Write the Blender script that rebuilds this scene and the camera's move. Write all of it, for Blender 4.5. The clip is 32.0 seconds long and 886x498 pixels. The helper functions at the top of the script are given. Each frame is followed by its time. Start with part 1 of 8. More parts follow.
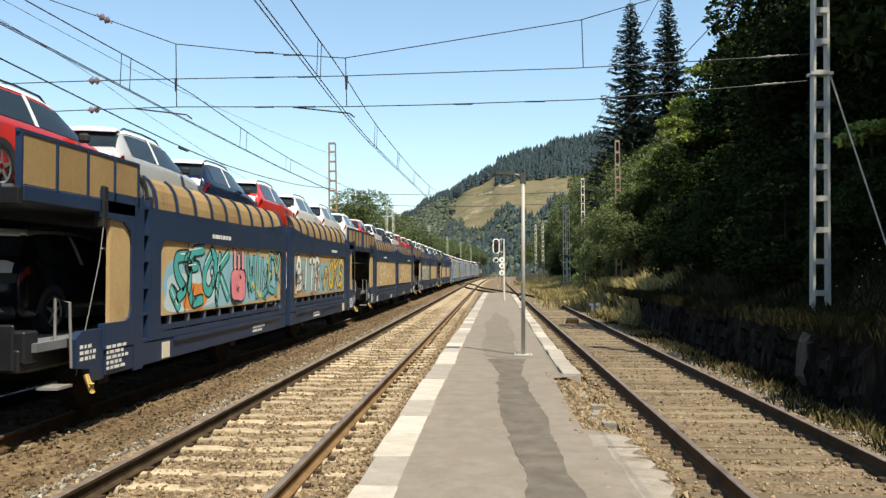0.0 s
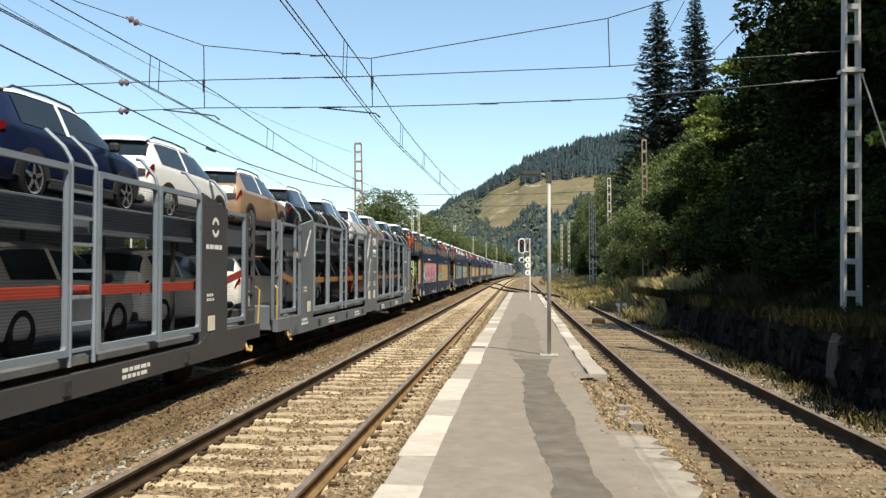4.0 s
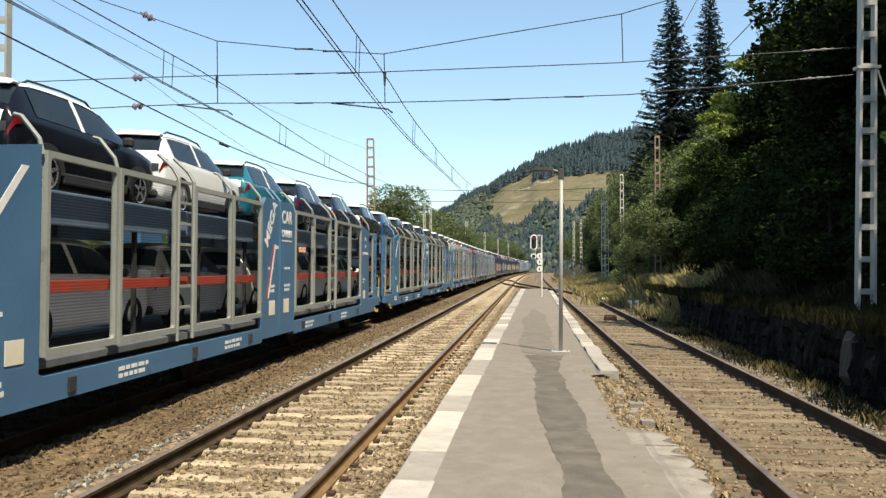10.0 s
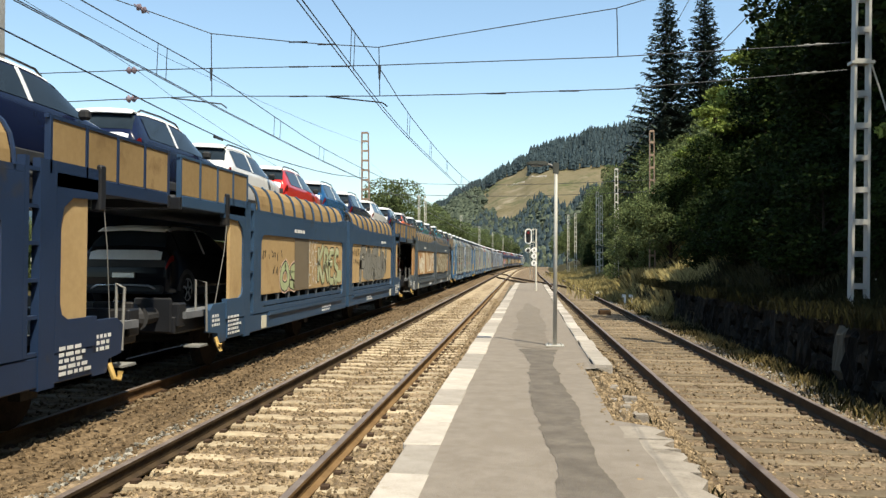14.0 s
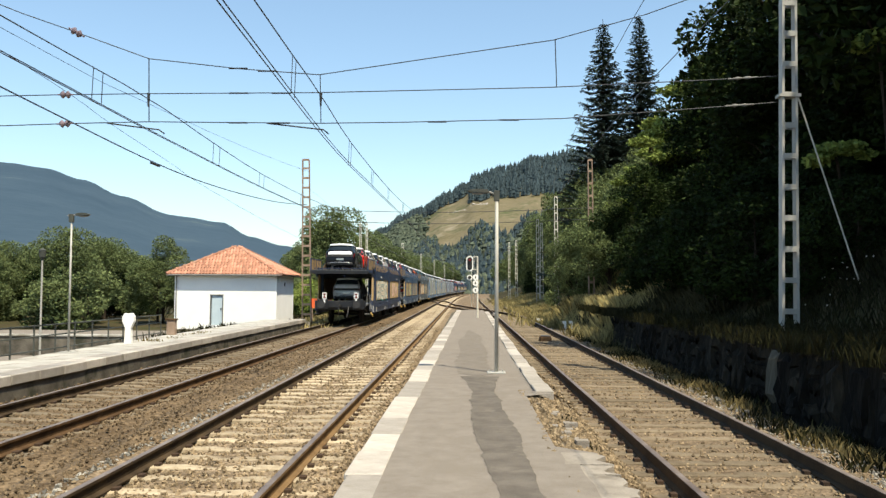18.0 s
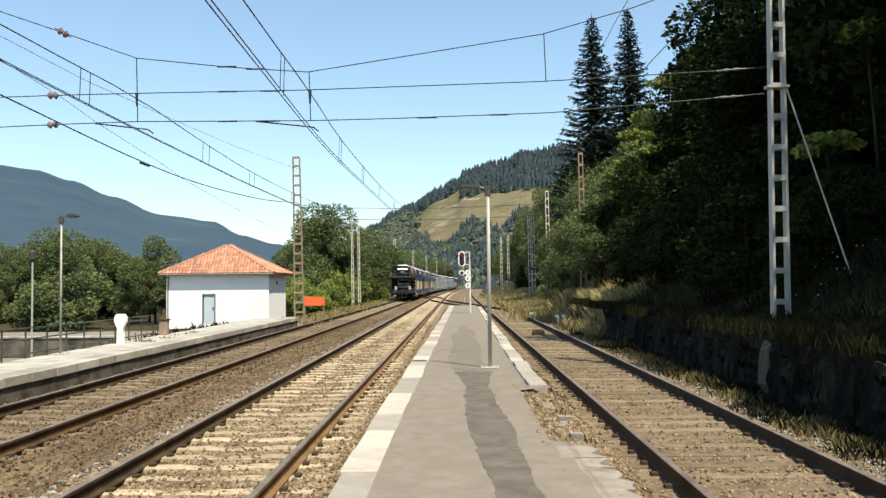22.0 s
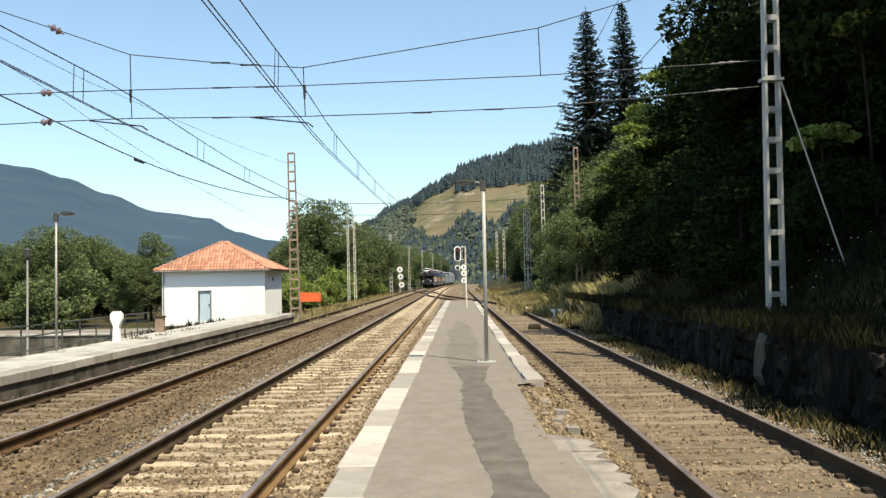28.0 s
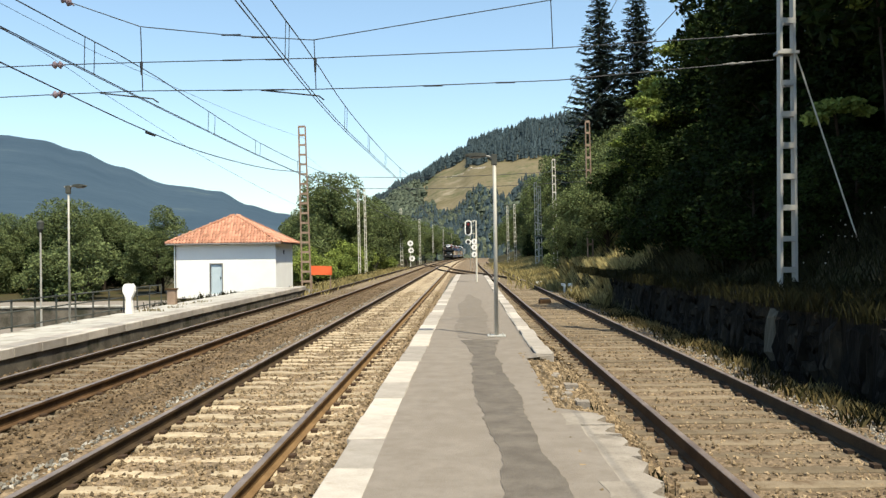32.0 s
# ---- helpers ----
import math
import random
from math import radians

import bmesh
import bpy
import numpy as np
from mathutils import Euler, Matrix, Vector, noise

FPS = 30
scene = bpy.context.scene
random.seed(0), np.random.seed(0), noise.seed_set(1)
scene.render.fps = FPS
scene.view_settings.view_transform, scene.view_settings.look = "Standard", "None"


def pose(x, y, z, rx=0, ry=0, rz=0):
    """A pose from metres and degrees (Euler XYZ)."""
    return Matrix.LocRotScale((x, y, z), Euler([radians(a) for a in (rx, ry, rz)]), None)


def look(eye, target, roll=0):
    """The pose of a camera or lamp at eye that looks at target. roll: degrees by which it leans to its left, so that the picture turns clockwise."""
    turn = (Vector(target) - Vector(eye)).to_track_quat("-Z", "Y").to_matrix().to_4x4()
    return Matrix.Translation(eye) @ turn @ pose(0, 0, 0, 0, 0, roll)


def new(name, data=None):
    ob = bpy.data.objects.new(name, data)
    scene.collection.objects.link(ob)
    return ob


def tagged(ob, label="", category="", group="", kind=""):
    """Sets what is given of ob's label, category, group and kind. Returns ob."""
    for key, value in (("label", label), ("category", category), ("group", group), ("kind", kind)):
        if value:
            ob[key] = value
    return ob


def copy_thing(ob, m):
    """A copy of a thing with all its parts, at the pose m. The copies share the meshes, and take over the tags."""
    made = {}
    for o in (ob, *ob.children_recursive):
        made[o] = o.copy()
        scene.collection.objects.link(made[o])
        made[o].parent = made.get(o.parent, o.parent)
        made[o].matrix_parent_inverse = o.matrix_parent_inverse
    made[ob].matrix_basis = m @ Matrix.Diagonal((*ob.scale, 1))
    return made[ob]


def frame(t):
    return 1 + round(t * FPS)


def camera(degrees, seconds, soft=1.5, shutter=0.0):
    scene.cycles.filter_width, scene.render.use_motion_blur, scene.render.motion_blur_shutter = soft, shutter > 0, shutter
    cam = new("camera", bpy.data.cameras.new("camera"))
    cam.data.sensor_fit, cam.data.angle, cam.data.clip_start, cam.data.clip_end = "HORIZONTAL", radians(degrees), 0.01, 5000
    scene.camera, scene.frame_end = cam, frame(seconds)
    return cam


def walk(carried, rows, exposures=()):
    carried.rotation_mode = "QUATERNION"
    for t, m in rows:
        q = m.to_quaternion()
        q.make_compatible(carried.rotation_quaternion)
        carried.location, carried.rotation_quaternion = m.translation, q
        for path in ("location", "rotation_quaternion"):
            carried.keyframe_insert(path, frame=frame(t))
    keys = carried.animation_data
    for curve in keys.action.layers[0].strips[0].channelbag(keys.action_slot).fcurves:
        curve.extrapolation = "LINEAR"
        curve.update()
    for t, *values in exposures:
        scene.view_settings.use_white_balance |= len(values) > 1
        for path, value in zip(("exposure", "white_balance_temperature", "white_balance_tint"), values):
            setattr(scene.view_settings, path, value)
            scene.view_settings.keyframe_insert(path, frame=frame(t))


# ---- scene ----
# ---------------------------------------------------------------- camera
EYE = 1.883
cam = camera(55.2, 32.0, soft=1.4)
LOOKS = [
    (0, 3.3, 1.47, -0.09), (0.5, 4.09, 1.4, -0.04), (1, 5.07, 1.42, 0.21), (1.5, 5.17, 1.58, -0.04),
    (2, 5.19, 1.45, -0.12), (2.5, 5.11, 1.52, -0.1), (3, 5.26, 1.46, -0.09), (3.5, 4.94, 1.42, -0.18),
    (5.5, 5.5, 1.61, 0.1), (6, 5.41, 1.46, 0.02), (6.5, 5.02, 1.7, -0.09), (7, 4.77, 1.69, -0.18),
    (7.5, 4.65, 1.49, -0.2), (8, 4.62, 1.45, -0.49), (8.5, 4.66, 1.71, -0.32), (9, 5.34, 1.56, -0.14),
    (9.5, 5.69, 1.36, -0.19), (10, 5.82, 1.17, -0.41), (10.5, 6.55, 1.06, -0.28), (11, 6.01, 0.91, -0.34),
    (11.5, 5.26, 1.16, -0.54), (12, 5.39, 1.12, -0.8), (12.5, 5.81, 0.97, -0.62), (13, 5.8, 0.83, -0.2),
    (13.5, 5.61, 0.8, -0.4), (15.5, 5.03, 0.63, -0.57), (16, 4.51, 1.03, -0.58), (16.5, 3.42, 1.81, -0.02),
    (17, 2.04, 2.45, -0.38), (17.5, 1.85, 2.44, -0.49), (18, 1.51, 2.64, -0.31), (18.5, 1.21, 2.92, -0.31),
    (19, 1.1, 3.11, -0.42), (19.5, 0.94, 2.86, -0.28), (20, 0.96, 2.55, 0.1), (20.5, 0.88, 2.88, 0.23),
    (21, 0.64, 2.83, 0.07), (21.5, 0.72, 2.65, 0.78), (22, 1, 2.35, 0.59), (22.5, 0.74, 2.24, 0.27),
    (23, 0.89, 2.42, 0.5), (23.5, 1.13, 2.35, 0.72), (24, 1.12, 2.4, 0.99), (24.5, 0.94, 2.31, 1.12),
    (25, 0.87, 2.3, 1.07), (25.5, 0.84, 2.08, 1.01), (27.5, 1.06, 2.15, 0.98), (28, 0.73, 2.01, 1),
    (28.5, 0.68, 1.91, 0.72), (29, 0.93, 0.91, 0.85), (29.5, 1.03, 1.37, 0.94), (30, 1.27, 1.2, 1.02),
    (30.5, 1.13, 0.82, 0.88), (31, 0.97, 0.55, 1.1), (31.5, 1.18, 0.21, 0.82), (32, 1.44, 0.26, 0.74),
]

walk(cam, [(t, pose(0, 0, EYE, 90 + p, r, a)) for t, a, p, r in LOOKS], [(0, 0.62, 7200, 8), (32, 0.62, 7200, 8)])

# ---------------------------------------------------------------- light
SUN = Vector((1.1, -1.55, 3.4)).normalized()
sky = bpy.data.worlds.new("sky")
scene.world = sky
sky.use_nodes = True
sn = sky.node_tree.nodes
tex = sn.new("ShaderNodeTexSky")
tex.sky_type = "NISHITA"
tex.sun_disc = False
tex.sun_elevation = math.asin(SUN.z)
tex.sun_rotation = math.atan2(SUN.x, SUN.y)
tex.air_density, tex.dust_density, tex.ozone_density = 1.0, 0.6, 1.5
tone = sn.new("ShaderNodeMix")
tone.data_type, tone.blend_type = "RGBA", "MULTIPLY"
tone.inputs["Factor"].default_value = 1.0
tone.inputs[7].default_value = (0.97, 1.13, 1.22, 1)
haze = sn.new("ShaderNodeGamma")
haze.inputs[1].default_value = 0.86
sky.node_tree.links.new(tex.outputs[0], haze.inputs[0])
sky.node_tree.links.new(haze.outputs[0], tone.inputs[6])
sky.node_tree.links.new(tone.outputs[2], sn["Background"].inputs[0])
sn["Background"].inputs[1].default_value = 0.15
sun = new("sun", bpy.data.lights.new("sun", "SUN"))
sun.data.energy, sun.data.angle, sun.data.color = 5.0, radians(0.53), (1.0, 0.93, 0.79)
sun.matrix_world = look(SUN * 100, (0, 0, 0))

# ---------------------------------------------------------------- tools
rnd = random.Random(7)


def thing(name, label, category, group="", kind="", m=None):
    ob = new(name)
    ob.empty_display_size = 0.2
    if m is not None:
        ob.matrix_basis = m
    return tagged(ob, label, category, group, kind)


def link_mesh(name, bm, material, smooth=False):
    me = bpy.data.meshes.new(name)
    bm.to_mesh(me)
    bm.free()
    for mm in material if isinstance(material, (list, tuple)) else [material]:
        me.materials.append(mm)
    if smooth:
        me.polygons.foreach_set("use_smooth", [True] * len(me.polygons))
    return me


def part(name, bm, material, parent=None, label="", smooth=False):
    me = bm if isinstance(bm, bpy.types.Mesh) else link_mesh(name, bm, material, smooth)
    ob = new(name, me)
    if parent is not None:
        ob.parent = parent
    return tagged(ob, label)


def BM():
    return bmesh.new()


def box(bm, x0, x1, y0, y1, z0, z1, bevel=0.0):
    x0, x1, y0, y1, z0, z1 = min(x0, x1), max(x0, x1), min(y0, y1), max(y0, y1), min(z0, z1), max(z0, z1)
    v = [bm.verts.new(p) for p in ((x0, y0, z0), (x1, y0, z0), (x1, y1, z0), (x0, y1, z0), (x0, y0, z1), (x1, y0, z1), (x1, y1, z1), (x0, y1, z1))]
    f = [bm.faces.new([v[i] for i in q]) for q in ((3, 2, 1, 0), (4, 5, 6, 7), (0, 1, 5, 4), (1, 2, 6, 5), (2, 3, 7, 6), (3, 0, 4, 7))]
    if bevel:
        bmesh.ops.bevel(bm, geom=list({e for q in f for e in q.edges}), offset=bevel, segments=1, affect="EDGES")
    return bm


def rod(bm, a, b, r0, r1=None, n=8, caps=True):
    a, b = Vector(a), Vector(b)
    r1 = r0 if r1 is None else r1
    d = (b - a).normalized()
    u = d.orthogonal().normalized()
    w = d.cross(u)
    ring = []
    for c, r in ((a, r0), (b, r1)):
        ring.append([bm.verts.new(c + (u * math.cos(k * math.tau / n) + w * math.sin(k * math.tau / n)) * r) for k in range(n)])
    for k in range(n):
        bm.faces.new((ring[0][k], ring[0][(k + 1) % n], ring[1][(k + 1) % n], ring[1][k]))
    if caps:
        bm.faces.new(ring[0][::-1])
        bm.faces.new(ring[1])
    return bm


def tube(bm, pts, r, n=5):
    pts = [Vector(p) for p in pts]
    rings = []
    for i, p in enumerate(pts):
        d = (pts[min(i + 1, len(pts) - 1)] - pts[max(i - 1, 0)]).normalized()
        u = d.cross(Vector((0.13, 0.05, 1))).normalized() if abs(d.z) < 0.95 else d.cross(Vector((1, 0, 0))).normalized()
        w = d.cross(u)
        rings.append([bm.verts.new(p + (u * math.cos(k * math.tau / n) + w * math.sin(k * math.tau / n)) * r) for k in range(n)])
    for a, b in zip(rings, rings[1:]):
        for k in range(n):
            bm.faces.new((a[k], a[(k + 1) % n], b[(k + 1) % n], b[k]))
    bm.faces.new(rings[0][::-1])
    bm.faces.new(rings[-1])
    return bm


def prism(bm, poly, axis, a, b):
    """A polygon of two coordinates, pushed from a to b along the axis (0 x, 1 y, 2 z)."""
    def at(p, c):
        q = list(p)
        q.insert(axis, c)
        return q
    lo = [bm.verts.new(at(p, a)) for p in poly]
    hi = [bm.verts.new(at(p, b)) for p in poly]
    n = len(poly)
    faces = [bm.faces.new(lo[::-1]), bm.faces.new(hi)]
    for k in range(n):
        faces.append(bm.faces.new((lo[k], lo[(k + 1) % n], hi[(k + 1) % n], hi[k])))
    bmesh.ops.recalc_face_normals(bm, faces=faces)
    return bm


def rounded(u0, u1, w0, w1, r, n=4):
    out = []
    for cx, cy, a0 in ((u1 - r, w1 - r, 0), (u0 + r, w1 - r, 90), (u0 + r, w0 + r, 180), (u1 - r, w0 + r, 270)):
        for k in range(n + 1):
            a = radians(a0 + 90 * k / n)
            out.append((cx + r * math.cos(a), cy + r * math.sin(a)))
    return out


def holed(bm, axis, a, b, outer, inner):
    """A plate outer=(u0, u1, w0, w1) with a hole (a loop of points round its middle), from a to b along the axis."""
    u0, u1, w0, w1 = outer
    n = len(inner)
    cu = sum(p[0] for p in inner) / n
    cw = sum(p[1] for p in inner) / n
    far = []
    for p in inner:
        du, dw = p[0] - cu, p[1] - cw
        s = min(((u1 if du > 0 else u0) - cu) / du if abs(du) > 1e-6 else 1e9, ((w1 if dw > 0 else w0) - cw) / dw if abs(dw) > 1e-6 else 1e9)
        far.append([cu + du * s, cw + dw * s])
    for c in ((u0, w0), (u1, w0), (u1, w1), (u0, w1)):
        k = min(range(n), key=lambda i: (far[i][0] - c[0]) ** 2 + (far[i][1] - c[1]) ** 2)
        far[k] = list(c)

    def at(p, c):
        q = list(p)
        q.insert(axis, c)
        return bm.verts.new(q)
    fi, fo = [at(p, a) for p in inner], [at(p, a) for p in far]
    bi, bo = [at(p, b) for p in inner], [at(p, b) for p in far]
    faces = []
    for k in range(n):
        j = (k + 1) % n
        for q in ((fi[k], fi[j], fo[j], fo[k]), (bi[k], bo[k], bo[j], bi[j]), (fi[k], bi[k], bi[j], fi[j]), (fo[k], fo[j], bo[j], bo[k])):
            faces.append(bm.faces.new(q))
    bmesh.ops.recalc_face_normals(bm, faces=faces)
    return bm


def lettering(text, size, extrude=0.004, fat=0.0):
    """A mesh of words in the built-in font, lying in the xy plane from the origin."""
    c = bpy.data.curves.new("words", "FONT")
    c.body, c.size, c.extrude, c.offset, c.resolution_u = text, size, extrude, fat, 3
    ob = bpy.data.objects.new("words", c)
    me = bpy.data.meshes.new_from_object(ob)
    bpy.data.objects.remove(ob)
    bpy.data.curves.remove(c)
    return me


# ---------------------------------------------------------------- materials
def material(name, colours, scale=4.0, rough=0.8, metal=0.0, bump=0.0, fine=60.0, random_tint=0.0, stain=None, stain_scale=0.7, stain_at=0.55, stretch=None, island=False):
    """Colours mixed by coarse noise, shaken by fine noise, with optional stains, relief and tint per piece."""
    m = bpy.data.materials.new(name)
    m.use_nodes = True
    nt = m.node_tree
    N, L = nt.nodes, nt.links
    p = N["Principled BSDF"]
    p.inputs["Metallic"].default_value = metal
    p.inputs["Specular IOR Level"].default_value = 0.1 if rough > 0.7 else 0.4
    co = N.new("ShaderNodeTexCoord").outputs["Object"]
    if stretch:
        mp = N.new("ShaderNodeMapping")
        mp.inputs["Scale"].default_value = stretch
        L.new(co, mp.inputs[0])
        co = mp.outputs[0]

    def noise_at(s, d=3.0, r=0.6):
        t = N.new("ShaderNodeTexNoise")
        t.inputs["Scale"].default_value, t.inputs["Detail"].default_value, t.inputs["Roughness"].default_value = s, d, r
        L.new(co, t.inputs["Vector"])
        return t.outputs["Fac"]

    big, small = noise_at(scale), noise_at(fine, 2.0)
    ramp = N.new("ShaderNodeValToRGB")
    e = ramp.color_ramp.elements
    e[0].position, e[1].position = 0.3, 0.7
    e[0].color, e[1].color = (*colours[0], 1), (*colours[-1], 1)
    if len(colours) == 3:
        k = e.new(0.5)
        k.color = (*colours[1], 1)
    add = N.new("ShaderNodeMath")
    add.operation = "MULTIPLY_ADD"
    L.new(small, add.inputs[0])
    add.inputs[1].default_value = 0.5
    sub = N.new("ShaderNodeMath")
    sub.operation = "SUBTRACT"
    L.new(big, sub.inputs[0])
    sub.inputs[1].default_value = 0.25
    L.new(sub.outputs[0], add.inputs[2])
    L.new(add.outputs[0], ramp.inputs[0])
    col = ramp.outputs[0]
    if stain:
        mr = N.new("ShaderNodeMapRange")
        mr.inputs[1].default_value, mr.inputs[2].default_value = stain_at, stain_at + 0.12
        L.new(noise_at(stain_scale, 5.0, 0.65), mr.inputs[0])
        mx = N.new("ShaderNodeMix")
        mx.data_type = "RGBA"
        L.new(mr.outputs[0], mx.inputs["Factor"])
        L.new(col, mx.inputs[6])
        mx.inputs[7].default_value = (*stain, 1)
        col = mx.outputs[2]
    if random_tint:
        src = N.new("ShaderNodeNewGeometry").outputs["Random Per Island"] if island else N.new("ShaderNodeObjectInfo").outputs["Random"]
        mr = N.new("ShaderNodeMapRange")
        mr.inputs[3].default_value, mr.inputs[4].default_value = 1 - random_tint, 1 + random_tint
        L.new(src, mr.inputs[0])
        hs = N.new("ShaderNodeHueSaturation")
        L.new(mr.outputs[0], hs.inputs["Value"])
        L.new(col, hs.inputs["Color"])
        col = hs.outputs[0]
    L.new(col, p.inputs["Base Color"])
    rr = N.new("ShaderNodeMapRange")
    rr.inputs[3].default_value, rr.inputs[4].default_value = max(rough - 0.12, 0.02), min(rough + 0.12, 1)
    L.new(big, rr.inputs[0])
    L.new(rr.outputs[0], p.inputs["Roughness"])
    if bump:
        b = N.new("ShaderNodeBump")
        b.inputs["Strength"].default_value, b.inputs["Distance"].default_value = min(bump * 10, 1), 0.03
        L.new(small, b.inputs["Height"])
        L.new(b.outputs[0], p.inputs["Normal"])
    return m


def stones(name, colours, scale, bump=0.6, size_mix=0.5):
    """Loose broken stone: cells of their own colour, with gaps between them."""
    m = material(name, colours, scale=0.9, rough=0.95, fine=30)
    nt = m.node_tree
    N, L = nt.nodes, nt.links
    p = N["Principled BSDF"]
    co = N.new("ShaderNodeTexCoord").outputs["Object"]
    v = N.new("ShaderNodeTexVoronoi")
    v.inputs["Scale"].default_value = scale
    L.new(co, v.inputs["Vector"])
    v2 = N.new("ShaderNodeTexVoronoi")
    v2.feature = "DISTANCE_TO_EDGE"
    v2.inputs["Scale"].default_value = scale
    L.new(co, v2.inputs["Vector"])
    bw = N.new("ShaderNodeRGBToBW")
    L.new(v.outputs["Color"], bw.inputs[0])
    mr = N.new("ShaderNodeMapRange")
    mr.inputs[3].default_value, mr.inputs[4].default_value = 1 - size_mix, 1 + size_mix
    L.new(bw.outputs[0], mr.inputs[0])
    hs = N.new("ShaderNodeHueSaturation")
    L.new(p.inputs["Base Color"].links[0].from_socket, hs.inputs["Color"])
    L.new(mr.outputs[0], hs.inputs["Value"])
    L.new(hs.outputs[0], p.inputs["Base Color"])
    b = N.new("ShaderNodeBump")
    b.inputs["Strength"].default_value, b.inputs["Distance"].default_value = bump, 0.03
    cl = N.new("ShaderNodeMath")
    cl.operation = "MINIMUM"
    cl.inputs[1].default_value = 0.25
    L.new(v2.outputs[0], cl.inputs[0])
    L.new(cl.outputs[0], b.inputs["Height"])
    L.new(b.outputs[0], p.inputs["Normal"])
    return m


def leaf_material(name, colours, through_share=0.3):
    m = material(name, colours, scale=0.35, rough=0.72, fine=3.0, random_tint=0.5, island=True)
    nt = m.node_tree
    p = nt.nodes["Principled BSDF"]
    tr = nt.nodes.new("ShaderNodeBsdfTranslucent")
    nt.links.new(p.inputs["Base Color"].links[0].from_socket, tr.inputs[0])
    mix = nt.nodes.new("ShaderNodeMixShader")
    mix.inputs[0].default_value = through_share
    nt.links.new(p.outputs[0], mix.inputs[1])
    nt.links.new(tr.outputs[0], mix.inputs[2])
    nt.links.new(mix.outputs[0], nt.nodes["Material Output"].inputs[0])
    return m


def clear(name, colour, share):
    """Perforated sheet seen as a dark veil: part of the light goes straight through."""
    m = material(name, [colour, colour], rough=0.6)
    nt = m.node_tree
    nt.nodes["Principled BSDF"].inputs["Specular IOR Level"].default_value = 0.05
    tr = nt.nodes.new("ShaderNodeBsdfTransparent")
    mix = nt.nodes.new("ShaderNodeMixShader")
    rows = nt.nodes.new("ShaderNodeTexWave")
    rows.bands_direction = "Z"
    rows.inputs["Scale"].default_value, rows.inputs["Distortion"].default_value = 9.0, 0.0
    nt.links.new(nt.nodes.new("ShaderNodeTexCoord").outputs["Object"], rows.inputs["Vector"])
    open_share = nt.nodes.new("ShaderNodeMapRange")
    open_share.inputs[3].default_value, open_share.inputs[4].default_value = share - 0.08, min(1.0, share + 0.06)
    nt.links.new(rows.outputs["Fac"], open_share.inputs[0])
    nt.links.new(open_share.outputs[0], mix.inputs[0])
    nt.links.new(nt.nodes["Principled BSDF"].outputs[0], mix.inputs[1])
    nt.links.new(tr.outputs[0], mix.inputs[2])
    nt.links.new(mix.outputs[0], nt.nodes["Material Output"].inputs[0])
    return m


def paint(name, c, rough=0.35, dirt=(0.12, 0.1, 0.08), amount=0.62, scale=1.2):
    d = tuple(v * 0.82 for v in c)
    return material(name, [d, c], scale=scale, rough=rough, fine=25, stain=dirt, stain_scale=1.3, stain_at=amount)


def gloss(name, c):
    m = material(name, [tuple(v * 0.93 for v in c), c], scale=2, rough=0.2, fine=20)
    p = m.node_tree.nodes["Principled BSDF"]
    p.inputs["Coat Weight"].default_value = 0.3 if sum(c) > 0.3 else 0.08
    p.inputs["Specular IOR Level"].default_value = 0.4 if sum(c) > 0.3 else 0.2
    return m


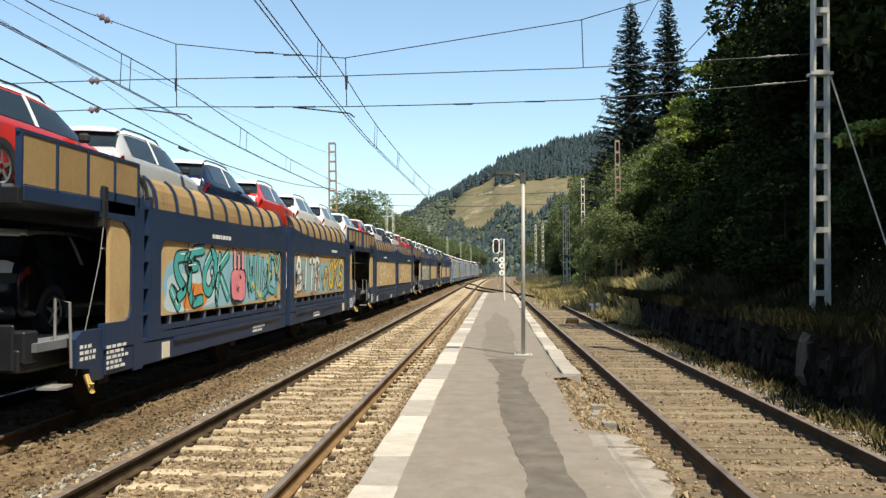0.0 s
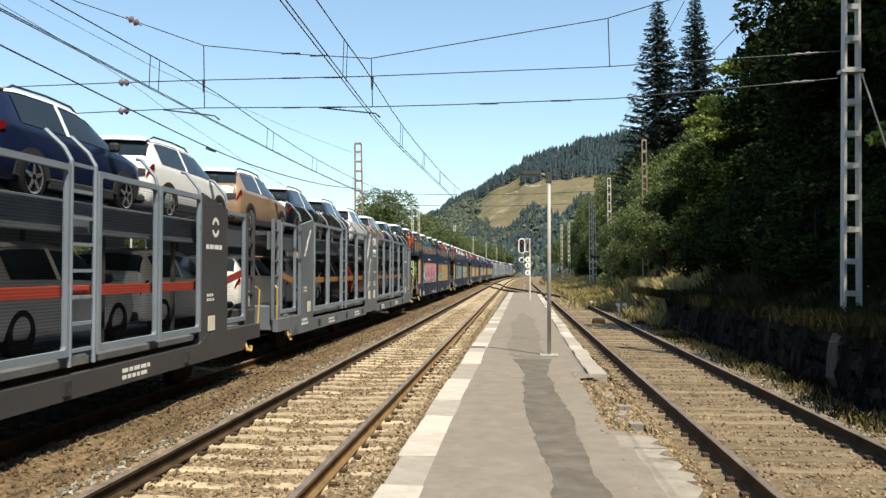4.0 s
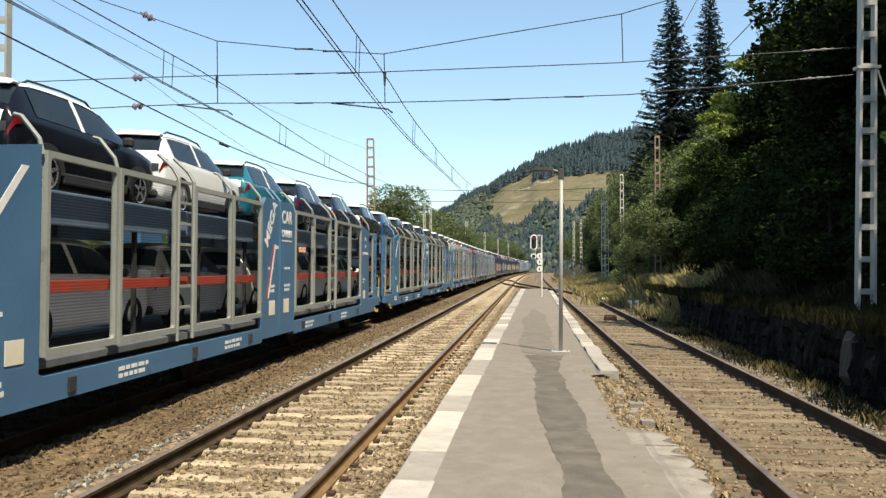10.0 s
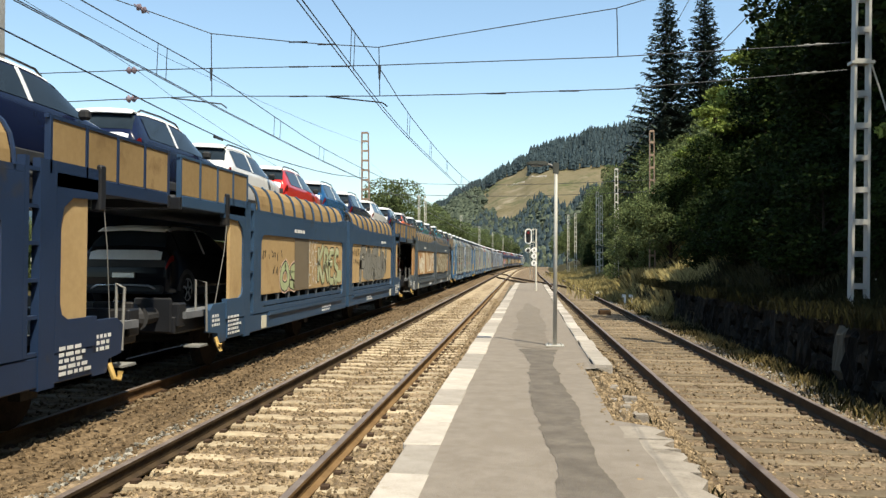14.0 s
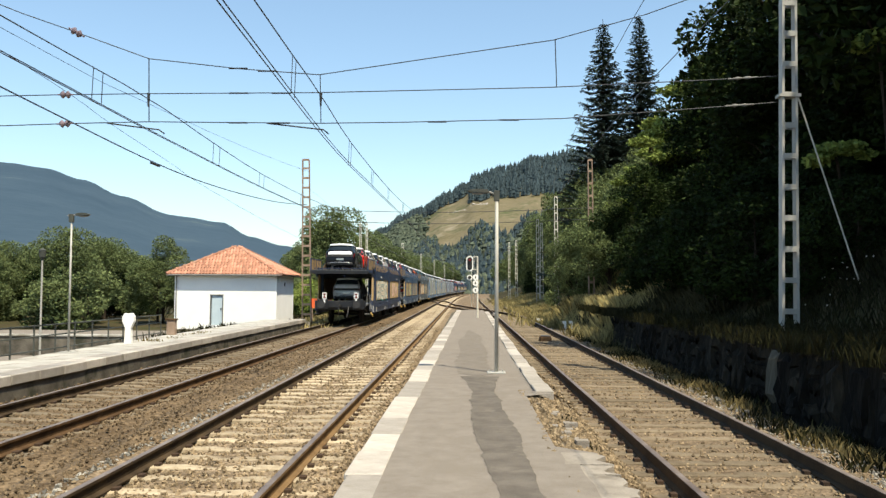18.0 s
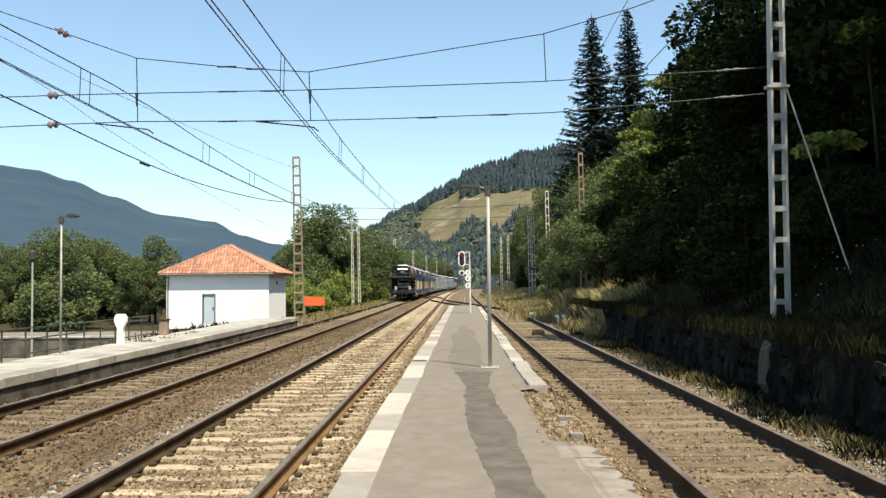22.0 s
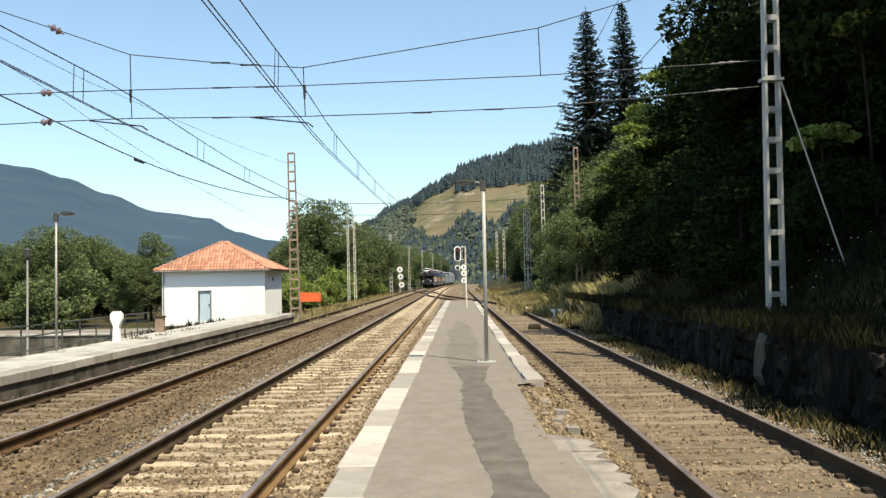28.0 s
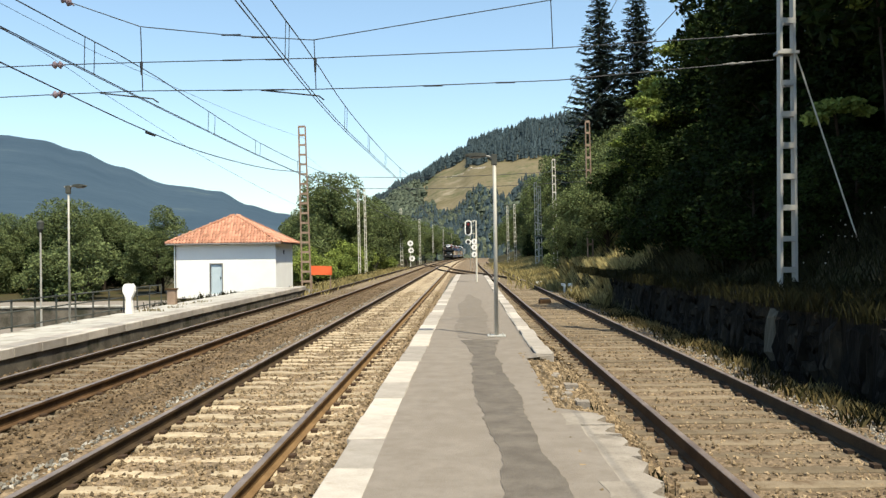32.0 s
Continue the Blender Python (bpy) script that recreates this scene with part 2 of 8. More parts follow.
M = dict(
    ballast=stones("ballast", [(0.137, 0.0997, 0.0649), (0.257, 0.197, 0.133)], 22, 0.7, 0.6),
    ballast_brown=stones("ballast_brown", [(0.092, 0.064, 0.0384), (0.172, 0.124, 0.0768)], 20),
    gravel=stones("gravel", [(0.115, 0.083, 0.055), (0.205, 0.158, 0.108)], 34, 0.5, 0.55),
    stone=material("stone", [(0.134, 0.0978, 0.0604), (0.275, 0.213, 0.138)], scale=6, rough=0.95, random_tint=0.55, island=True),
    earth=material("earth", [(0.03, 0.025, 0.014), (0.06, 0.05, 0.025), (0.03, 0.04, 0.013)], scale=0.35, rough=1, fine=9, bump=0.05),
    sleeper=material("sleeper", [(0.288, 0.231, 0.156), (0.427, 0.358, 0.257)], scale=6, rough=0.95, bump=0.03, random_tint=0.2, stain=(0.172, 0.129, 0.086), stain_scale=2.5),
    sleeper_old=material("sleeper_old", [(0.125, 0.098, 0.067), (0.205, 0.168, 0.12)], scale=3, rough=0.95, bump=0.03, random_tint=0.25, stain=(0.11, 0.08, 0.053), stain_scale=2.5),
    rust=material("rust", [(0.058, 0.034, 0.018), (0.12, 0.072, 0.038)], scale=3, rough=0.85, bump=0.02),
    rust_tan=material("rust_tan", [(0.125, 0.077, 0.038), (0.205, 0.13, 0.066)], scale=3, rough=0.85, bump=0.02),
    rust_dark=material("rust_dark", [(0.03, 0.021, 0.014), (0.072, 0.05, 0.03)], scale=3, rough=0.8, bump=0.02),
    clip=material("clip", [(0.03, 0.022, 0.018), (0.07, 0.045, 0.03)], scale=5, rough=0.85),
    steel=material("steel", [(0.13, 0.1, 0.085), (0.24, 0.2, 0.175)], scale=3, rough=0.55, metal=0.3),
    asphalt=material("asphalt", [(0.188, 0.164, 0.14), (0.212, 0.188, 0.162), (0.236, 0.211, 0.184)], scale=5, rough=0.95, bump=0.05, fine=80, stain=(0.2, 0.176, 0.15), stain_scale=1.3, stain_at=0.55),
    asphalt_mid=material("asphalt_mid", [(0.152, 0.134, 0.114), (0.196, 0.174, 0.15)], scale=4, rough=0.95, bump=0.05, fine=80, stain=(0.2, 0.178, 0.152), stain_scale=1.5, stain_at=0.55),
    asphalt_dark=material("asphalt_dark", [(0.101, 0.0897, 0.078), (0.156, 0.139, 0.121)], scale=3.5, rough=0.95, bump=0.05, fine=70, stain=(0.179, 0.16, 0.136), stain_scale=2.2, stain_at=0.6),
    kerb=material("kerb", [(0.31, 0.284, 0.251), (0.428, 0.396, 0.358)], scale=3, rough=0.9, bump=0.03, random_tint=0.27, stain=(0.28, 0.25, 0.205), stain_scale=2.4, stain_at=0.55),
    concrete=material("concrete", [(0.31, 0.3, 0.27), (0.45, 0.435, 0.4)], scale=1.3, rough=0.95, bump=0.02, stain=(0.19, 0.175, 0.14), stain_scale=0.9, stain_at=0.5),
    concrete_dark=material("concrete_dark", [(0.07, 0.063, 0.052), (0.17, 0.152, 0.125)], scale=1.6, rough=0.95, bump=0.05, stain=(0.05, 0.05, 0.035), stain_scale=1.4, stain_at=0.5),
    # The wall stands in shade, which is put into this near-black stone colour.
    wall_stone_shaded=material("wall_stone_shaded", [(0.005, 0.005, 0.0045), (0.012, 0.0112, 0.009), (0.025, 0.021, 0.015)], scale=1.6, rough=0.95, bump=0.1, fine=9, random_tint=0.6, stain=(0.075, 0.067, 0.05), stain_scale=1.5, stain_at=0.66, stretch=(1, 1.6, 0.35)),
    wall_pale=material("wall_pale", [(0.06, 0.057, 0.045), (0.12, 0.113, 0.09)], scale=1.6, rough=0.95, bump=0.06, fine=12, stain=(0.03, 0.03, 0.026), stain_scale=1.5, stain_at=0.56, stretch=(1, 1.6, 0.3)),
    edge=material("edge", [(0.23, 0.204, 0.174), (0.323, 0.293, 0.255)], scale=4, rough=0.95, bump=0.05, fine=60, random_tint=0.1, stain=(0.187, 0.166, 0.14), stain_scale=3, stain_at=0.56),
    stone_grey=material("stone_grey", [(0.132, 0.127, 0.11), (0.297, 0.281, 0.248)], scale=6, rough=0.95, random_tint=0.55, island=True),
    stone_brown=material("stone_brown", [(0.085, 0.0595, 0.0357), (0.187, 0.14, 0.0892)], scale=6, rough=0.95, random_tint=0.5, island=True),
    galv=material("galv", [(0.33, 0.325, 0.3), (0.42, 0.415, 0.385)], scale=2, rough=0.6, metal=0.2),
    mast_rust=material("mast_rust", [(0.22, 0.155, 0.115), (0.34, 0.255, 0.195)], scale=2, rough=0.85),
    mast_pale=material("mast_pale", [(0.5, 0.48, 0.42), (0.64, 0.61, 0.54)], scale=2, rough=0.85),
    wire=material("wire", [(0.025, 0.03, 0.035), (0.05, 0.055, 0.06)], scale=2, rough=0.5, metal=0.4),
    glassy=material("glassy", [(0.14, 0.11, 0.13), (0.24, 0.19, 0.22)], scale=4, rough=0.25),
    grey=material("grey", [(0.16, 0.16, 0.155), (0.24, 0.24, 0.23)], scale=2, rough=0.6),
    white=material("white", [(0.74, 0.74, 0.72), (0.83, 0.83, 0.81)], scale=1, rough=0.7, stain=(0.6, 0.58, 0.53), stain_scale=1.6, stain_at=0.68),
    plaster=material("plaster", [(0.84, 0.84, 0.82), (0.9, 0.9, 0.88)], scale=0.8, rough=0.9, bump=0.01, stain=(0.62, 0.6, 0.56), stain_scale=0.8, stain_at=0.66),
    tile=material("tile", [(0.36, 0.16, 0.105), (0.47, 0.265, 0.185)], scale=2, rough=0.9, random_tint=0.35, stain=(0.34, 0.25, 0.19), stain_scale=1.0, stain_at=0.56),
    door=material("door", [(0.42, 0.52, 0.58), (0.5, 0.6, 0.66)], scale=2, rough=0.6),
    fence=material("fence", [(0.035, 0.04, 0.035), (0.07, 0.075, 0.065)], scale=3, rough=0.7),
    orange=material("orange", [(0.75, 0.11, 0.035), (0.85, 0.16, 0.05)], scale=2, rough=0.6),
    black=material("black", [(0.012, 0.012, 0.013), (0.03, 0.03, 0.03)], scale=3, rough=0.6),
    dark=material("dark", [(0.018, 0.019, 0.022), (0.045, 0.046, 0.05)], scale=2, rough=0.7, stain=(0.08, 0.065, 0.05), stain_scale=2),
    bark=material("bark", [(0.02, 0.016, 0.012), (0.06, 0.048, 0.036)], scale=6, rough=0.95, bump=0.08, stretch=(1, 1, 0.2)),
    # Near-black leaf: the shade inside the wood is put into its colour.
    leaf_shaded=leaf_material("leaf_shaded", [(0.008, 0.016, 0.004), (0.02, 0.035, 0.007)], 0.05),
    # Light copy of the leaf, with sun put into its colour.
    leaf_light=leaf_material("leaf_light", [(0.11, 0.15, 0.035), (0.27, 0.33, 0.09)], 0.2),
    leaf_mid=leaf_material("leaf_mid", [(0.066, 0.09, 0.036), (0.155, 0.19, 0.08)], 0.2),
    needle=leaf_material("needle", [(0.036, 0.058, 0.048), (0.075, 0.105, 0.085)], 0.08),
    # Green grass and brambles carry the tree shade of the bank in their colours.
    grass_green_shaded=leaf_material("grass_green_shaded", [(0.009, 0.0105, 0.003), (0.022, 0.021, 0.008)], 0.08),
    bramble_shaded=leaf_material("bramble_shaded", [(0.022, 0.021, 0.009), (0.058, 0.05, 0.022)], 0.1),
    grass_dry=leaf_material("grass_dry", [(0.24, 0.196, 0.08), (0.432, 0.36, 0.168)], 0.3),
    # train
    navy=paint("navy", (0.016, 0.035, 0.085), 0.42, dirt=(0.035, 0.036, 0.042), amount=0.6),
    slate=paint("slate", (0.032, 0.075, 0.145), 0.5, dirt=(0.04, 0.04, 0.04)),
    greygreen=paint("greygreen", (0.076, 0.102, 0.128), 0.5, dirt=(0.035, 0.032, 0.03), amount=0.6),
    mega_blue=paint("mega_blue", (0.0643, 0.158, 0.287), 0.45, dirt=(0.035, 0.06, 0.09), amount=0.62),
    mega_grey=paint("mega_grey", (0.143, 0.166, 0.195), 0.5, dirt=(0.06, 0.055, 0.05), amount=0.58),
    mega_dark=paint("mega_dark", (0.06, 0.062, 0.07), 0.5, amount=0.6),
    frame_beige=paint("frame_beige", (0.27, 0.288, 0.27), 0.6),
    frame_grey=paint("frame_grey", (0.194, 0.237, 0.294), 0.55, dirt=(0.07, 0.065, 0.06)),
    veil=clear("veil", (0.004, 0.0045, 0.005), 0.92),
    deck_grid=clear("deck_grid", (0.08, 0.088, 0.1), 0.22),
    deck=material("deck", [(0.09, 0.1, 0.115), (0.16, 0.17, 0.19)], scale=2, rough=0.7),
    fascia=paint("fascia", (0.13, 0.19, 0.27), 0.5),
    fascia_grey=paint("fascia_grey", (0.11, 0.13, 0.155), 0.5),
    bar_red=paint("bar_red", (0.42, 0.06, 0.04), 0.6),
    bar_ochre=paint("bar_ochre", (0.4, 0.2, 0.07), 0.6),
    tan=material("tan", [(0.45, 0.31, 0.15), (0.55, 0.39, 0.2)], scale=0.8, rough=0.7, fine=12, random_tint=0.1, stain=(0.4, 0.26, 0.12), stain_scale=1.2, stain_at=0.6),
    tan_rust=material("tan_rust", [(0.42, 0.2, 0.075), (0.54, 0.34, 0.15)], scale=0.8, rough=0.7, fine=12, random_tint=0.1),
    headstock=paint("headstock", (0.012, 0.0135, 0.018), 0.5, dirt=(0.03, 0.026, 0.022), amount=0.56),
    # Darker copy of tan, to offset the full sun on the top screens.
    tan_top_dimmed=material("tan_top_dimmed", [(0.252, 0.173, 0.0837), (0.32, 0.225, 0.115)], scale=0.8, rough=0.75, fine=12, random_tint=0.1, stain=(0.207, 0.135, 0.0675), stain_scale=1.4, stain_at=0.6),
    grass_foot=leaf_material("grass_foot", [(0.1, 0.078, 0.032), (0.23, 0.18, 0.08)], 0.15),
    hook=material("hook", [(0.36, 0.24, 0.08), (0.5, 0.34, 0.12)], scale=3, rough=0.5),
    print_white=material("print_white", [(0.6, 0.62, 0.63), (0.75, 0.76, 0.76)], scale=3, rough=0.6),
    cream=material("cream", [(0.6, 0.57, 0.46), (0.72, 0.69, 0.58)], scale=2, rough=0.6),
    wheel=material("wheel", [(0.018, 0.015, 0.013), (0.045, 0.036, 0.03)], scale=4, rough=0.8),
    # cars
    tyre=material("tyre", [(0.012, 0.012, 0.012), (0.025, 0.025, 0.025)], scale=5, rough=0.85),
    rim=material("rim", [(0.4, 0.41, 0.42), (0.55, 0.56, 0.57)], scale=3, rough=0.3, metal=0.8),
    glass_dark=material("glass_dark", [(0.01, 0.017, 0.024), (0.022, 0.032, 0.042)], scale=1, rough=0.06),
    film=material("film", [(0.68, 0.71, 0.74), (0.8, 0.82, 0.84)], scale=2, rough=0.45),
    cladding=material("cladding", [(0.018, 0.019, 0.021), (0.035, 0.036, 0.038)], scale=3, rough=0.65),
    lamp_red=material("lamp_red", [(0.1, 0.006, 0.008), (0.18, 0.011, 0.014)], scale=3, rough=0.15),
)
M["glass_dark"].node_tree.nodes["Principled BSDF"].inputs["Specular IOR Level"].default_value = 0.15
for k, v in (("c_white", (0.75, 0.76, 0.77)), ("c_red", (0.55, 0.03, 0.025)), ("c_navy", (0.008, 0.014, 0.045)), ("c_black", (0.006, 0.007, 0.011)), ("c_teal", (0.008, 0.15, 0.21)), ("c_grey", (0.06, 0.07, 0.085)), ("c_silver", (0.42, 0.44, 0.46)), ("c_orange", (0.55, 0.11, 0.03)), ("c_bronze", (0.3, 0.2, 0.13)), ("c_blue", (0.008, 0.075, 0.2))):
    M[k] = gloss(k, v)

# ---------------------------------------------------------------- ground and tracks
XL, XM, XR = -6.44, -2.745, 3.057
GAUGE = 1.74


def bend(y):
    """How far the line has swung to the right, y metres ahead."""
    return max(0.0, y - 105) ** 2 / 9000.0


def ground_height(x, y):
    x = x - bend(y)
    base = -0.34
    if x < -9.6:
        base = -0.34 - 0.55 * min(1.0, (-9.6 - x) / 1.2)
        if x < -60:
            base -= 0.02 * (-60 - x)
    elif x > 5.75:
        near = max(0.0, min(1.0, (56 - y) / 10.0))
        step = near * 1.3 * min(1.0, (x - 5.75) / 0.25)
        up = (x - 5.75) * 0.32 * (1 - near) + (max(0.0, min(1.4, (x - 7.0) * 0.9)) + max(0.0, x - 8.5) * 0.38) * near
        base += step + min(up, 16 + 0.05 * (x - 40))
    return max(base, -12)


def spread(stops):
    out = []
    for (a, b), n in stops:
        out += [a + (b - a) * k / n for k in range(n)]
    return out + [stops[-1][0][1]]


def sheet(name, xs, ys, height, mat, smooth=True):
    verts = [(x, y, height(x, y)) for y in ys for x in xs]
    w = len(xs)
    faces = [(j * w + i, j * w + i + 1, (j + 1) * w + i + 1, (j + 1) * w + i) for j in range(len(ys) - 1) for i in range(w - 1)]
    me = bpy.data.meshes.new(name)
    me.from_pydata(verts, [], faces)
    me.materials.append(mat)
    if smooth:
        me.polygons.foreach_set("use_smooth", [True] * len(me.polygons))
    return new(name, me)


def rough_height(x, y):
    h = ground_height(x, y)
    side = abs(x + 1.6)
    return h + (noise.noise((x * 0.4, y * 0.4, 0)) * 0.12 if side > 9 else 0.0)


tagged(sheet("ground", spread([((-3000, -200), 12), ((-200, -40), 20), ((-40, -12), 14), ((-12, -9), 12), ((-9, 5.5), 14), ((5.5, 6.3), 16), ((6.3, 14), 14), ((14, 60), 20), ((60, 3000), 16)]),
             spread([((-400, -20), 12), ((-20, 60), 60), ((60, 160), 50), ((160, 420), 40), ((420, 3500), 18)]), rough_height, M["earth"]),
       "earth and rough grass beside the railway line", "ground", kind="structure")


def bed_height(x, y):
    u = x - bend(y)
    z = -0.235 + 0.02 * noise.noise((x * 1.5, y * 1.5, 2))
    for c in (XL, XM):
        if abs(u - c) < 0.75:
            z += 0.05 + 0.012 * noise.noise((x * 3.0, y * 2.2, 6))
        elif 0.96 < c - u < 1.6:
            z += 0.085 + 0.012 * noise.noise((x * 3.0, y * 2.2, 7))
        elif 0.96 < u - c < 1.45:
            z += 0.055 + 0.012 * noise.noise((x * 3.0, y * 2.2, 9))
    if abs(u - XR) < 1.35:
        z += 0.045 + 0.014 * noise.noise((x * 3.0, y * 2.2, 8))
    if abs(u - (XL + XM) / 2) < 0.7:
        z += 0.05 + 0.05 * noise.noise((x * 2.0, y * 2.0, 5))
    if u < XL - 1.6 or u > XR + 1.9:
        z -= 0.12
    return z


def bent(xs, ys, dz=0.0, hfun=bed_height, mat=None, name="ballast"):
    verts = [(x + bend(y), y, hfun(x + bend(y), y) + dz) for y in ys for x in xs]
    w = len(xs)
    faces = [(j * w + i, j * w + i + 1, (j + 1) * w + i + 1, (j + 1) * w + i) for j in range(len(ys) - 1) for i in range(w - 1)]
    me = bpy.data.meshes.new(name)
    me.from_pydata(verts, [], faces)
    me.materials.append(mat)
    return new(name, me)


BED_Y = spread([((-6, 40), 230), ((40, 110), 80), ((110, 460), 80)])
tagged(bent(spread([((-8.06, -3.9), 20)]), BED_Y, mat=M["ballast_brown"]), "brown broken stone under the far main track", "ballast", kind="structure")
tagged(bent(spread([((-3.9, -1.05), 16)]), BED_Y, dz=0.004, mat=M["ballast"]), "pale broken stone under the main track", "ballast", kind="structure")
tagged(bent(spread([((-1.05, 4.7), 28)]), BED_Y, dz=0.002, mat=M["gravel"]), "pale stone and gravel under the siding", "ballast", kind="structure")


def rail_mesh(x, y0, y1, name, step=4.0, path=None):
    prof = [(-0.065, -0.165), (0.065, -0.165), (0.065, -0.15), (0.012, -0.13), (0.012, -0.045), (0.036, -0.03), (0.036, -0.004), (-0.036, -0.004), (-0.036, -0.03), (-0.012, -0.045), (-0.012, -0.13), (-0.065, -0.15)]
    bm = BM()
    n = max(2, int((y1 - y0) / step))
    rings = []
    for k in range(n + 1):
        y = y0 + (y1 - y0) * k / n
        cx = path(y) if path else x + bend(y)
        rings.append([bm.verts.new((cx + u, y, w)) for u, w in prof])
    for a, b in zip(rings, rings[1:]):
        for k in range(len(prof)):
            j = (k + 1) % len(prof)
            bm.faces.new((a[k], a[j], b[j], b[k]))
    bm.faces.new(rings[0])
    bm.faces.new(rings[-1][::-1])
    bmesh.ops.recalc_face_normals(bm, faces=bm.faces[:])
    return bm


def head_mesh(x, y0, y1, step=4.0, path=None):
    bm = BM()
    n = max(2, int((y1 - y0) / step))
    rows = []
    for k in range(n + 1):
        y = y0 + (y1 - y0) * k / n
        cx = path(y) if path else x + bend(y)
        rows.append([bm.verts.new((cx + u, y, w)) for u, w in ((-0.034, -0.002), (-0.026, 0.003), (0.026, 0.003), (0.034, -0.002))])
    for a, b in zip(rows, rows[1:]):
        for k in range(3):
            bm.faces.new((a[k], a[k + 1], b[k + 1], b[k]))
    return bm


def sleeper_mesh(twin, mat, seed):
    r = random.Random(seed)
    bm = BM()
    half, w = 1.3, 0.105
    if twin:
        prof = [(-half, -0.155), (-0.45, -0.155), (-0.2, -0.172), (0.2, -0.172), (0.45, -0.155), (half, -0.16)]
    else:
        prof = [(-half, -0.16), (-0.4, -0.163), (0.4, -0.163), (half, -0.16)]
    rows = []
    for x, z in prof:
        j = r.uniform(-0.006, 0.006)
        rows.append([bm.verts.new(p) for p in ((x, -w - 0.03, -0.3), (x, -w + j, z - 0.012), (x, -w + 0.03 + j, z), (x, w - 0.03 + j, z), (x, w + j, z - 0.012), (x, w + 0.03, -0.3))])
    for a, b in zip(rows, rows[1:]):
        for k in range(5):
            bm.faces.new((a[k], b[k], b[k + 1], a[k + 1]))
    bm.faces.new(rows[0])
    bm.faces.new(rows[-1][::-1])
    bmesh.ops.recalc_face_normals(bm, faces=bm.faces[:])
    for s in (-1, 1):
        for o in (-0.13, 0.13):
            x = s * GAUGE / 2 + o
            box(bm, x - 0.035, x + 0.035, -0.05, 0.05, -0.17, -0.125)
    for f in bm.faces[-24:]:
        f.material_index = 1
    return link_mesh("sleeper", bm, [mat, M["clip"]])


SPACING = 0.56


def track(name, x, label, mat, y0, y1, near, twin, rails):
    t = thing(name, label, "railway track", kind="structure")
    for s in (-1, 1):
        r = part("rail", rail_mesh(x + s * GAUGE / 2, y0, y1, "rail"), M[rails[s > 0]], t, "rusty brown steel rail")
        part("rail_head", head_mesh(x + s * GAUGE / 2, y0, y1), M["steel"], r, "bright worn running face")
    meshes = [sleeper_mesh(twin, mat, k) for k in range(5)]
    r = random.Random(len(name))
    y, rest, k = y0, [], 0
    while y < y1:
        m = pose(x + bend(y) + r.uniform(-0.02, 0.02), y + r.uniform(-0.02, 0.02), r.uniform(-0.012, 0.008), 0, 0, r.uniform(-1.2, 1.2))
        if y < near:
            ob = new("sleeper", meshes[k % 5])
            ob.parent = t
            ob.matrix_basis = m
        else:
            rest.append((meshes[k % 5], m))
        y += SPACING
        k += 1
    bm = BM()
    for me, m in rest[:260]:
        c = me.copy()
        c.transform(m)
        bm.from_mesh(c)
        bpy.data.meshes.remove(c)
    if rest:
        tagged(part("far_sleepers", bm, [mat, M["clip"]], t), kind="stuff")
    return t


track("track_main_far", XL, "far main track with rusty rails on concrete sleepers", M["sleeper_old"], -6, 420, 50, True, ("rust_dark", "rust"))
track("track_main", XM, "main track with worn rails on pale concrete sleepers", M["sleeper"], -6, 420, 56, True, ("rust_dark", "rust_tan"))
track("track_siding", XR, "siding with rusty rails on old grey sleepers", M["sleeper_old"], -6, 170, 56, False, ("rust", "rust_dark"))


def swing(x0, x1, ya, yb):
    def path(y):
        u = max(0.0, min(1.0, (y - ya) / (yb - ya)))
        return x0 + (x1 - x0) * (u * u * (3 - 2 * u)) + bend(y)
    return path


cross = thing("track_crossover", "turnout rails that lead from the siding to the main track", "railway track", kind="structure")
for s in (-1, 1):
    for a, b, ya, yb in ((XR, XM, 52, 112), (XM, XL, 108, 150)):
        p = swing(a + s * GAUGE / 2, b + s * GAUGE / 2, ya, yb)
        r = part("rail", rail_mesh(0, ya, yb, "rail", 2.0, p), M["rust"], cross)
        r.location.z = 0.003
        part("rail_head", head_mesh(0, ya, yb, 2.0, p), M["steel"], r)

# loose stones
def scatter_stones(name, count, place, sizes, mat, label, seed):
    r = random.Random(seed)
    verts, faces = [], []
    base = [(1, 0, 0), (-1, 0, 0), (0, 1, 0), (0, -1, 0), (0, 0, 1), (0, 0, -1)]
    tri = [(0, 2, 4), (2, 1, 4), (1, 3, 4), (3, 0, 4), (2, 0, 5), (1, 2, 5), (3, 1, 5), (0, 3, 5)]
    for _ in range(count):
        x, y, z = place(r)
        s = r.uniform(*sizes)
        e = Euler((r.uniform(0, 6), r.uniform(0, 6), r.uniform(0, 6))).to_matrix()
        o = len(verts)
        for b in base:
            v = e @ Vector((b[0] * s * r.uniform(0.6, 1.3), b[1] * s * r.uniform(0.6, 1.3), b[2] * s * r.uniform(0.5, 1.0)))
            verts.append((x + v.x, y + v.y, z + v.z))
        faces += [tuple(o + i for i in t) for t in tri]
    me = bpy.data.meshes.new(name)
    me.from_pydata(verts, [], faces)
    me.materials.append(mat)
    return tagged(new(name, me), label, "stones", kind="stuff")


def near_y(r, a, b):
    return a + (b - a) * r.random() ** 2.0


def on_bed(x0, x1, y0, y1):
    def f(r):
        y = near_y(r, y0, y1)
        x = r.uniform(x0, x1)
        return x, y, bed_height(x, y) + r.uniform(-0.015, 0.022)
    return f


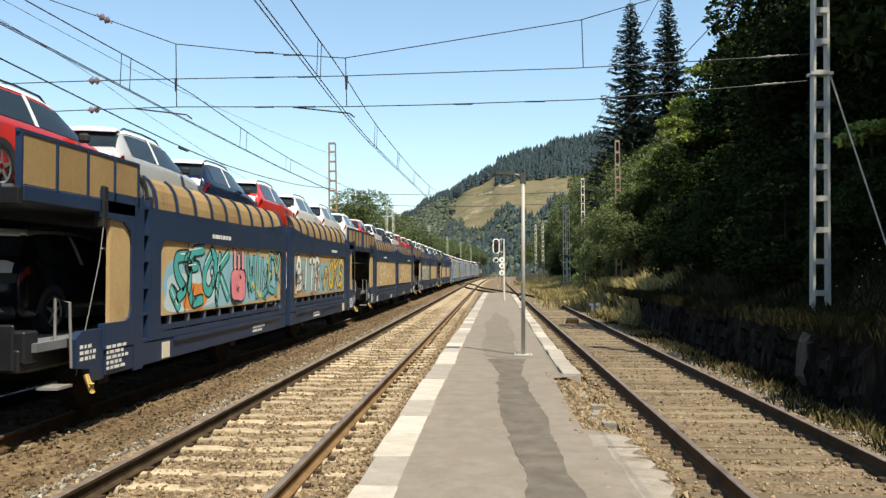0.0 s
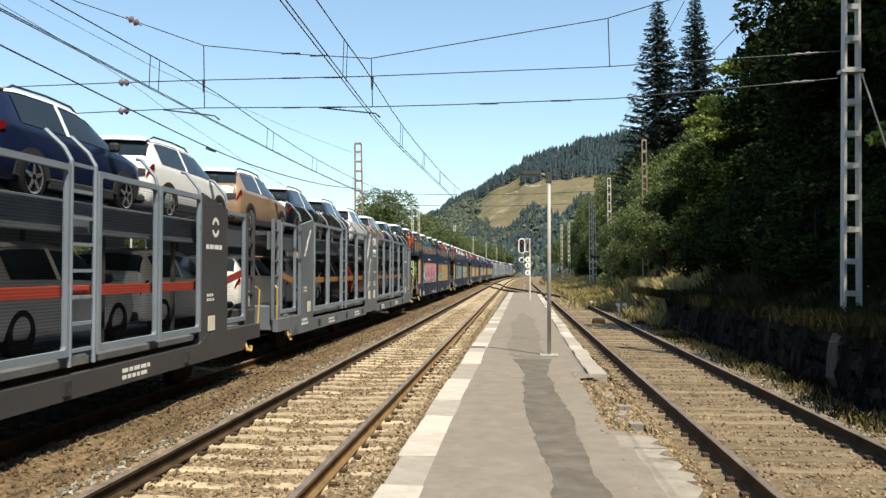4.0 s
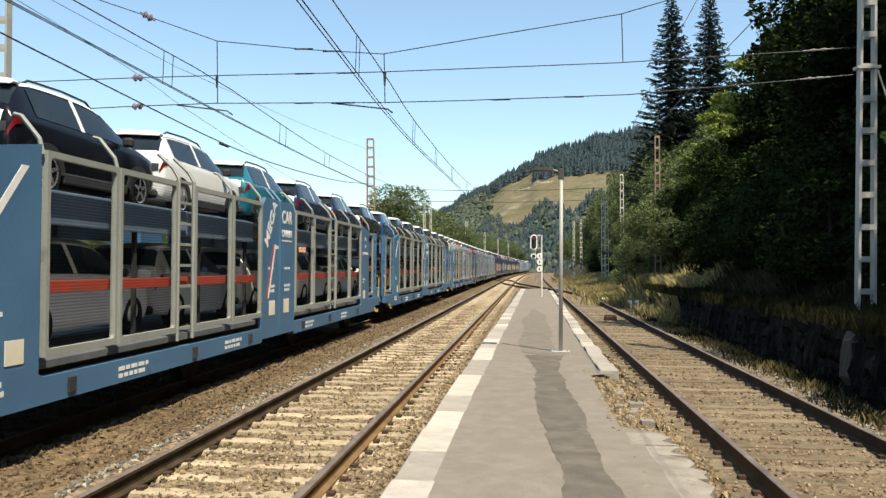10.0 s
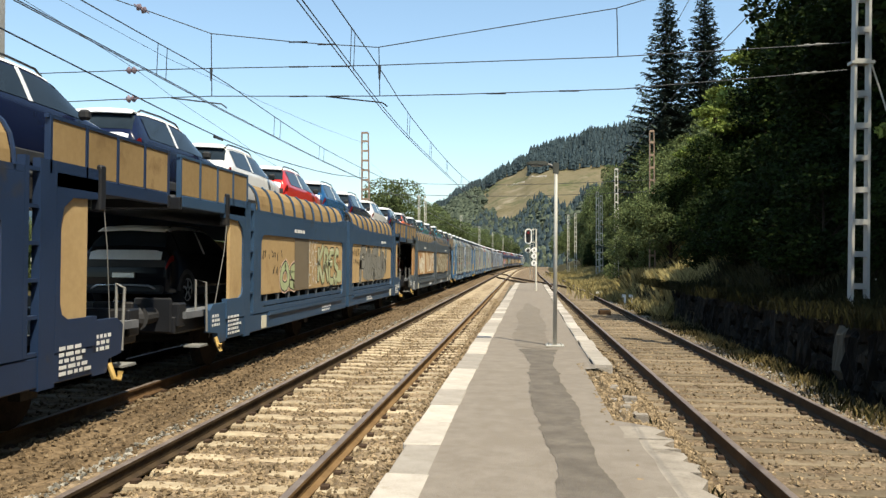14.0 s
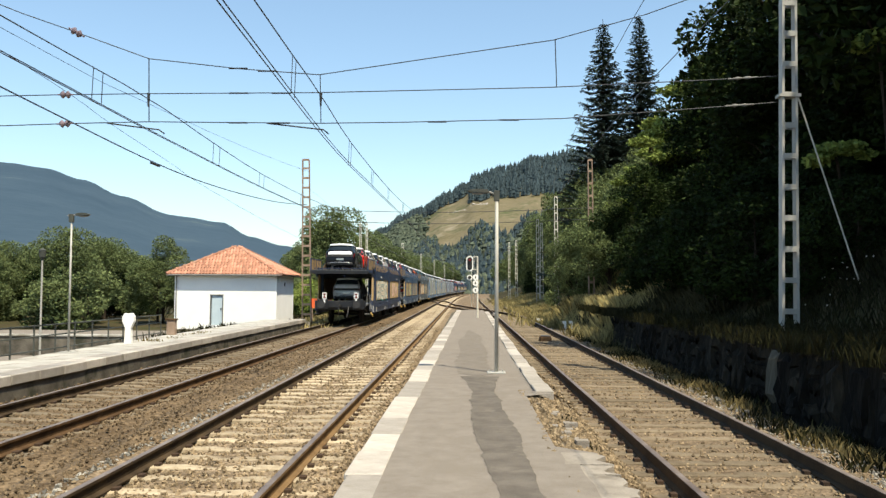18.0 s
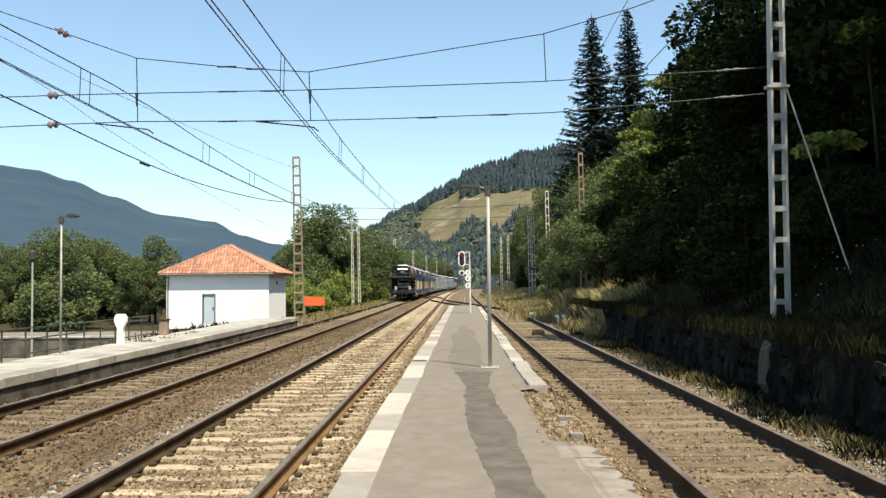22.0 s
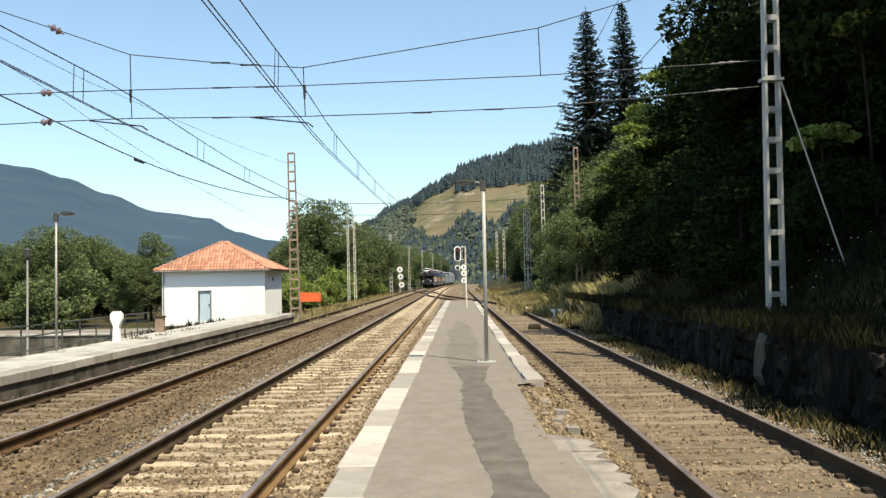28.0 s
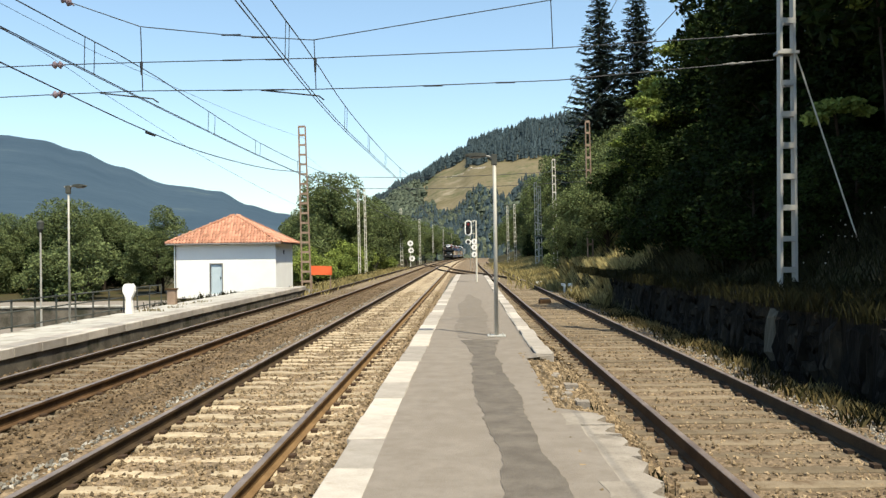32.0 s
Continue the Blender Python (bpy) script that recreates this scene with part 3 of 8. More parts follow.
scatter_stones("ballast_stones", 26000, on_bed(-3.9, -1.1, 3, 45), (0.014, 0.038), M["stone"], "loose broken stones between rails and sleepers", 1)
scatter_stones("ballast_stones", 22000, on_bed(-8.0, -3.8, 5, 50), (0.013, 0.036), M["stone_brown"], "loose brown stones beside the far track", 2)
scatter_stones("ballast_stones", 20000, on_bed(1.3, 5.2, 3.5, 40), (0.012, 0.034), M["stone"], "loose pale stones along the siding", 3)
scatter_stones("ballast_stones", 4200, on_bed(-4.06, -3.66, 5, 50), (0.014, 0.036), M["stone_grey"], "grey broken stones heaped beside the main track", 4)
scatter_stones("ballast_stones", 4000, on_bed(4.1, 5.0, 5, 45), (0.014, 0.036), M["stone_grey"], "grey stones along the outer siding rail", 6)

# ---------------------------------------------------------------- island platform
PZ = 0.3


def edge_left(y):
    return -1.02 + 0.008 * max(0, y - 10)


def edge_right(y):
    return 1.36 + (0.0 if y < 20 else 0.006 * (y - 20))


PEND = 62.0
plat = thing("platform_island", "long narrow island platform of patched grey asphalt", "platform", kind="structure")
ys = spread([((-8, 30), 114), ((30, PEND), 30)])
verts, faces = [], []
for y in ys:
    u0, u1 = edge_left(y) + 0.32, edge_right(y) - (0.3 if y > 13.2 or y < 8.2 else 0.05)
    if 8.6 < y < 13.0:
        u1 -= 0.4 + 0.12 * noise.noise((y * 3, 0, 1))
    for k in range(13):
        u = u0 + (u1 - u0) * k / 12
        if y <= 8.6 and k == 12:
            u -= 0.06 * abs(noise.noise((y * 4, 0, 1)))
        verts.append((u, y, PZ - 0.008 + 0.0012 * noise.noise((u * 0.5, y * 0.3, 0))))
faces = [(j * 13 + i, j * 13 + i + 1, (j + 1) * 13 + i + 1, (j + 1) * 13 + i) for j in range(len(ys) - 1) for i in range(12)]
me = bpy.data.meshes.new("asphalt")
me.from_pydata(verts, [], faces)
me.polygons.foreach_set("use_smooth", [True] * len(me.polygons))
me.materials.append(M["asphalt"])
part("asphalt", me, None, plat, "worn light grey asphalt")
bm = BM()
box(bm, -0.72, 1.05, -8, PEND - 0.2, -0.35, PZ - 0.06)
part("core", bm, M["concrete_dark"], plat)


def strip(name, mat, side, label, y0, y1):
    vs, rows = [], []
    yy = spread([((y0, y1), int((y1 - y0) * 18))])
    for y in yy:
        a, b = side(y)
        rows.append([(a + (b - a) * k / 3, y, PZ - 0.003 + 0.0012 * noise.noise(((a + (b - a) * k / 3) * 0.5, y * 0.3, 0))) for k in range(4)])
    vs = [p for r in rows for p in r]
    fs = [(j * 4 + i, j * 4 + i + 1, (j + 1) * 4 + i + 1, (j + 1) * 4 + i) for j in range(len(yy) - 1) for i in range(3)]
    m2 = bpy.data.meshes.new(name)
    m2.from_pydata(vs, [], fs)
    m2.materials.append(mat)
    return part(name, m2, None, plat, label)


def trench(y):
    w = 0.2 + 0.07 * noise.noise((y * 0.8, 3, 0)) + 0.015 * noise.noise((y * 5, 9, 0))
    c = 0.47 + 0.04 * noise.noise((y * 0.4, 1, 0)) - 0.028 * max(0, min(y, 11) - 5) - 0.008 * max(0, y - 11)
    w += 0.14 * max(0.0, min(1.0, (y - 13.5) / 2))
    w += 0.05 * max(0.0, 1 - abs(y - 9.6) / 1.6)
    return c - w + 0.03 * noise.noise((y * 4, 2, 0)) + 0.012 * noise.noise((y * 13, 2, 0)), c + w + 0.035 * noise.noise((y * 3.5, 4, 0)) + 0.014 * noise.noise((y * 13, 4, 0))


strip("patch", M["asphalt_dark"], trench, "darker strip of mended asphalt", 2.0, 15.4)


def old_stain(y):
    w = 0.36 * min(1.0, (y - 15.4) / 0.5, (33 - y) / 6) + 0.05 * noise.noise((y * 2, 5, 0)) + 0.03 * noise.noise((y * 9, 5, 0))
    c = 0.2 + 0.1 * noise.noise((y * 0.3, 7, 0))
    return c - w, c + w * 0.9


strip("patch", M["asphalt_mid"], old_stain, "faint dark stain on the asphalt", 15.5, 32.0)


def kerb_row(side, y0, y1, length, name, width, label):
    r = random.Random(11)
    data = []
    for k in range(4):
        bm = BM()
        box(bm, 0, width, 0.006, length - 0.006, -0.2, 0, 0.012)
        data.append(link_mesh(name, bm, M["kerb"]))
    y = y0
    while y < y1:
        ob = new(name, data[r.randrange(4)])
        ob.parent = plat
        x = edge_left(y) if side < 0 else edge_right(y) - width
        ob.matrix_basis = pose(x + r.uniform(-0.015, 0.015), y, PZ + r.uniform(-0.008, 0.01), r.uniform(-0.4, 0.4), r.uniform(-0.6, 0.6), r.uniform(-0.3, 0.3))
        y += length
    return data


kerb_row(-1, -8, PEND, 1.02, "kerb_stone", 0.34, "pale kerb stone")
kerb_row(1, 13.2, PEND - 4, 1.02, "kerb_stone", 0.28, "pale kerb stone")
r = random.Random(19)
y = -8.0
while y < 8.3:
    l = r.uniform(0.35, 0.9)
    bm = BM()
    prism(bm, [(0.93 + r.uniform(-0.03, 0.03), y + 0.003), (0.93 + r.uniform(-0.03, 0.03), y + l * 0.4), (0.93 + r.uniform(-0.03, 0.03), y + l), (1.3 + r.uniform(-0.12, 0.06), y + l), (1.34 + r.uniform(-0.1, 0.06), y + l * 0.7), (1.3 + r.uniform(-0.1, 0.06), y + l * 0.35), (1.3 + r.uniform(-0.12, 0.06), y + 0.003)], 2, 0.1, PZ - 0.006 + r.uniform(-0.012, 0.002))
    part("kerb_stone", bm, M["edge"], plat, "broken pale concrete edge")
    y += l
bm = BM()
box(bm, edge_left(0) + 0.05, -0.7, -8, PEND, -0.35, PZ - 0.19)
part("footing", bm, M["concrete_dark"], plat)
# broken edge by the siding
bm = BM()
r = random.Random(5)
for k in range(24):
    x, y = r.uniform(0.95, 1.35), r.uniform(8.8, 13.1)
    box(bm, x - r.uniform(0.03, 0.08), x + r.uniform(0.03, 0.08), y - r.uniform(0.04, 0.11), y + r.uniform(0.04, 0.11), 0.0, r.uniform(0.17, 0.265))
part("rubble", bm, M["edge"], plat, "broken concrete where the edge has crumbled")
def bank_top(x):
    return 0.262 if x < 0.85 else 0.262 - (x - 0.85) * 0.15 if x < 1.12 else 0.222 - (x - 1.12) * 0.36 if x < 1.46 else 0.1 - (x - 1.46) * 0.7


scatter_stones("edge_gravel", 5200, lambda q: (lambda y, x: (x, y, bank_top(x) + q.uniform(-0.015, 0.018) if y < 13.5 else 0.02 + q.uniform(-0.2, -0.1)))(q.uniform(5, 20) if q.random() < 0.3 else q.uniform(8.4, 13.4), q.uniform(0.84, 1.85)), (0.015, 0.045), M["stone"], "gravel spilled along the crumbled platform edge", 8)
bm = BM()
prism(bm, [(0.5, -0.25), (1.95, -0.25), (1.46, 0.1), (1.12, 0.225), (0.8, 0.268), (0.5, 0.268)], 1, -8, 13.6)
part("edge_bank", bm, M["gravel"], plat, "gravel bank at the broken edge")

# ---------------------------------------------------------------- far platform
side_plat = thing("platform_side", "low concrete side platform with a stained edge", "platform", kind="structure")
bm = BM()
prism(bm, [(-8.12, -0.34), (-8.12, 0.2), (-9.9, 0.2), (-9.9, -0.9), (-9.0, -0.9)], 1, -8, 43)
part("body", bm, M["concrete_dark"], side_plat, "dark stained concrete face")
bm = BM()
prism(bm, [(-8.12, -0.34), (-8.12, 0.18), (-9.9, 0.18), (-9.9, -0.34)], 1, 43, 47)
for v in bm.verts:
    if v.co.y > 46:
        v.co.z = -0.34 if v.co.z < 0 else -0.14
part("ramp", bm, M["concrete"], side_plat, "sloping end of the platform")
data = []
for k in range(3):
    bm = BM()
    box(bm, -9.9, -8.62, 0.008, 1.99, 0.1, 0.275, 0.008)
    data.append(link_mesh("slab", bm, M["concrete"]))
bm = BM()
box(bm, -8.61, -8.08, 0.006, 0.994, 0.1, 0.285, 0.012)
nose = link_mesh("edge_stone", bm, M["kerb"])
for k in range(25):
    ob = new("slab", data[k % 3])
    ob.parent = side_plat
    ob.matrix_basis = pose(0, -8 + 2 * k, 0.003 * (k % 3))
for k in range(51):
    ob = new("edge_stone", nose)
    ob.parent = side_plat
    ob.matrix_basis = pose(rnd.uniform(-0.008, 0.008), -8 + k, rnd.uniform(-0.004, 0.004))
bm = BM()
box(bm, -30, -10.4, -10, 52, -1.2, -0.84)
tagged(part("yard", bm, M["asphalt"]), "grey paved yard behind the platform fence", "pavement", kind="structure")

# ---------------------------------------------------------------- lamps, signal, masts, wires
def platform_lamp(x, y, z, h, arm, label, flip=1, thin=1.0):
    t = thing("platform_lamp", label, "lamp post", "platform lamps", m=pose(x, y, z))
    bm = BM()
    rod(bm, (0, 0, 0.02), (0, 0, h), 0.04 * thin, 0.033 * thin, 12)
    part("pole", bm, M["galv"], t, "slim grey steel pole", True)
    bm = BM()
    box(bm, -0.17, 0.17, -0.17, 0.17, 0, 0.025, 0.004)
    for a in (-1, 1):
        for b in (-1, 1):
            rod(bm, (a * 0.12, b * 0.12, 0.02), (a * 0.12, b * 0.12, 0.05), 0.014, n=6)
    part("base_plate", bm, M["galv"], t)
    bm = BM()
    box(bm, -0.06, 0.05, -0.04, 0.04, h - 0.18, h + 0.02, 0.006)
    part("junction_box", bm, M["fence"], t)
    bm = BM()
    tube(bm, [(0, 0, h - 0.08), (-0.1 * flip, 0, h - 0.02), (-arm * 0.4 * flip, 0, h)], 0.022, 6)
    part("bracket", bm, M["grey"], t)
    bm = BM()
    prism(bm, [(-arm * 0.3, -0.01), (-arm * 0.35, 0.035), (-arm * 0.7, 0.05), (-arm, 0.035), (-arm * 1.1, 0.01), (-arm * 0.95, -0.015), (-arm * 0.4, -0.025)], 1, -0.09, 0.09)
    for v in bm.verts:
        v.co.x *= flip
        v.co.z += h
    hd = part("lamp_head", bm, M["fence"], t, "flat dark lamp housing")
    bm = BM()
    box(bm, -arm * 0.95 * flip, -arm * 0.5 * flip, -0.07, 0.07, h - 0.045, h - 0.02, 0.008)
    part("glass_cover", bm, M["grey"], hd)
    return t


lamp_main = platform_lamp(0.59, 16.04, PZ - 0.005, 3.42, 0.5, "slim grey platform lamp post with a flat head on an arm")


def mast(x, y, z0, h, width, mat, label, lean=0.0, taper=0.75, deep=0.2, bay=0.62):
    """Two channel uprights joined by flat battens."""
    t = thing("catenary_mast", label, "mast", "catenary masts", m=pose(x, y, z0, 0, lean, 0))
    n = max(4, int(h / bay))
    wd = lambda z: width * (1 - (1 - taper) * z / h) / 2
    for s in (-1, 1):
        bm = BM()
        prism(bm, [(s * wd(0), 0), (s * (wd(0) - 0.055), 0), (s * (wd(h) - 0.045), h), (s * wd(h), h)], 1, -deep / 2, deep / 2)
        part("upright", bm, mat, t)
    for k in range(n + 1):
        z = min(h - 0.06, k * h / n)
        for f in (-1, 1) if y < 30 else (-1,):
            bm = BM()
            c = f * (deep / 2 - 0.004)
            box(bm, -wd(z) + 0.012, wd(z) - 0.012, c - 0.008, c + 0.008, z, z + 0.11)
            part("batten", bm, mat, t)
    return t


mast_r = mast(6.635, 17.6, 0.75, 11.5, 0.36, M["galv"], "grey steel lattice mast above the stone wall", lean=0.5, taper=0.75)
bm = BM()
tube(bm, [(0.17, 0.05, 5.3), (1.75, 0.2, 0.6)], 0.017, 6)
part("stay_rod", bm, M["mast_pale"], mast_r, "pale slanting stay rod")
bm = BM()
box(bm, -0.22, 0.22, -0.13, 0.13, 5.12, 5.18)
part("cross_bracket", bm, M["galv"], mast_r)
mast(-11.68, 17.6, -0.9, 12.5, 0.46, M["galv"], "grey steel lattice mast at the platform fence", lean=0)
mast_l = mast(-8.35, 44.6, -0.1, 8.75, 0.52, M["mast_rust"], "rust-brown lattice mast beside the far main track", lean=-1.0, bay=0.5)
for x, y, h, mt, lab in ((6.75, 45.5, 8.9, "mast_rust", "rust-brown lattice mast among the trees"), (7.0, 65, 9.0, "mast_pale", "pale lattice mast among the trees"), (7.2, 84, 8.8, "mast_pale", "slim pale mast on the grassy bank"), (7.75, 86, 8.6, "mast_pale", "slim pale mast on the grassy bank"),
                         (6.4, 124, 8.7, "mast_pale", "pale mast far along the line"), (7.1, 118, 8.6, "mast_pale", "pale mast far along the line")):
    mast(x + bend(y), y, ground_height(x + bend(y), y) - 0.1, h - ground_height(x + bend(y), y), 0.34, M[mt], lab, lean=-0.6)
for x, y, w in ((-10.9, 88, 0.26), (-10.3, 88.6, 0.26), (-9.5, 128, 0.42), (-9.2, 168, 0.4), (-8.6, 205, 0.36), (-8.2, 246, 0.34), (-8.0, 290, 0.34)):
    mast(x + bend(y), y, -0.5, 9.1, w, M["mast_pale"], "pale concrete-grey mast beside the line", lean=-0.5)

# headspan between the masts
SPAN_Y = 17.6


def sag(points, n=6):
    """A smooth line through the points."""
    out = []
    P = [Vector(p) for p in points]
    for i in range(len(P) - 1):
        a, b, c, d = P[max(i - 1, 0)], P[i], P[i + 1], P[min(i + 2, len(P) - 1)]
        for k in range(n):
            t = k / n
            out.append(0.5 * ((2 * b) + (c - a) * t + (2 * a - 5 * b + 4 * c - d) * t * t + (3 * b - a - 3 * c + d) * t ** 3))
    return out + [P[-1]]


span = thing("headspan", "cross wires with brown insulators between two masts", "overhead wires")
lines = {
    "top_wire": [(-11.4, 8.45), (-9.5, 7.7), (-8.3, 7.28), (-6.73, 6.71), (-4.8, 6.49), (-3.1, 6.36), (-0.14, 6.8), (1.83, 7.09), (3.73, 7.62), (6.45, 8.6)],
    "upper_cross_wire": [(-11.4, 5.88), (-8.5, 5.94), (-6.73, 5.96), (-3.1, 5.98), (1.8, 6.09), (5.7, 6.27), (6.46, 6.32)],
    "lower_cross_wire": [(-11.4, 5.22), (-8.5, 5.32), (-6.74, 5.36), (-3.1, 5.33), (-1.4, 5.35), (2.0, 5.43), (5.6, 5.7), (6.44, 5.77)],
}
for nme, pts in lines.items():
    bm = BM()
    tube(bm, [(x, SPAN_Y, z) for x, z in pts], 0.011)
    part(nme, bm, M["wire"], span)


def insulator(parent, a, b, mat=None, wide=0.085):
    a, b = Vector(a), Vector(b)
    bm = BM()
    rod(bm, a, b, 0.016, n=6)
    d = (b - a) / 3
    for k in range(1, 3):
        c = a + d * k
        rod(bm, c - d * 0.42, c, wide * 0.5, wide, 10)
        rod(bm, c, c + d * 0.42, wide, wide * 0.45, 10)
    return part("insulator", bm, mat or M["glassy"], parent, "ribbed brown insulator")


for x, z, dz in ((-8.3, 7.28, -0.1), (-8.5, 5.94, 0.0), (-8.5, 5.32, 0.01)):
    insulator(span, (x - 0.17, SPAN_Y, z - dz), (x + 0.17, SPAN_Y, z + dz))
for x, z in ((5.75, 6.28), (5.68, 5.71)):
    insulator(span, (x - 0.3, SPAN_Y, z - 0.02), (x + 0.3, SPAN_Y, z + 0.02), M["grey"], 0.035)
for x, z in ((-4.8, 5.97), (-3.9, 5.97), (-4.8, 5.34), (-3.9, 5.335), (-4.82, 6.5), (-4.2, 6.44), (-0.6, 5.36), (0.9, 5.4)):
    bm = BM()
    rod(bm, (x - 0.2, SPAN_Y, z), (x + 0.2, SPAN_Y, z), 0.017, n=6)
    part("turnbuckle", bm, M["wire"], span)
for x, z0, z1 in ((-6.73, 6.71, 5.36), (-3.08, 6.36, 5.34), (1.86, 7.09, 6.09)):
    bm = BM()
    rod(bm, (x, SPAN_Y, z0), (x + 0.03, SPAN_Y, z1), 0.011, n=5)
    part("hanger", bm, M["wire"], span)
for x, z in ((-6.72, 5.85), (-3.06, 5.85)):
    bm = BM()
    rod(bm, (x, SPAN_Y, z + 0.12), (x, SPAN_Y, z - 0.16), 0.035, 0.02, 8)
    part("clamp", bm, M["wire"], span)
for x0, x1 in ((-7.6, -6.5), (-4.2, -3.0)):
    bm = BM()
    tube(bm, [(x0, SPAN_Y, 5.33), (x1, SPAN_Y + 0.05, 5.2), (x1 + 0.1, SPAN_Y + 0.1, 5.12)], 0.016)
    part("registration_arm", bm, M["wire"], span)


def catenary(name, zigzag, mess, cont, label, twin, spots, y_from=-12):
    """A carrying wire and a contact wire from support to support, with hangers."""
    t = thing(name, label, "overhead wires", "catenary wires")

    def side(y):
        return float(np.interp(y, [a for a, _ in zigzag], [b for _, b in zigzag])) + bend(y)
    supports = [(y_from, 1), (17.6, 1), (44.6, 1), (88, 1), (128, 1), (168, 1), (205, 1), (246, 1), (290, 1)]

    def height(y):
        for (a, _), (b, _) in zip(supports, supports[1:]):
            if a <= y <= b:
                u = (y - a) / (b - a)
                return mess - 0.42 * 4 * u * (1 - u) * min(1.0, (b - a) / 44)
        return mess
    ys = spread([((y_from, 44.6), 24), ((44.6, 290), 60)])
    bm = BM()
    tube(bm, [(side(y) + 0.02, y, height(y)) for y in ys], 0.011)
    part("carrying_wire", bm, M["wire"], t)
    for o in ((0.0,) if not twin else (-twin / 2, twin / 2)):
        bm = BM()
        tube(bm, [(side(y) + o, y, cont) for y in ys], 0.0095)
        part("contact_wire", bm, M["wire"], t)
    for y, gap in spots:
        for yy in (y, y + gap):
            bm = BM()
            rod(bm, (side(yy) + 0.02, yy, height(yy)), (side(yy), yy, cont), 0.008, n=4)
            part("dropper", bm, M["wire"], t)
    return t


catenary("catenary_far_main", [(-12, -6.15), (12, -6.61), (17.6, -6.74), (27, -6.82), (44.6, -6.5), (88, -6.8), (128, -6.6)], 5.88, 5.2, "overhead contact wires above the far main track", 0.05, [(-4, 0.4), (3, 0.4), (9, 0.4), (14.8, 0.42), (22.4, 0.6), (27.6, 0.6), (34, 0.6), (41, 0.6), (52, 0.8), (62, 0.8), (74, 0.8)])
catenary("catenary_main", [(-12, -2.2), (17.6, -3.12), (22, -3.17), (44.6, -2.86), (88, -3.2), (128, -2.95)], 6.0, 5.22, "overhead contact wires above the main track", 0.07, [(-4, 0.35), (3, 0.35), (8.5, 0.35), (14.4, 0.35), (22.6, 0.4), (27.5, 0.4), (32.6, 0.4), (39, 0.5), (52, 0.8), (62, 0.8), (74, 0.8)])
sid = thing("siding_wire", "thin overhead wire above the siding", "overhead wires")
bm = BM()
tube(bm, sag([(3.9, -8, 5.4), (3.73, 17.6, 6.1), (4.6, 45, 6.5), (5.4, 84, 6.6)]), 0.009)
part("wire", bm, M["wire"], sid)
bm = BM()
tube(bm, sag([(3.4, -8, 6.9), (3.4, 17.6, 7.4), (4.8, 45, 7.9), (6.2, 65, 8.2)]), 0.007)
part("wire", bm, M["wire"], sid)
feed = thing("feeder_cable", "thick sagging feeder cable along the far side", "overhead wires")
bm = BM()
tube(bm, sag([(-8.4, -12, 6.4), (-8.4, 6, 5.8), (-8.4, 15.4, 5.45), (-8.4, 22.7, 5.22), (-8.4, 28.7, 5.27), (-8.4, 36.7, 5.63), (-8.4, 44.6, 6.25)]), 0.016)
part("cable", bm, M["wire"], feed)
bm = BM()
rod(bm, (-8.4, 22.3, 5.19), (-8.4, 22.9, 5.18), 0.045, 0.03, 8)
part("joint_sleeve", bm, M["wire"], feed)
thin = thing("telephone_wires", "thin wires on the far side masts", "overhead wires")
for pts in ([(-8.5, -12, 6.4), (-8.4, 15.3, 6.54), (-8.4, 21.4, 6.69), (-8.4, 32.7, 7.24), (-8.3, 44.6, 8.0)], [(-8.6, 0, 6.9), (-8.4, 15.3, 6.1), (-8.4, 19.8, 5.71), (-8.4, 23.9, 5.38), (-8.4, 27, 5.1), (-8.4, 36, 4.62), (-8.4, 44.6, 4.3)], [(-8.4, 44.6, 7.2), (-10.5, 88, 7.6), (-9.5, 128, 7.5)]):
    bm = BM()
    tube(bm, sag(pts), 0.0055, 4)
    part("wire", bm, M["wire"], thin)
# cross wires far away
for y, xa, xb, z in ((44.6, -8.3, 6.75, 6.0), (44.6, -8.3, 6.75, 5.4), (87, -10.4, 7.3, 6.2), (87, -10.4, 7.3, 5.6), (128, -9.5, 6.4, 6.1), (168, -9.2, 6.4, 5.8)):
    bm = BM()
    tube(bm, sag([(xa + bend(y), y, z), ((xa + xb) / 2 + bend(y), y, z - 0.12), (xb + bend(y), y, z + 0.15)]), 0.013, 4)
    w = thing("cross_wire", "cross wire between two masts over the tracks", "overhead wires", "far cross wires")
    part("wire", bm, M["wire"], w)


# signal at the platform's end
def disc(bm, x, y, z, r, d=0.1, n=18):
    rod(bm, (x, y, z), (x, y + d, z), r, n=n)
    return bm


sig = thing("railway_signal", "colour-light signal with round white plates on a pale post", "signal", m=pose(0.66, 45.6, PZ - 0.005))
bm = BM()
rod(bm, (0, 0, 0), (-0.02, 0, 3.3), 0.055, 0.045, 10)
part("post", bm, M["mast_pale"], sig)
bm = BM()
prism(bm, rounded(-0.6, -0.26, 2.52, 3.3, 0.165, 6), 1, -0.1, 0.05)
pl = part("target_plate", bm, M["black"], sig, "black oval light housing with a white rim")
bm = BM()
holed(bm, 1, -0.13, -0.09, (-0.63, -0.23, 2.49, 3.33), rounded(-0.57, -0.29, 2.55, 3.27, 0.138, 6))
bm2 = BM()
loop_o, loop_i = rounded(-0.62, -0.24, 2.5, 3.32, 0.185, 6), rounded(-0.56, -0.3, 2.56, 3.26, 0.128, 6)
bm.free()
n = len(loop_o)
vo = [bm2.verts.new((p[0], -0.12, p[1])) for p in loop_o]
vi = [bm2.verts.new((p[0], -0.12, p[1])) for p in loop_i]
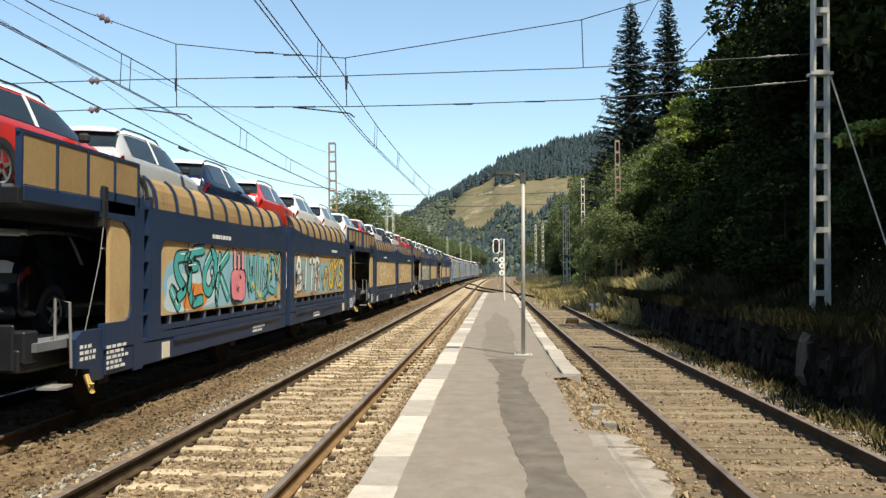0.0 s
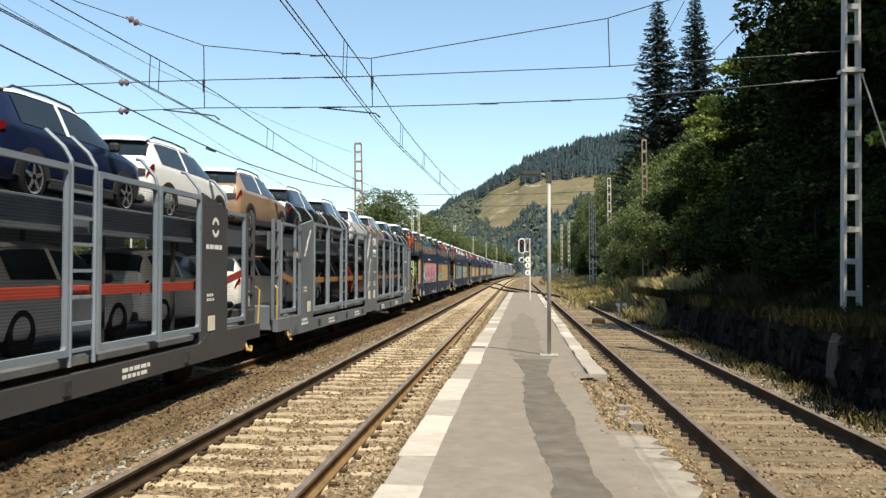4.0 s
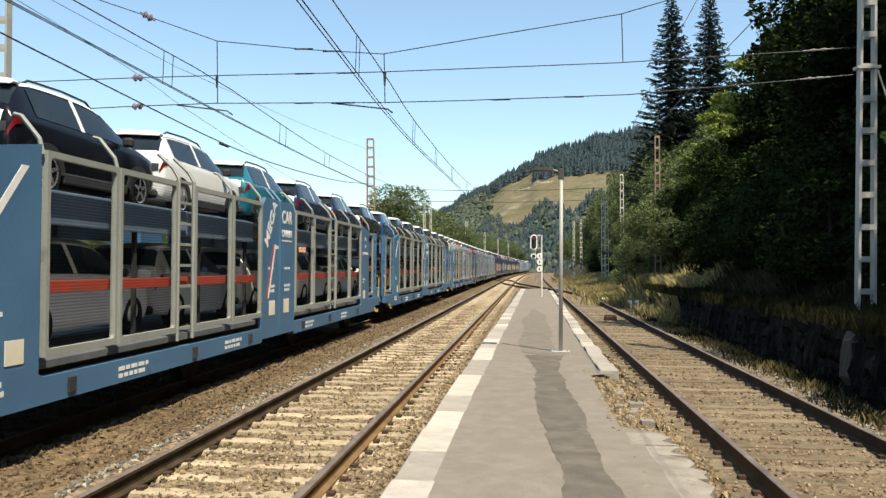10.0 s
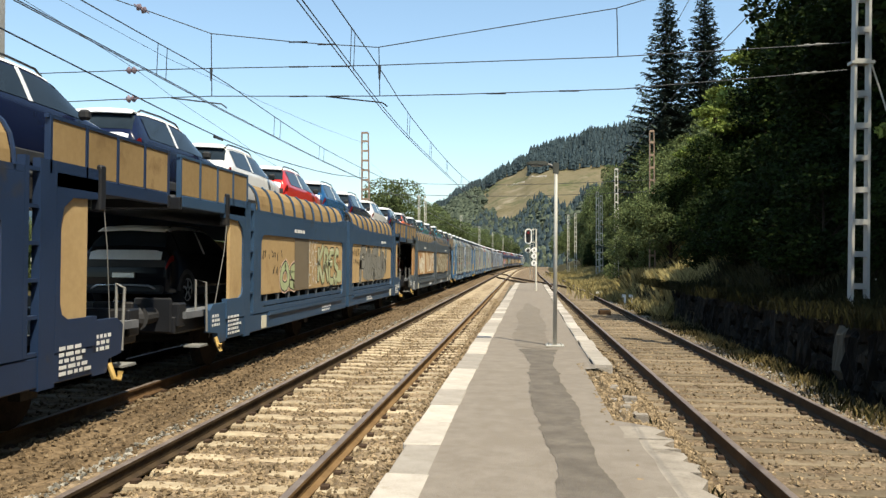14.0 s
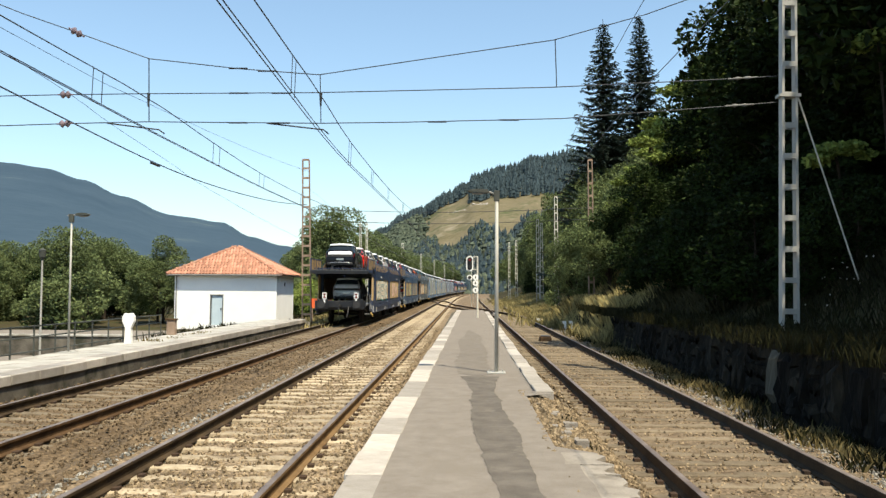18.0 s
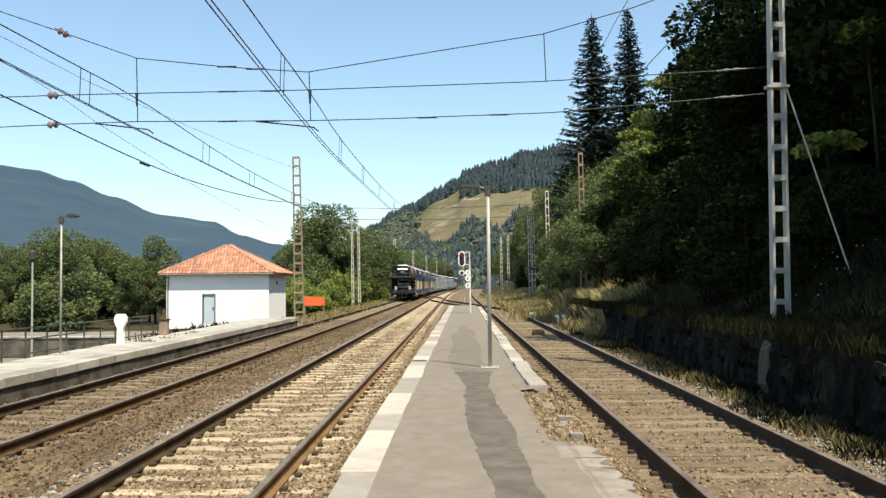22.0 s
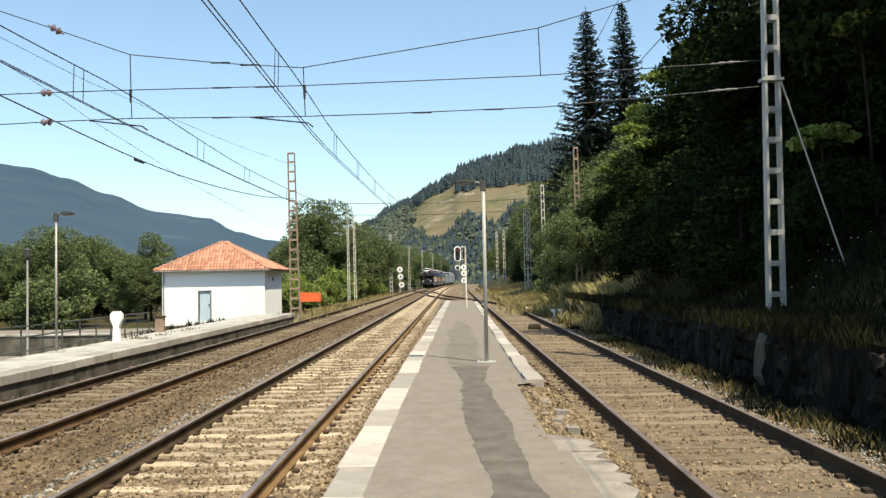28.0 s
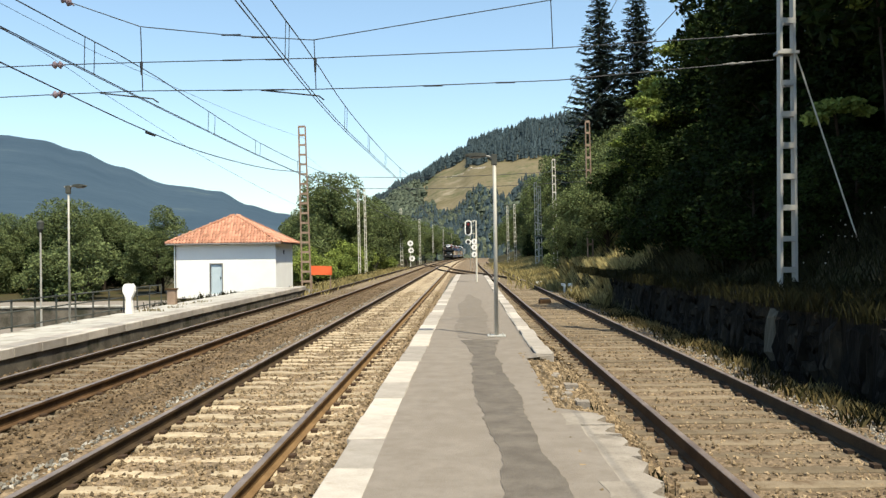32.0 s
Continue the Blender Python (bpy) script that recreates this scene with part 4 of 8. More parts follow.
vo2 = [bm2.verts.new((p[0], -0.09, p[1])) for p in loop_o]
vi2 = [bm2.verts.new((p[0], -0.09, p[1])) for p in loop_i]
for k in range(n):
    j = (k + 1) % n
    for q in ((vo[k], vo[j], vi[j], vi[k]), (vo2[k], vi2[k], vi2[j], vo2[j]), (vo[k], vo2[k], vo2[j], vo[j]), (vi[k], vi[j], vi2[j], vi2[k])):
        bm2.faces.new(q)
bmesh.ops.recalc_face_normals(bm2, faces=bm2.faces[:])
part("rim", bm2, M["white"], pl)
for z, mt in ((3.1, "lamp_red"), (2.75, "black")):
    bm = BM()
    rod(bm, (-0.43, -0.22, z), (-0.43, -0.09, z), 0.075, n=14)
    part("lens_hood", bm, M[mt], pl)
bm = BM()
disc(bm, -0.44, -0.1, 2.16, 0.15)
part("round_plate", bm, M["white"], sig)
bm = BM()
disc(bm, -0.44, -0.13, 2.16, 0.095, 0.05)
part("light", bm, M["black"], sig)
for z in (2.18, 1.86, 1.48):
    bm = BM()
    disc(bm, -0.12, -0.08, z, 0.155, 0.05)
    dd = part("round_plate", bm, M["white"], sig, "round white plate with a dark mark")
    bm = BM()
    box(bm, -0.15, -0.09, -0.095, -0.08, z - 0.06, z + 0.06)
    part("mark", bm, M["dark"], dd)
bm = BM()
tube(bm, [(-0.02, 0, 3.3), (-0.3, 0, 3.25)], 0.02)
tube(bm, [(-0.02, 0, 2.2), (-0.44, 0, 2.16)], 0.02)
tube(bm, [(-0.02, 0, 2.6), (-0.44, 0, 2.6)], 0.02)
part("bracket", bm, M["mast_pale"], sig)
bm = BM()
for s in (-0.16, -0.34):
    rod(bm, (s + 0.02, 0.15, 0.6), (s, 0.15, 3.35), 0.014, n=5)
for k in range(9):
    rod(bm, (-0.32, 0.15, 0.8 + 0.28 * k), (-0.16, 0.15, 0.8 + 0.28 * k), 0.009, n=4)
part("ladder", bm, M["mast_pale"], sig)

dwarf = thing("railway_signal", "small signal with three round white plates beside the far track", "signal", m=pose(-7.95, 125, -0.35))
bm = BM()
rod(bm, (0, 0, 0), (0, 0, 3.9), 0.05, n=8)
part("post", bm, M["mast_pale"], dwarf)
for k, z in enumerate((3.7, 2.66, 1.45)):
    bm = BM()
    disc(bm, 0.12 * k, -0.09, z, 0.42, 0.05)
    dd = part("round_plate", bm, M["white"], dwarf)
    bm = BM()
    disc(bm, 0.12 * k, -0.1, z, 0.17, 0.02)
    part("mark", bm, M["grey"], dd)
for x, y, w, h, lab in ((4.4, 49.5, 0.28, 0.24, "white concrete marker block beside the siding"), (5.1, 43.5, 0.1, 0.34, "short white marker post"), (5.45, 43.6, 0.1, 0.34, "short white marker post")):
    t = thing("marker_post", lab, "marker", "track markers", m=pose(x, y, -0.34))
    bm = BM()
    box(bm, -w / 2, w / 2, -0.08, 0.08, 0, h + 0.2, 0.015)
    part("post", bm, M["white"], t)
    bm = BM()
    box(bm, -w / 2 - 0.1, w / 2 - 0.02, -0.09, 0.09, h + 0.1, h + 0.24, 0.01)
    part("cap", bm, M["white"], t)
t = thing("point_motor", "dark metal box between the siding rails", "track box", m=pose(XR + 0.1, 33.6, -0.2))
bm = BM()
box(bm, -0.22, 0.22, -0.3, 0.3, 0, 0.2, 0.02)
part("housing", bm, M["rust"], t)
bm = BM()
box(bm, -0.18, 0.18, -0.25, 0.25, 0.2, 0.24, 0.01)
part("lid", bm, M["dark"], t)
t = thing("marker_post", "small concrete stub between the tracks", "marker", "track markers", m=pose(-0.0 + 2.0, 60, -0.25))
bm = BM()
box(bm, -0.08, 0.08, -0.08, 0.08, 0, 0.35, 0.01)
part("post", bm, M["kerb"], t)

# ---------------------------------------------------------------- far platform furniture
platform_lamp(-9.62, 20.4, 0.27, 3.35, -0.4, "slim grey lamp post beside the platform fence", thin=0.7)
t = thing("street_lamp", "slim pale lamp post with a dark globe behind the fence", "lamp post", m=pose(-12.85, 25.4, -0.84))
bm = BM()
rod(bm, (0, 0, 0), (0, 0, 3.55), 0.035, 0.028, 10)
part("pole", bm, M["galv"], t)
bm = BM()
rod(bm, (0, 0, 3.5), (0, 0, 3.6), 0.03, 0.08, 10)
rod(bm, (0, 0, 3.6), (0, 0, 3.8), 0.09, 0.11, 12)
rod(bm, (0, 0, 3.8), (0, 0, 3.87), 0.12, 0.03, 12)
part("lantern", bm, M["fence"], t, "dark lantern head")
t = thing("street_lamp", "lamp post with a pale globe in the yard", "lamp post", m=pose(-16.9, 28, -0.84))
bm = BM()
rod(bm, (0, 0, 0), (0, 0, 2.45), 0.055, 0.04, 10)
part("pole", bm, M["galv"], t)
bm = BM()
bmesh.ops.create_uvsphere(bm, u_segments=14, v_segments=10, radius=0.17, matrix=Matrix.Translation((0, 0, 2.6)))
part("globe", bm, M["cream"], t, "pale globe", True)
t = thing("platform_marker", "white concrete marker with a round head on the platform", "marker", m=pose(-9.55, 23.9, 0.27))
bm = BM()
prism(bm, [(-0.11, 0), (0.11, 0), (0.09, 0.5), (0.13, 0.6), (0.195, 0.74), (0.19, 0.9), (0.12, 1.0), (-0.12, 1.0), (-0.19, 0.9), (-0.195, 0.74), (-0.13, 0.6), (-0.09, 0.5)], 1, -0.09, 0.09)
for v in bm.verts:
    v.co *= 0.85
part("body", bm, M["white"], t)


def fence(x, y0, y1, z, h, n):
    t = thing("fence", "dark green metal railing along the back of the platform", "fence")
    for k in range(n + 1):
        y = y0 + (y1 - y0) * k / n
        bm = BM()
        box(bm, x - 0.016, x + 0.016, y - 0.016, y + 0.016, z, z + h)
        part("post", bm, M["fence"], t)
    for zz in (0.12, h * 0.62, h - 0.03):
        bm = BM()
        rod(bm, (x, y0, z + zz), (x, y1, z + zz), 0.018, n=6)
        part("rail", bm, M["fence"], t)
    return t


fence(-9.86, 2, 27.3, 0.27, 0.72, 25)
t = thing("low_wall", "long low dark wall across the yard", "wall", m=pose(-21, 33, -0.84))
bm = BM()
box(bm, -6, 7.5, -0.12, 0.12, 0, 0.75, 0.02)
part("body", bm, M["concrete_dark"], t)
bm = BM()
box(bm, -6.05, 7.55, -0.17, 0.17, 0.75, 0.83, 0.015)
part("coping", bm, M["concrete"], t)
t = thing("bin", "small rusty red bin at the corner of the white hut", "bin", m=pose(-9.75, 28.0, 0.27))
bm = BM()
box(bm, -0.14, 0.14, -0.12, 0.12, 0.0, 0.5, 0.02)
part("body", bm, M["mast_rust"], t)
bm = BM()
box(bm, -0.17, 0.17, -0.15, 0.15, 0.5, 0.55, 0.01)
part("lid", bm, M["rust"], t)

# white hut
HX0, HX1, HY0, HY1, HZ, HE = -19.0, -12.3, 55.0, 60.4, -0.95, 2.62
hut = thing("hut", "white plastered trackside hut with a red tiled hip roof", "building")


def hut_wall(name, axis, a, b, outer, hole):
    bm = BM()
    if hole:
        holed(bm, axis, a, b, outer, rounded(*hole, 0.02, 2))
    elif axis == 1:
        box(bm, outer[0], outer[1], a, b, outer[2], outer[3])
    else:
        box(bm, a, b, outer[0], outer[1], outer[2], outer[3])
    return part(name, bm, M["plaster"], hut, "white plastered wall")


DX = -16.22
front = hut_wall("wall", 1, HY0, HY0 + 0.2, (HX0, HX1, HZ, HE), (DX - 0.38, DX + 0.38, -0.6, 1.33))
hut_wall("wall", 1, HY1 - 0.2, HY1, (HX0, HX1, HZ, HE), None)
hut_wall("wall", 0, HX0, HX0 + 0.2, (HY0 + 0.2, HY1 - 0.2, HZ, HE), None)
hut_wall("wall", 0, HX1 - 0.2, HX1, (HY0 + 0.2, HY1 - 0.2, HZ, HE), None)
dr = part("door", box(BM(), DX - 0.36, DX + 0.36, HY0 + 0.06, HY0 + 0.11, -0.6, 1.31, 0.01), M["door"], hut, "pale blue metal door")
part("handle", box(BM(), DX + 0.24, DX + 0.3, HY0 + 0.02, HY0 + 0.07, 0.35, 0.5), M["dark"], dr)
bm = BM()
box(bm, DX - 0.44, DX - 0.38, HY0 - 0.02, HY0 + 0.1, -0.6, 1.39)
box(bm, DX + 0.38, DX + 0.44, HY0 - 0.02, HY0 + 0.1, -0.6, 1.39)
box(bm, DX - 0.38, DX + 0.38, HY0 - 0.02, HY0 + 0.1, 1.33, 1.39)
part("door_frame", bm, M["grey"], hut)
bm = BM()
box(bm, HX0 - 0.38, HX1 + 0.38, HY0 - 0.38, HY1 + 0.38, HE, HE + 0.07)
part("eaves_board", bm, M["grey"], hut)
bm = BM()
tube(bm, [(HX0 - 0.42, HY0 - 0.42, HE + 0.03), (HX1 + 0.42, HY0 - 0.42, HE + 0.03)], 0.05, 8)
part("gutter", bm, M["grey"], hut)
bm = BM()
rod(bm, (HX0 + 0.12, HY0 - 0.05, HZ), (HX0 + 0.12, HY0 - 0.05, HE), 0.04)
part("downpipe", bm, M["grey"], hut)
box_l = part("wall_lamp", box(BM(), HX1 + 0.0, HX1 + 0.14, HY0 + 0.5, HY0 + 0.64, 2.2, 2.42, 0.01), M["white"], hut)
part("vent", box(BM(), HX1 - 0.02, HX1 + 0.03, HY0 + 2.3, HY0 + 2.55, 1.95, 2.2), M["dark"], hut)
# hip roof, row on row of half-round tiles
RX0, RX1, RY0, RY1, RZ0, RZ1 = HX0 - 0.42, HX1 + 0.42, HY0 - 0.42, HY1 + 0.42, HE + 0.07, 4.62
run = 3.66
ridge_a, ridge_b = Vector((RX0 + run, (RY0 + RY1) / 2, RZ1)), Vector((RX1 - run, (RY0 + RY1) / 2, RZ1))
corners = [Vector((RX0, RY0, RZ0)), Vector((RX1, RY0, RZ0)), Vector((RX1, RY1, RZ0)), Vector((RX0, RY1, RZ0))]
bm = BM()
cv = [bm.verts.new(c) for c in corners]
ra, rb = bm.verts.new(ridge_a), bm.verts.new(ridge_b)
for q in ((cv[0], cv[1], rb, ra), (cv[1], cv[2], rb), (cv[2], cv[3], ra, rb), (cv[3], cv[0], ra)):
    bm.faces.new(q)
roof = part("roof", bm, M["tile"], hut, "weathered terracotta tile roof")
bm = BM()
tw, tl = 0.21, 0.42
ring = [(math.cos(a) * tw * 0.46, math.sin(a) * 0.07) for a in (math.pi * k / 4 for k in range(5))]
lo = [bm.verts.new((u, 0, w + 0.012)) for u, w in ring]
hi = [bm.verts.new((u * 0.86, tl, w * 0.86)) for u, w in ring]
for k in range(4):
    bm.faces.new((lo[k], lo[k + 1], hi[k + 1], hi[k]))
bm.faces.new(lo)
tile_me = link_mesh("roof_tile", bm, M["tile"])


def roof_side(a, b, ta, tb, keep):
    up = ((ta + tb) / 2 - (a + b) / 2)
    along = (b - a).normalized()
    up = (up - along * up.dot(along))
    slope = up.normalized()
    nor = along.cross(slope)
    n_up, wide = int(up.length / 0.37) + 1, (b - a).length
    out = []
    for j in range(n_up):
        v = j * 0.37
        u0, u1 = (ta - a).dot(along) * v / up.length, wide - (b - tb).dot(along) * v / up.length
        u = u0 + tw / 2
        while u < u1 - tw / 3:
            p = a + along * u + slope * v + nor * 0.005
            m = Matrix((along, slope, nor)).transposed().to_4x4()
            m.translation = p
            out.append(m)
            u += tw
    return out


tiles_front = roof_side(corners[0], corners[1], ridge_a, ridge_b, True)
tiles_side = roof_side(corners[1], corners[2], ridge_b, ridge_b, True)
r = random.Random(3)
visible = tiles_front[:190] + tiles_side[:40]
for m in visible:
    ob = new("roof_tile", tile_me)
    ob.parent = roof
    ob.matrix_basis = m @ pose(0, r.uniform(-0.015, 0.015), 0, 0, 0, r.uniform(-1.5, 1.5))
bm = BM()
for m in tiles_front[190:] + tiles_side[40:] + roof_side(corners[3], corners[0], ridge_a, ridge_a, True):
    c = tile_me.copy()
    c.transform(m)
    bm.from_mesh(c)
    bpy.data.meshes.remove(c)
tagged(part("more_tiles", bm, M["tile"], roof), kind="stuff")
for a, b in ((corners[0], ridge_a), (corners[1], ridge_b), (ridge_a, ridge_b), (corners[2], ridge_b)):
    bm = BM()
    n = int((b - a).length / 0.4)
    for k in range(n):
        rod(bm, a.lerp(b, k / n) + Vector((0, 0, 0.03)), a.lerp(b, (k + 1.1) / n) + Vector((0, 0, 0.03)), 0.12, 0.1, 8)
    part("ridge_tiles", bm, M["tile"], roof)

# orange board by the mast
t = thing("notice_board", "blank orange board on two posts beside the mast", "sign", m=pose(-8.7, 50, -0.35))
bm = BM()
prism(bm, [(-0.45, 1.02), (0.85, 1.02), (0.85, 1.52), (-0.45, 1.58)], 1, -0.015, 0.015)
part("board", bm, M["orange"], t)
for x in (-0.35, 0.75):
    bm = BM()
    box(bm, x - 0.03, x + 0.03, 0.02, 0.07, 0, 1.5)
    part("post", bm, M["mast_rust"], t)
t = thing("cable_box", "low grey concrete cover beside the far track", "track box", m=pose(-8.6, 47.5, -0.36))
bm = BM()
box(bm, -0.4, 0.4, -0.3, 0.3, 0, 0.3, 0.03)
part("body", bm, M["concrete"], t)

# ---------------------------------------------------------------- stone wall on the right
def wall_x(y):
    return 5.06 + 0.03 * min(y, 17) + 0.018 * max(0, min(y, 48) - 17)


wall = thing("retaining_wall", "old stone retaining wall, its colour darkened for shade", "wall", kind="structure")
bm = BM()
ys_w = spread([((-10, 48), 58)])
rows = []
for y in ys_w:
    j = 0.05 * noise.noise((y, 0, 0))
    top = (0.95 + 0.08 * noise.noise((y * 0.5, 2, 0))) * max(0.25, min(1, (50 - y) / 8))
    rows.append([bm.verts.new(p) for p in ((wall_x(y) + j, y, -0.5), (wall_x(y) + 0.1 + j, y, top), (wall_x(y) + 1.3, y, top + 0.06))])
for a, b in zip(rows, rows[1:]):
    for k in range(2):
        bm.faces.new((a[k], b[k], b[k + 1], a[k + 1]))
part("core", bm, M["wall_stone_shaded"], wall, "rock and earth, darkened for shade")
sto = []
for k in range(9):
    q = random.Random(k)
    w, h = q.uniform(0.35, 0.85), q.uniform(0.75, 1.15)
    if k > 5:
        h = q.uniform(0.3, 0.5)
    n = 5
    bm = BM()
    grid = []
    for i in range(n + 1):
        row = []
        for j in range(n + 1):
            u, v = i / n - 0.5, j / n - 0.5
            edge = max(abs(u), abs(v)) > 0.45
            j_ = 0.35 if k == 5 else 1.0
            row.append(bm.verts.new((0.12 if edge else q.uniform(-0.075, 0.01) * j_, w * u + q.uniform(-0.05, 0.05) * (1 + edge) * j_, h * v + q.uniform(-0.06, 0.06) * (1 + edge) * j_)))
        grid.append(row)
    for i in range(n):
        for j in range(n):
            bm.faces.new((grid[i][j], grid[i][j + 1], grid[i + 1][j + 1], grid[i + 1][j]))
    sto.append((link_mesh("rock_slab", bm, M["wall_pale" if k == 5 else "wall_stone_shaded"]), w, h))
q = random.Random(4)
y = 3.0
while y < 46:
    k = q.choice((0, 1, 2, 3, 4, 6, 7, 8))
    if 15.3 < y < 15.9:
        k = 5
    me, w, h = sto[k]
    low = [(me, 0.28 + q.uniform(-0.1, 0.12))] if h > 0.6 else [(me, -0.02), (sto[q.choice((6, 7, 8))][0], 0.38), (sto[q.choice((6, 7, 8))][0], 0.72)]
    for m_, z in low:
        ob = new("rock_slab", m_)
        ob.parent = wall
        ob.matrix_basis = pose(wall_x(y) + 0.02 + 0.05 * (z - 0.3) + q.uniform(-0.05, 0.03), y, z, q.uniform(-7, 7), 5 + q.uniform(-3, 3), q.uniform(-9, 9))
    y += w * q.uniform(0.72, 0.95)


# ---------------------------------------------------------------- plants
def leaf_cloud(name, centres, count, size, mat, seed, shell=0.55, droop=0.0, flat=0.6):
    """Small folded leaves round the given clumps (x, y, z, radius)."""
    g = np.random.default_rng(seed)
    c = np.array(centres, float)
    wgt = c[:, 3] ** 2
    pick = g.choice(len(c), count, p=wgt / wgt.sum())
    d = g.normal(size=(count, 3))
    d /= np.linalg.norm(d, axis=1)[:, None]
    rad = c[pick, 3] * (shell + (1.08 - shell) * g.random(count) ** 0.6)
    p = c[pick, :3] + d * rad[:, None] * np.array([1, 1, flat + 0.15])
    p[:, 2] -= droop * np.hypot(p[:, 0], p[:, 1])
    s = size * g.uniform(0.55, 1.35, count)
    a = g.normal(size=(count, 3)) + d * 0.7
    a[:, 2] *= 0.55
    a /= np.linalg.norm(a, axis=1)[:, None]
    b = np.cross(a, g.normal(size=(count, 3)))
    b /= np.linalg.norm(b, axis=1)[:, None]
    n = np.cross(a, b)
    v = np.stack([p - a * s[:, None] * 0.5, p + b * s[:, None] * 0.3 + n * s[:, None] * 0.1, p + a * s[:, None] * 0.55, p - b * s[:, None] * 0.3 + n * s[:, None] * 0.1], 1).reshape(-1, 3)
    i = np.arange(count)[:, None] * 4
    me = bpy.data.meshes.new(name)
    me.from_pydata(v.tolist(), [], (i + np.array([[0, 1, 2, 3]])).tolist())
    me.materials.append(mat)
    return me


def broadleaf(name, seed, h, r, leaves, size, mat, label, trunk=0.2):
    q = random.Random(seed)
    t = thing(name, label, "tree", "trees of the wood")
    bm = BM()
    base = h * 0.3
    tube(bm, [(0, 0, -0.6), (q.uniform(-0.1, 0.1), 0, base), (q.uniform(-0.3, 0.3), q.uniform(-0.3, 0.3), h * 0.75)], trunk, 8)
    for v in bm.verts:
        f = 1.15 - 0.9 * max(0, v.co.z) / h
        v.co.x *= f
        v.co.y *= f
    clumps = []
    for k in range(22):
        a = q.uniform(0, math.tau)
        u = q.uniform(0.18, 0.97)
        rr = r * (0.35 + 0.65 * math.sin(math.pi * min(1, u * 0.85 + 0.12))) * q.uniform(0.45, 0.9)
        c = (rr * math.cos(a), rr * math.sin(a), h * u, r * q.uniform(0.18, 0.46))
        clumps.append(c)
        tube(bm, [(0, 0, max(0.5, c[2] - rr * 0.9)), (c[0] * 0.55, c[1] * 0.55, c[2] - rr * 0.25), c[:3]], trunk * 0.22, 5)
    clumps.append((0, 0, h * 0.96, r * 0.3))
    part("trunk", bm, M["bark"], t)
    part("crown", leaf_cloud("crown", clumps, leaves, size, mat, seed), None, t)
    return t


def acacia(name, seed, h, r, leaves, size, label):
    """A tree with its leaves in flat layers, lightened for sun, with dark gaps between."""
    q = random.Random(seed)
    t = thing(name, label, "tree", "trees of the wood")
    bm = BM()
    tube(bm, [(0, 0, -0.6), (0.15, 0.1, h * 0.4), (-0.1, 0.1, h * 0.95)], 0.14, 7)
    pads = []
    for k in range(17):
        a, u = q.uniform(0, math.tau), 0.2 + 0.78 * k / 16
        d = r * (0.5 + 0.5 * math.sin(math.pi * min(1, u + 0.1))) * q.uniform(0.45, 0.95)
        c = (d * math.cos(a), d * math.sin(a), h * u + q.uniform(-0.3, 0.3))
        tube(bm, [(0, 0, max(0.4, c[2] - d * 0.7)), (c[0] * 0.6, c[1] * 0.6, c[2] - 0.2), c], 0.03, 5)
        for j in range(3):
            pads.append((c[0] + q.uniform(-0.8, 0.8), c[1] + q.uniform(-0.8, 0.8), c[2] + q.uniform(-0.25, 0.25), r * q.uniform(0.16, 0.28)))
    part("trunk", bm, M["bark"], t)
    part("crown", leaf_cloud("crown", pads, leaves, size, M["leaf_light"], seed, 0.1, 0.02, 0.2), None, t)
    return t


def spruce(name, seed, h, r, label):
    q = random.Random(seed)
    g = np.random.default_rng(seed)
    t = thing(name, label, "tree", "spruces")
    bm = BM()
    rod(bm, (0, 0, -0.6), (0, 0, h), 0.24, 0.02, 8)
    V, Fc = [], []
    z = h * 0.1
    while z < h * 0.985:
        u = 1 - z / h
        n = 7 + int(9 * u)
        for k in range(n):
            a = math.tau * (k + q.uniform(-0.35, 0.35)) / n
            L = r * (u ** 0.85) * q.uniform(0.65, 1.1) + 0.1
            dip = q.uniform(-0.32, -0.08) * L
            tip = Vector((math.cos(a) * L, math.sin(a) * L, z + dip + 0.12 * L))
            mid = Vector((math.cos(a) * L * 0.55, math.sin(a) * L * 0.55, z + dip * 0.9))
            if L > 0.8:
                tube(bm, [(0, 0, z), mid, tip], 0.022, 3)
            m = max(7, int(L * 22))
            for i in range(m):
                f = (i + q.random()) / m
                c = Vector((0, 0, z)).lerp(mid, f / 0.55) if f < 0.55 else mid.lerp(tip, (f - 0.55) / 0.45)
                s = q.uniform(0.32, 0.6) * (0.6 + 0.5 * u)
                side = Vector((-math.sin(a), math.cos(a), q.uniform(-0.35, 0.1))) * q.choice((-1, 1))
                out = Vector((math.cos(a), math.sin(a), q.uniform(-0.5, 0.1)))
                e = (out * q.uniform(0.3, 0.9) + side).normalized()
                w = e.cross(Vector((0, 0, 1))).normalized() * s * 0.24
                o = len(V)
                V += [c, c + e * s * 0.5 + w, c + e * s + Vector((0, 0, -0.1 * s)), c + e * s * 0.5 - w]
                Fc.append((o, o + 1, o + 2, o + 3))
        z += 0.2 + 0.22 * u
    part("trunk", bm, M["bark"], t)
    me = bpy.data.meshes.new("crown")
    me.from_pydata([tuple(v) for v in V], [], Fc)
    me.materials.append(M["needle"])
    part("crown", me, None, t)
    return t


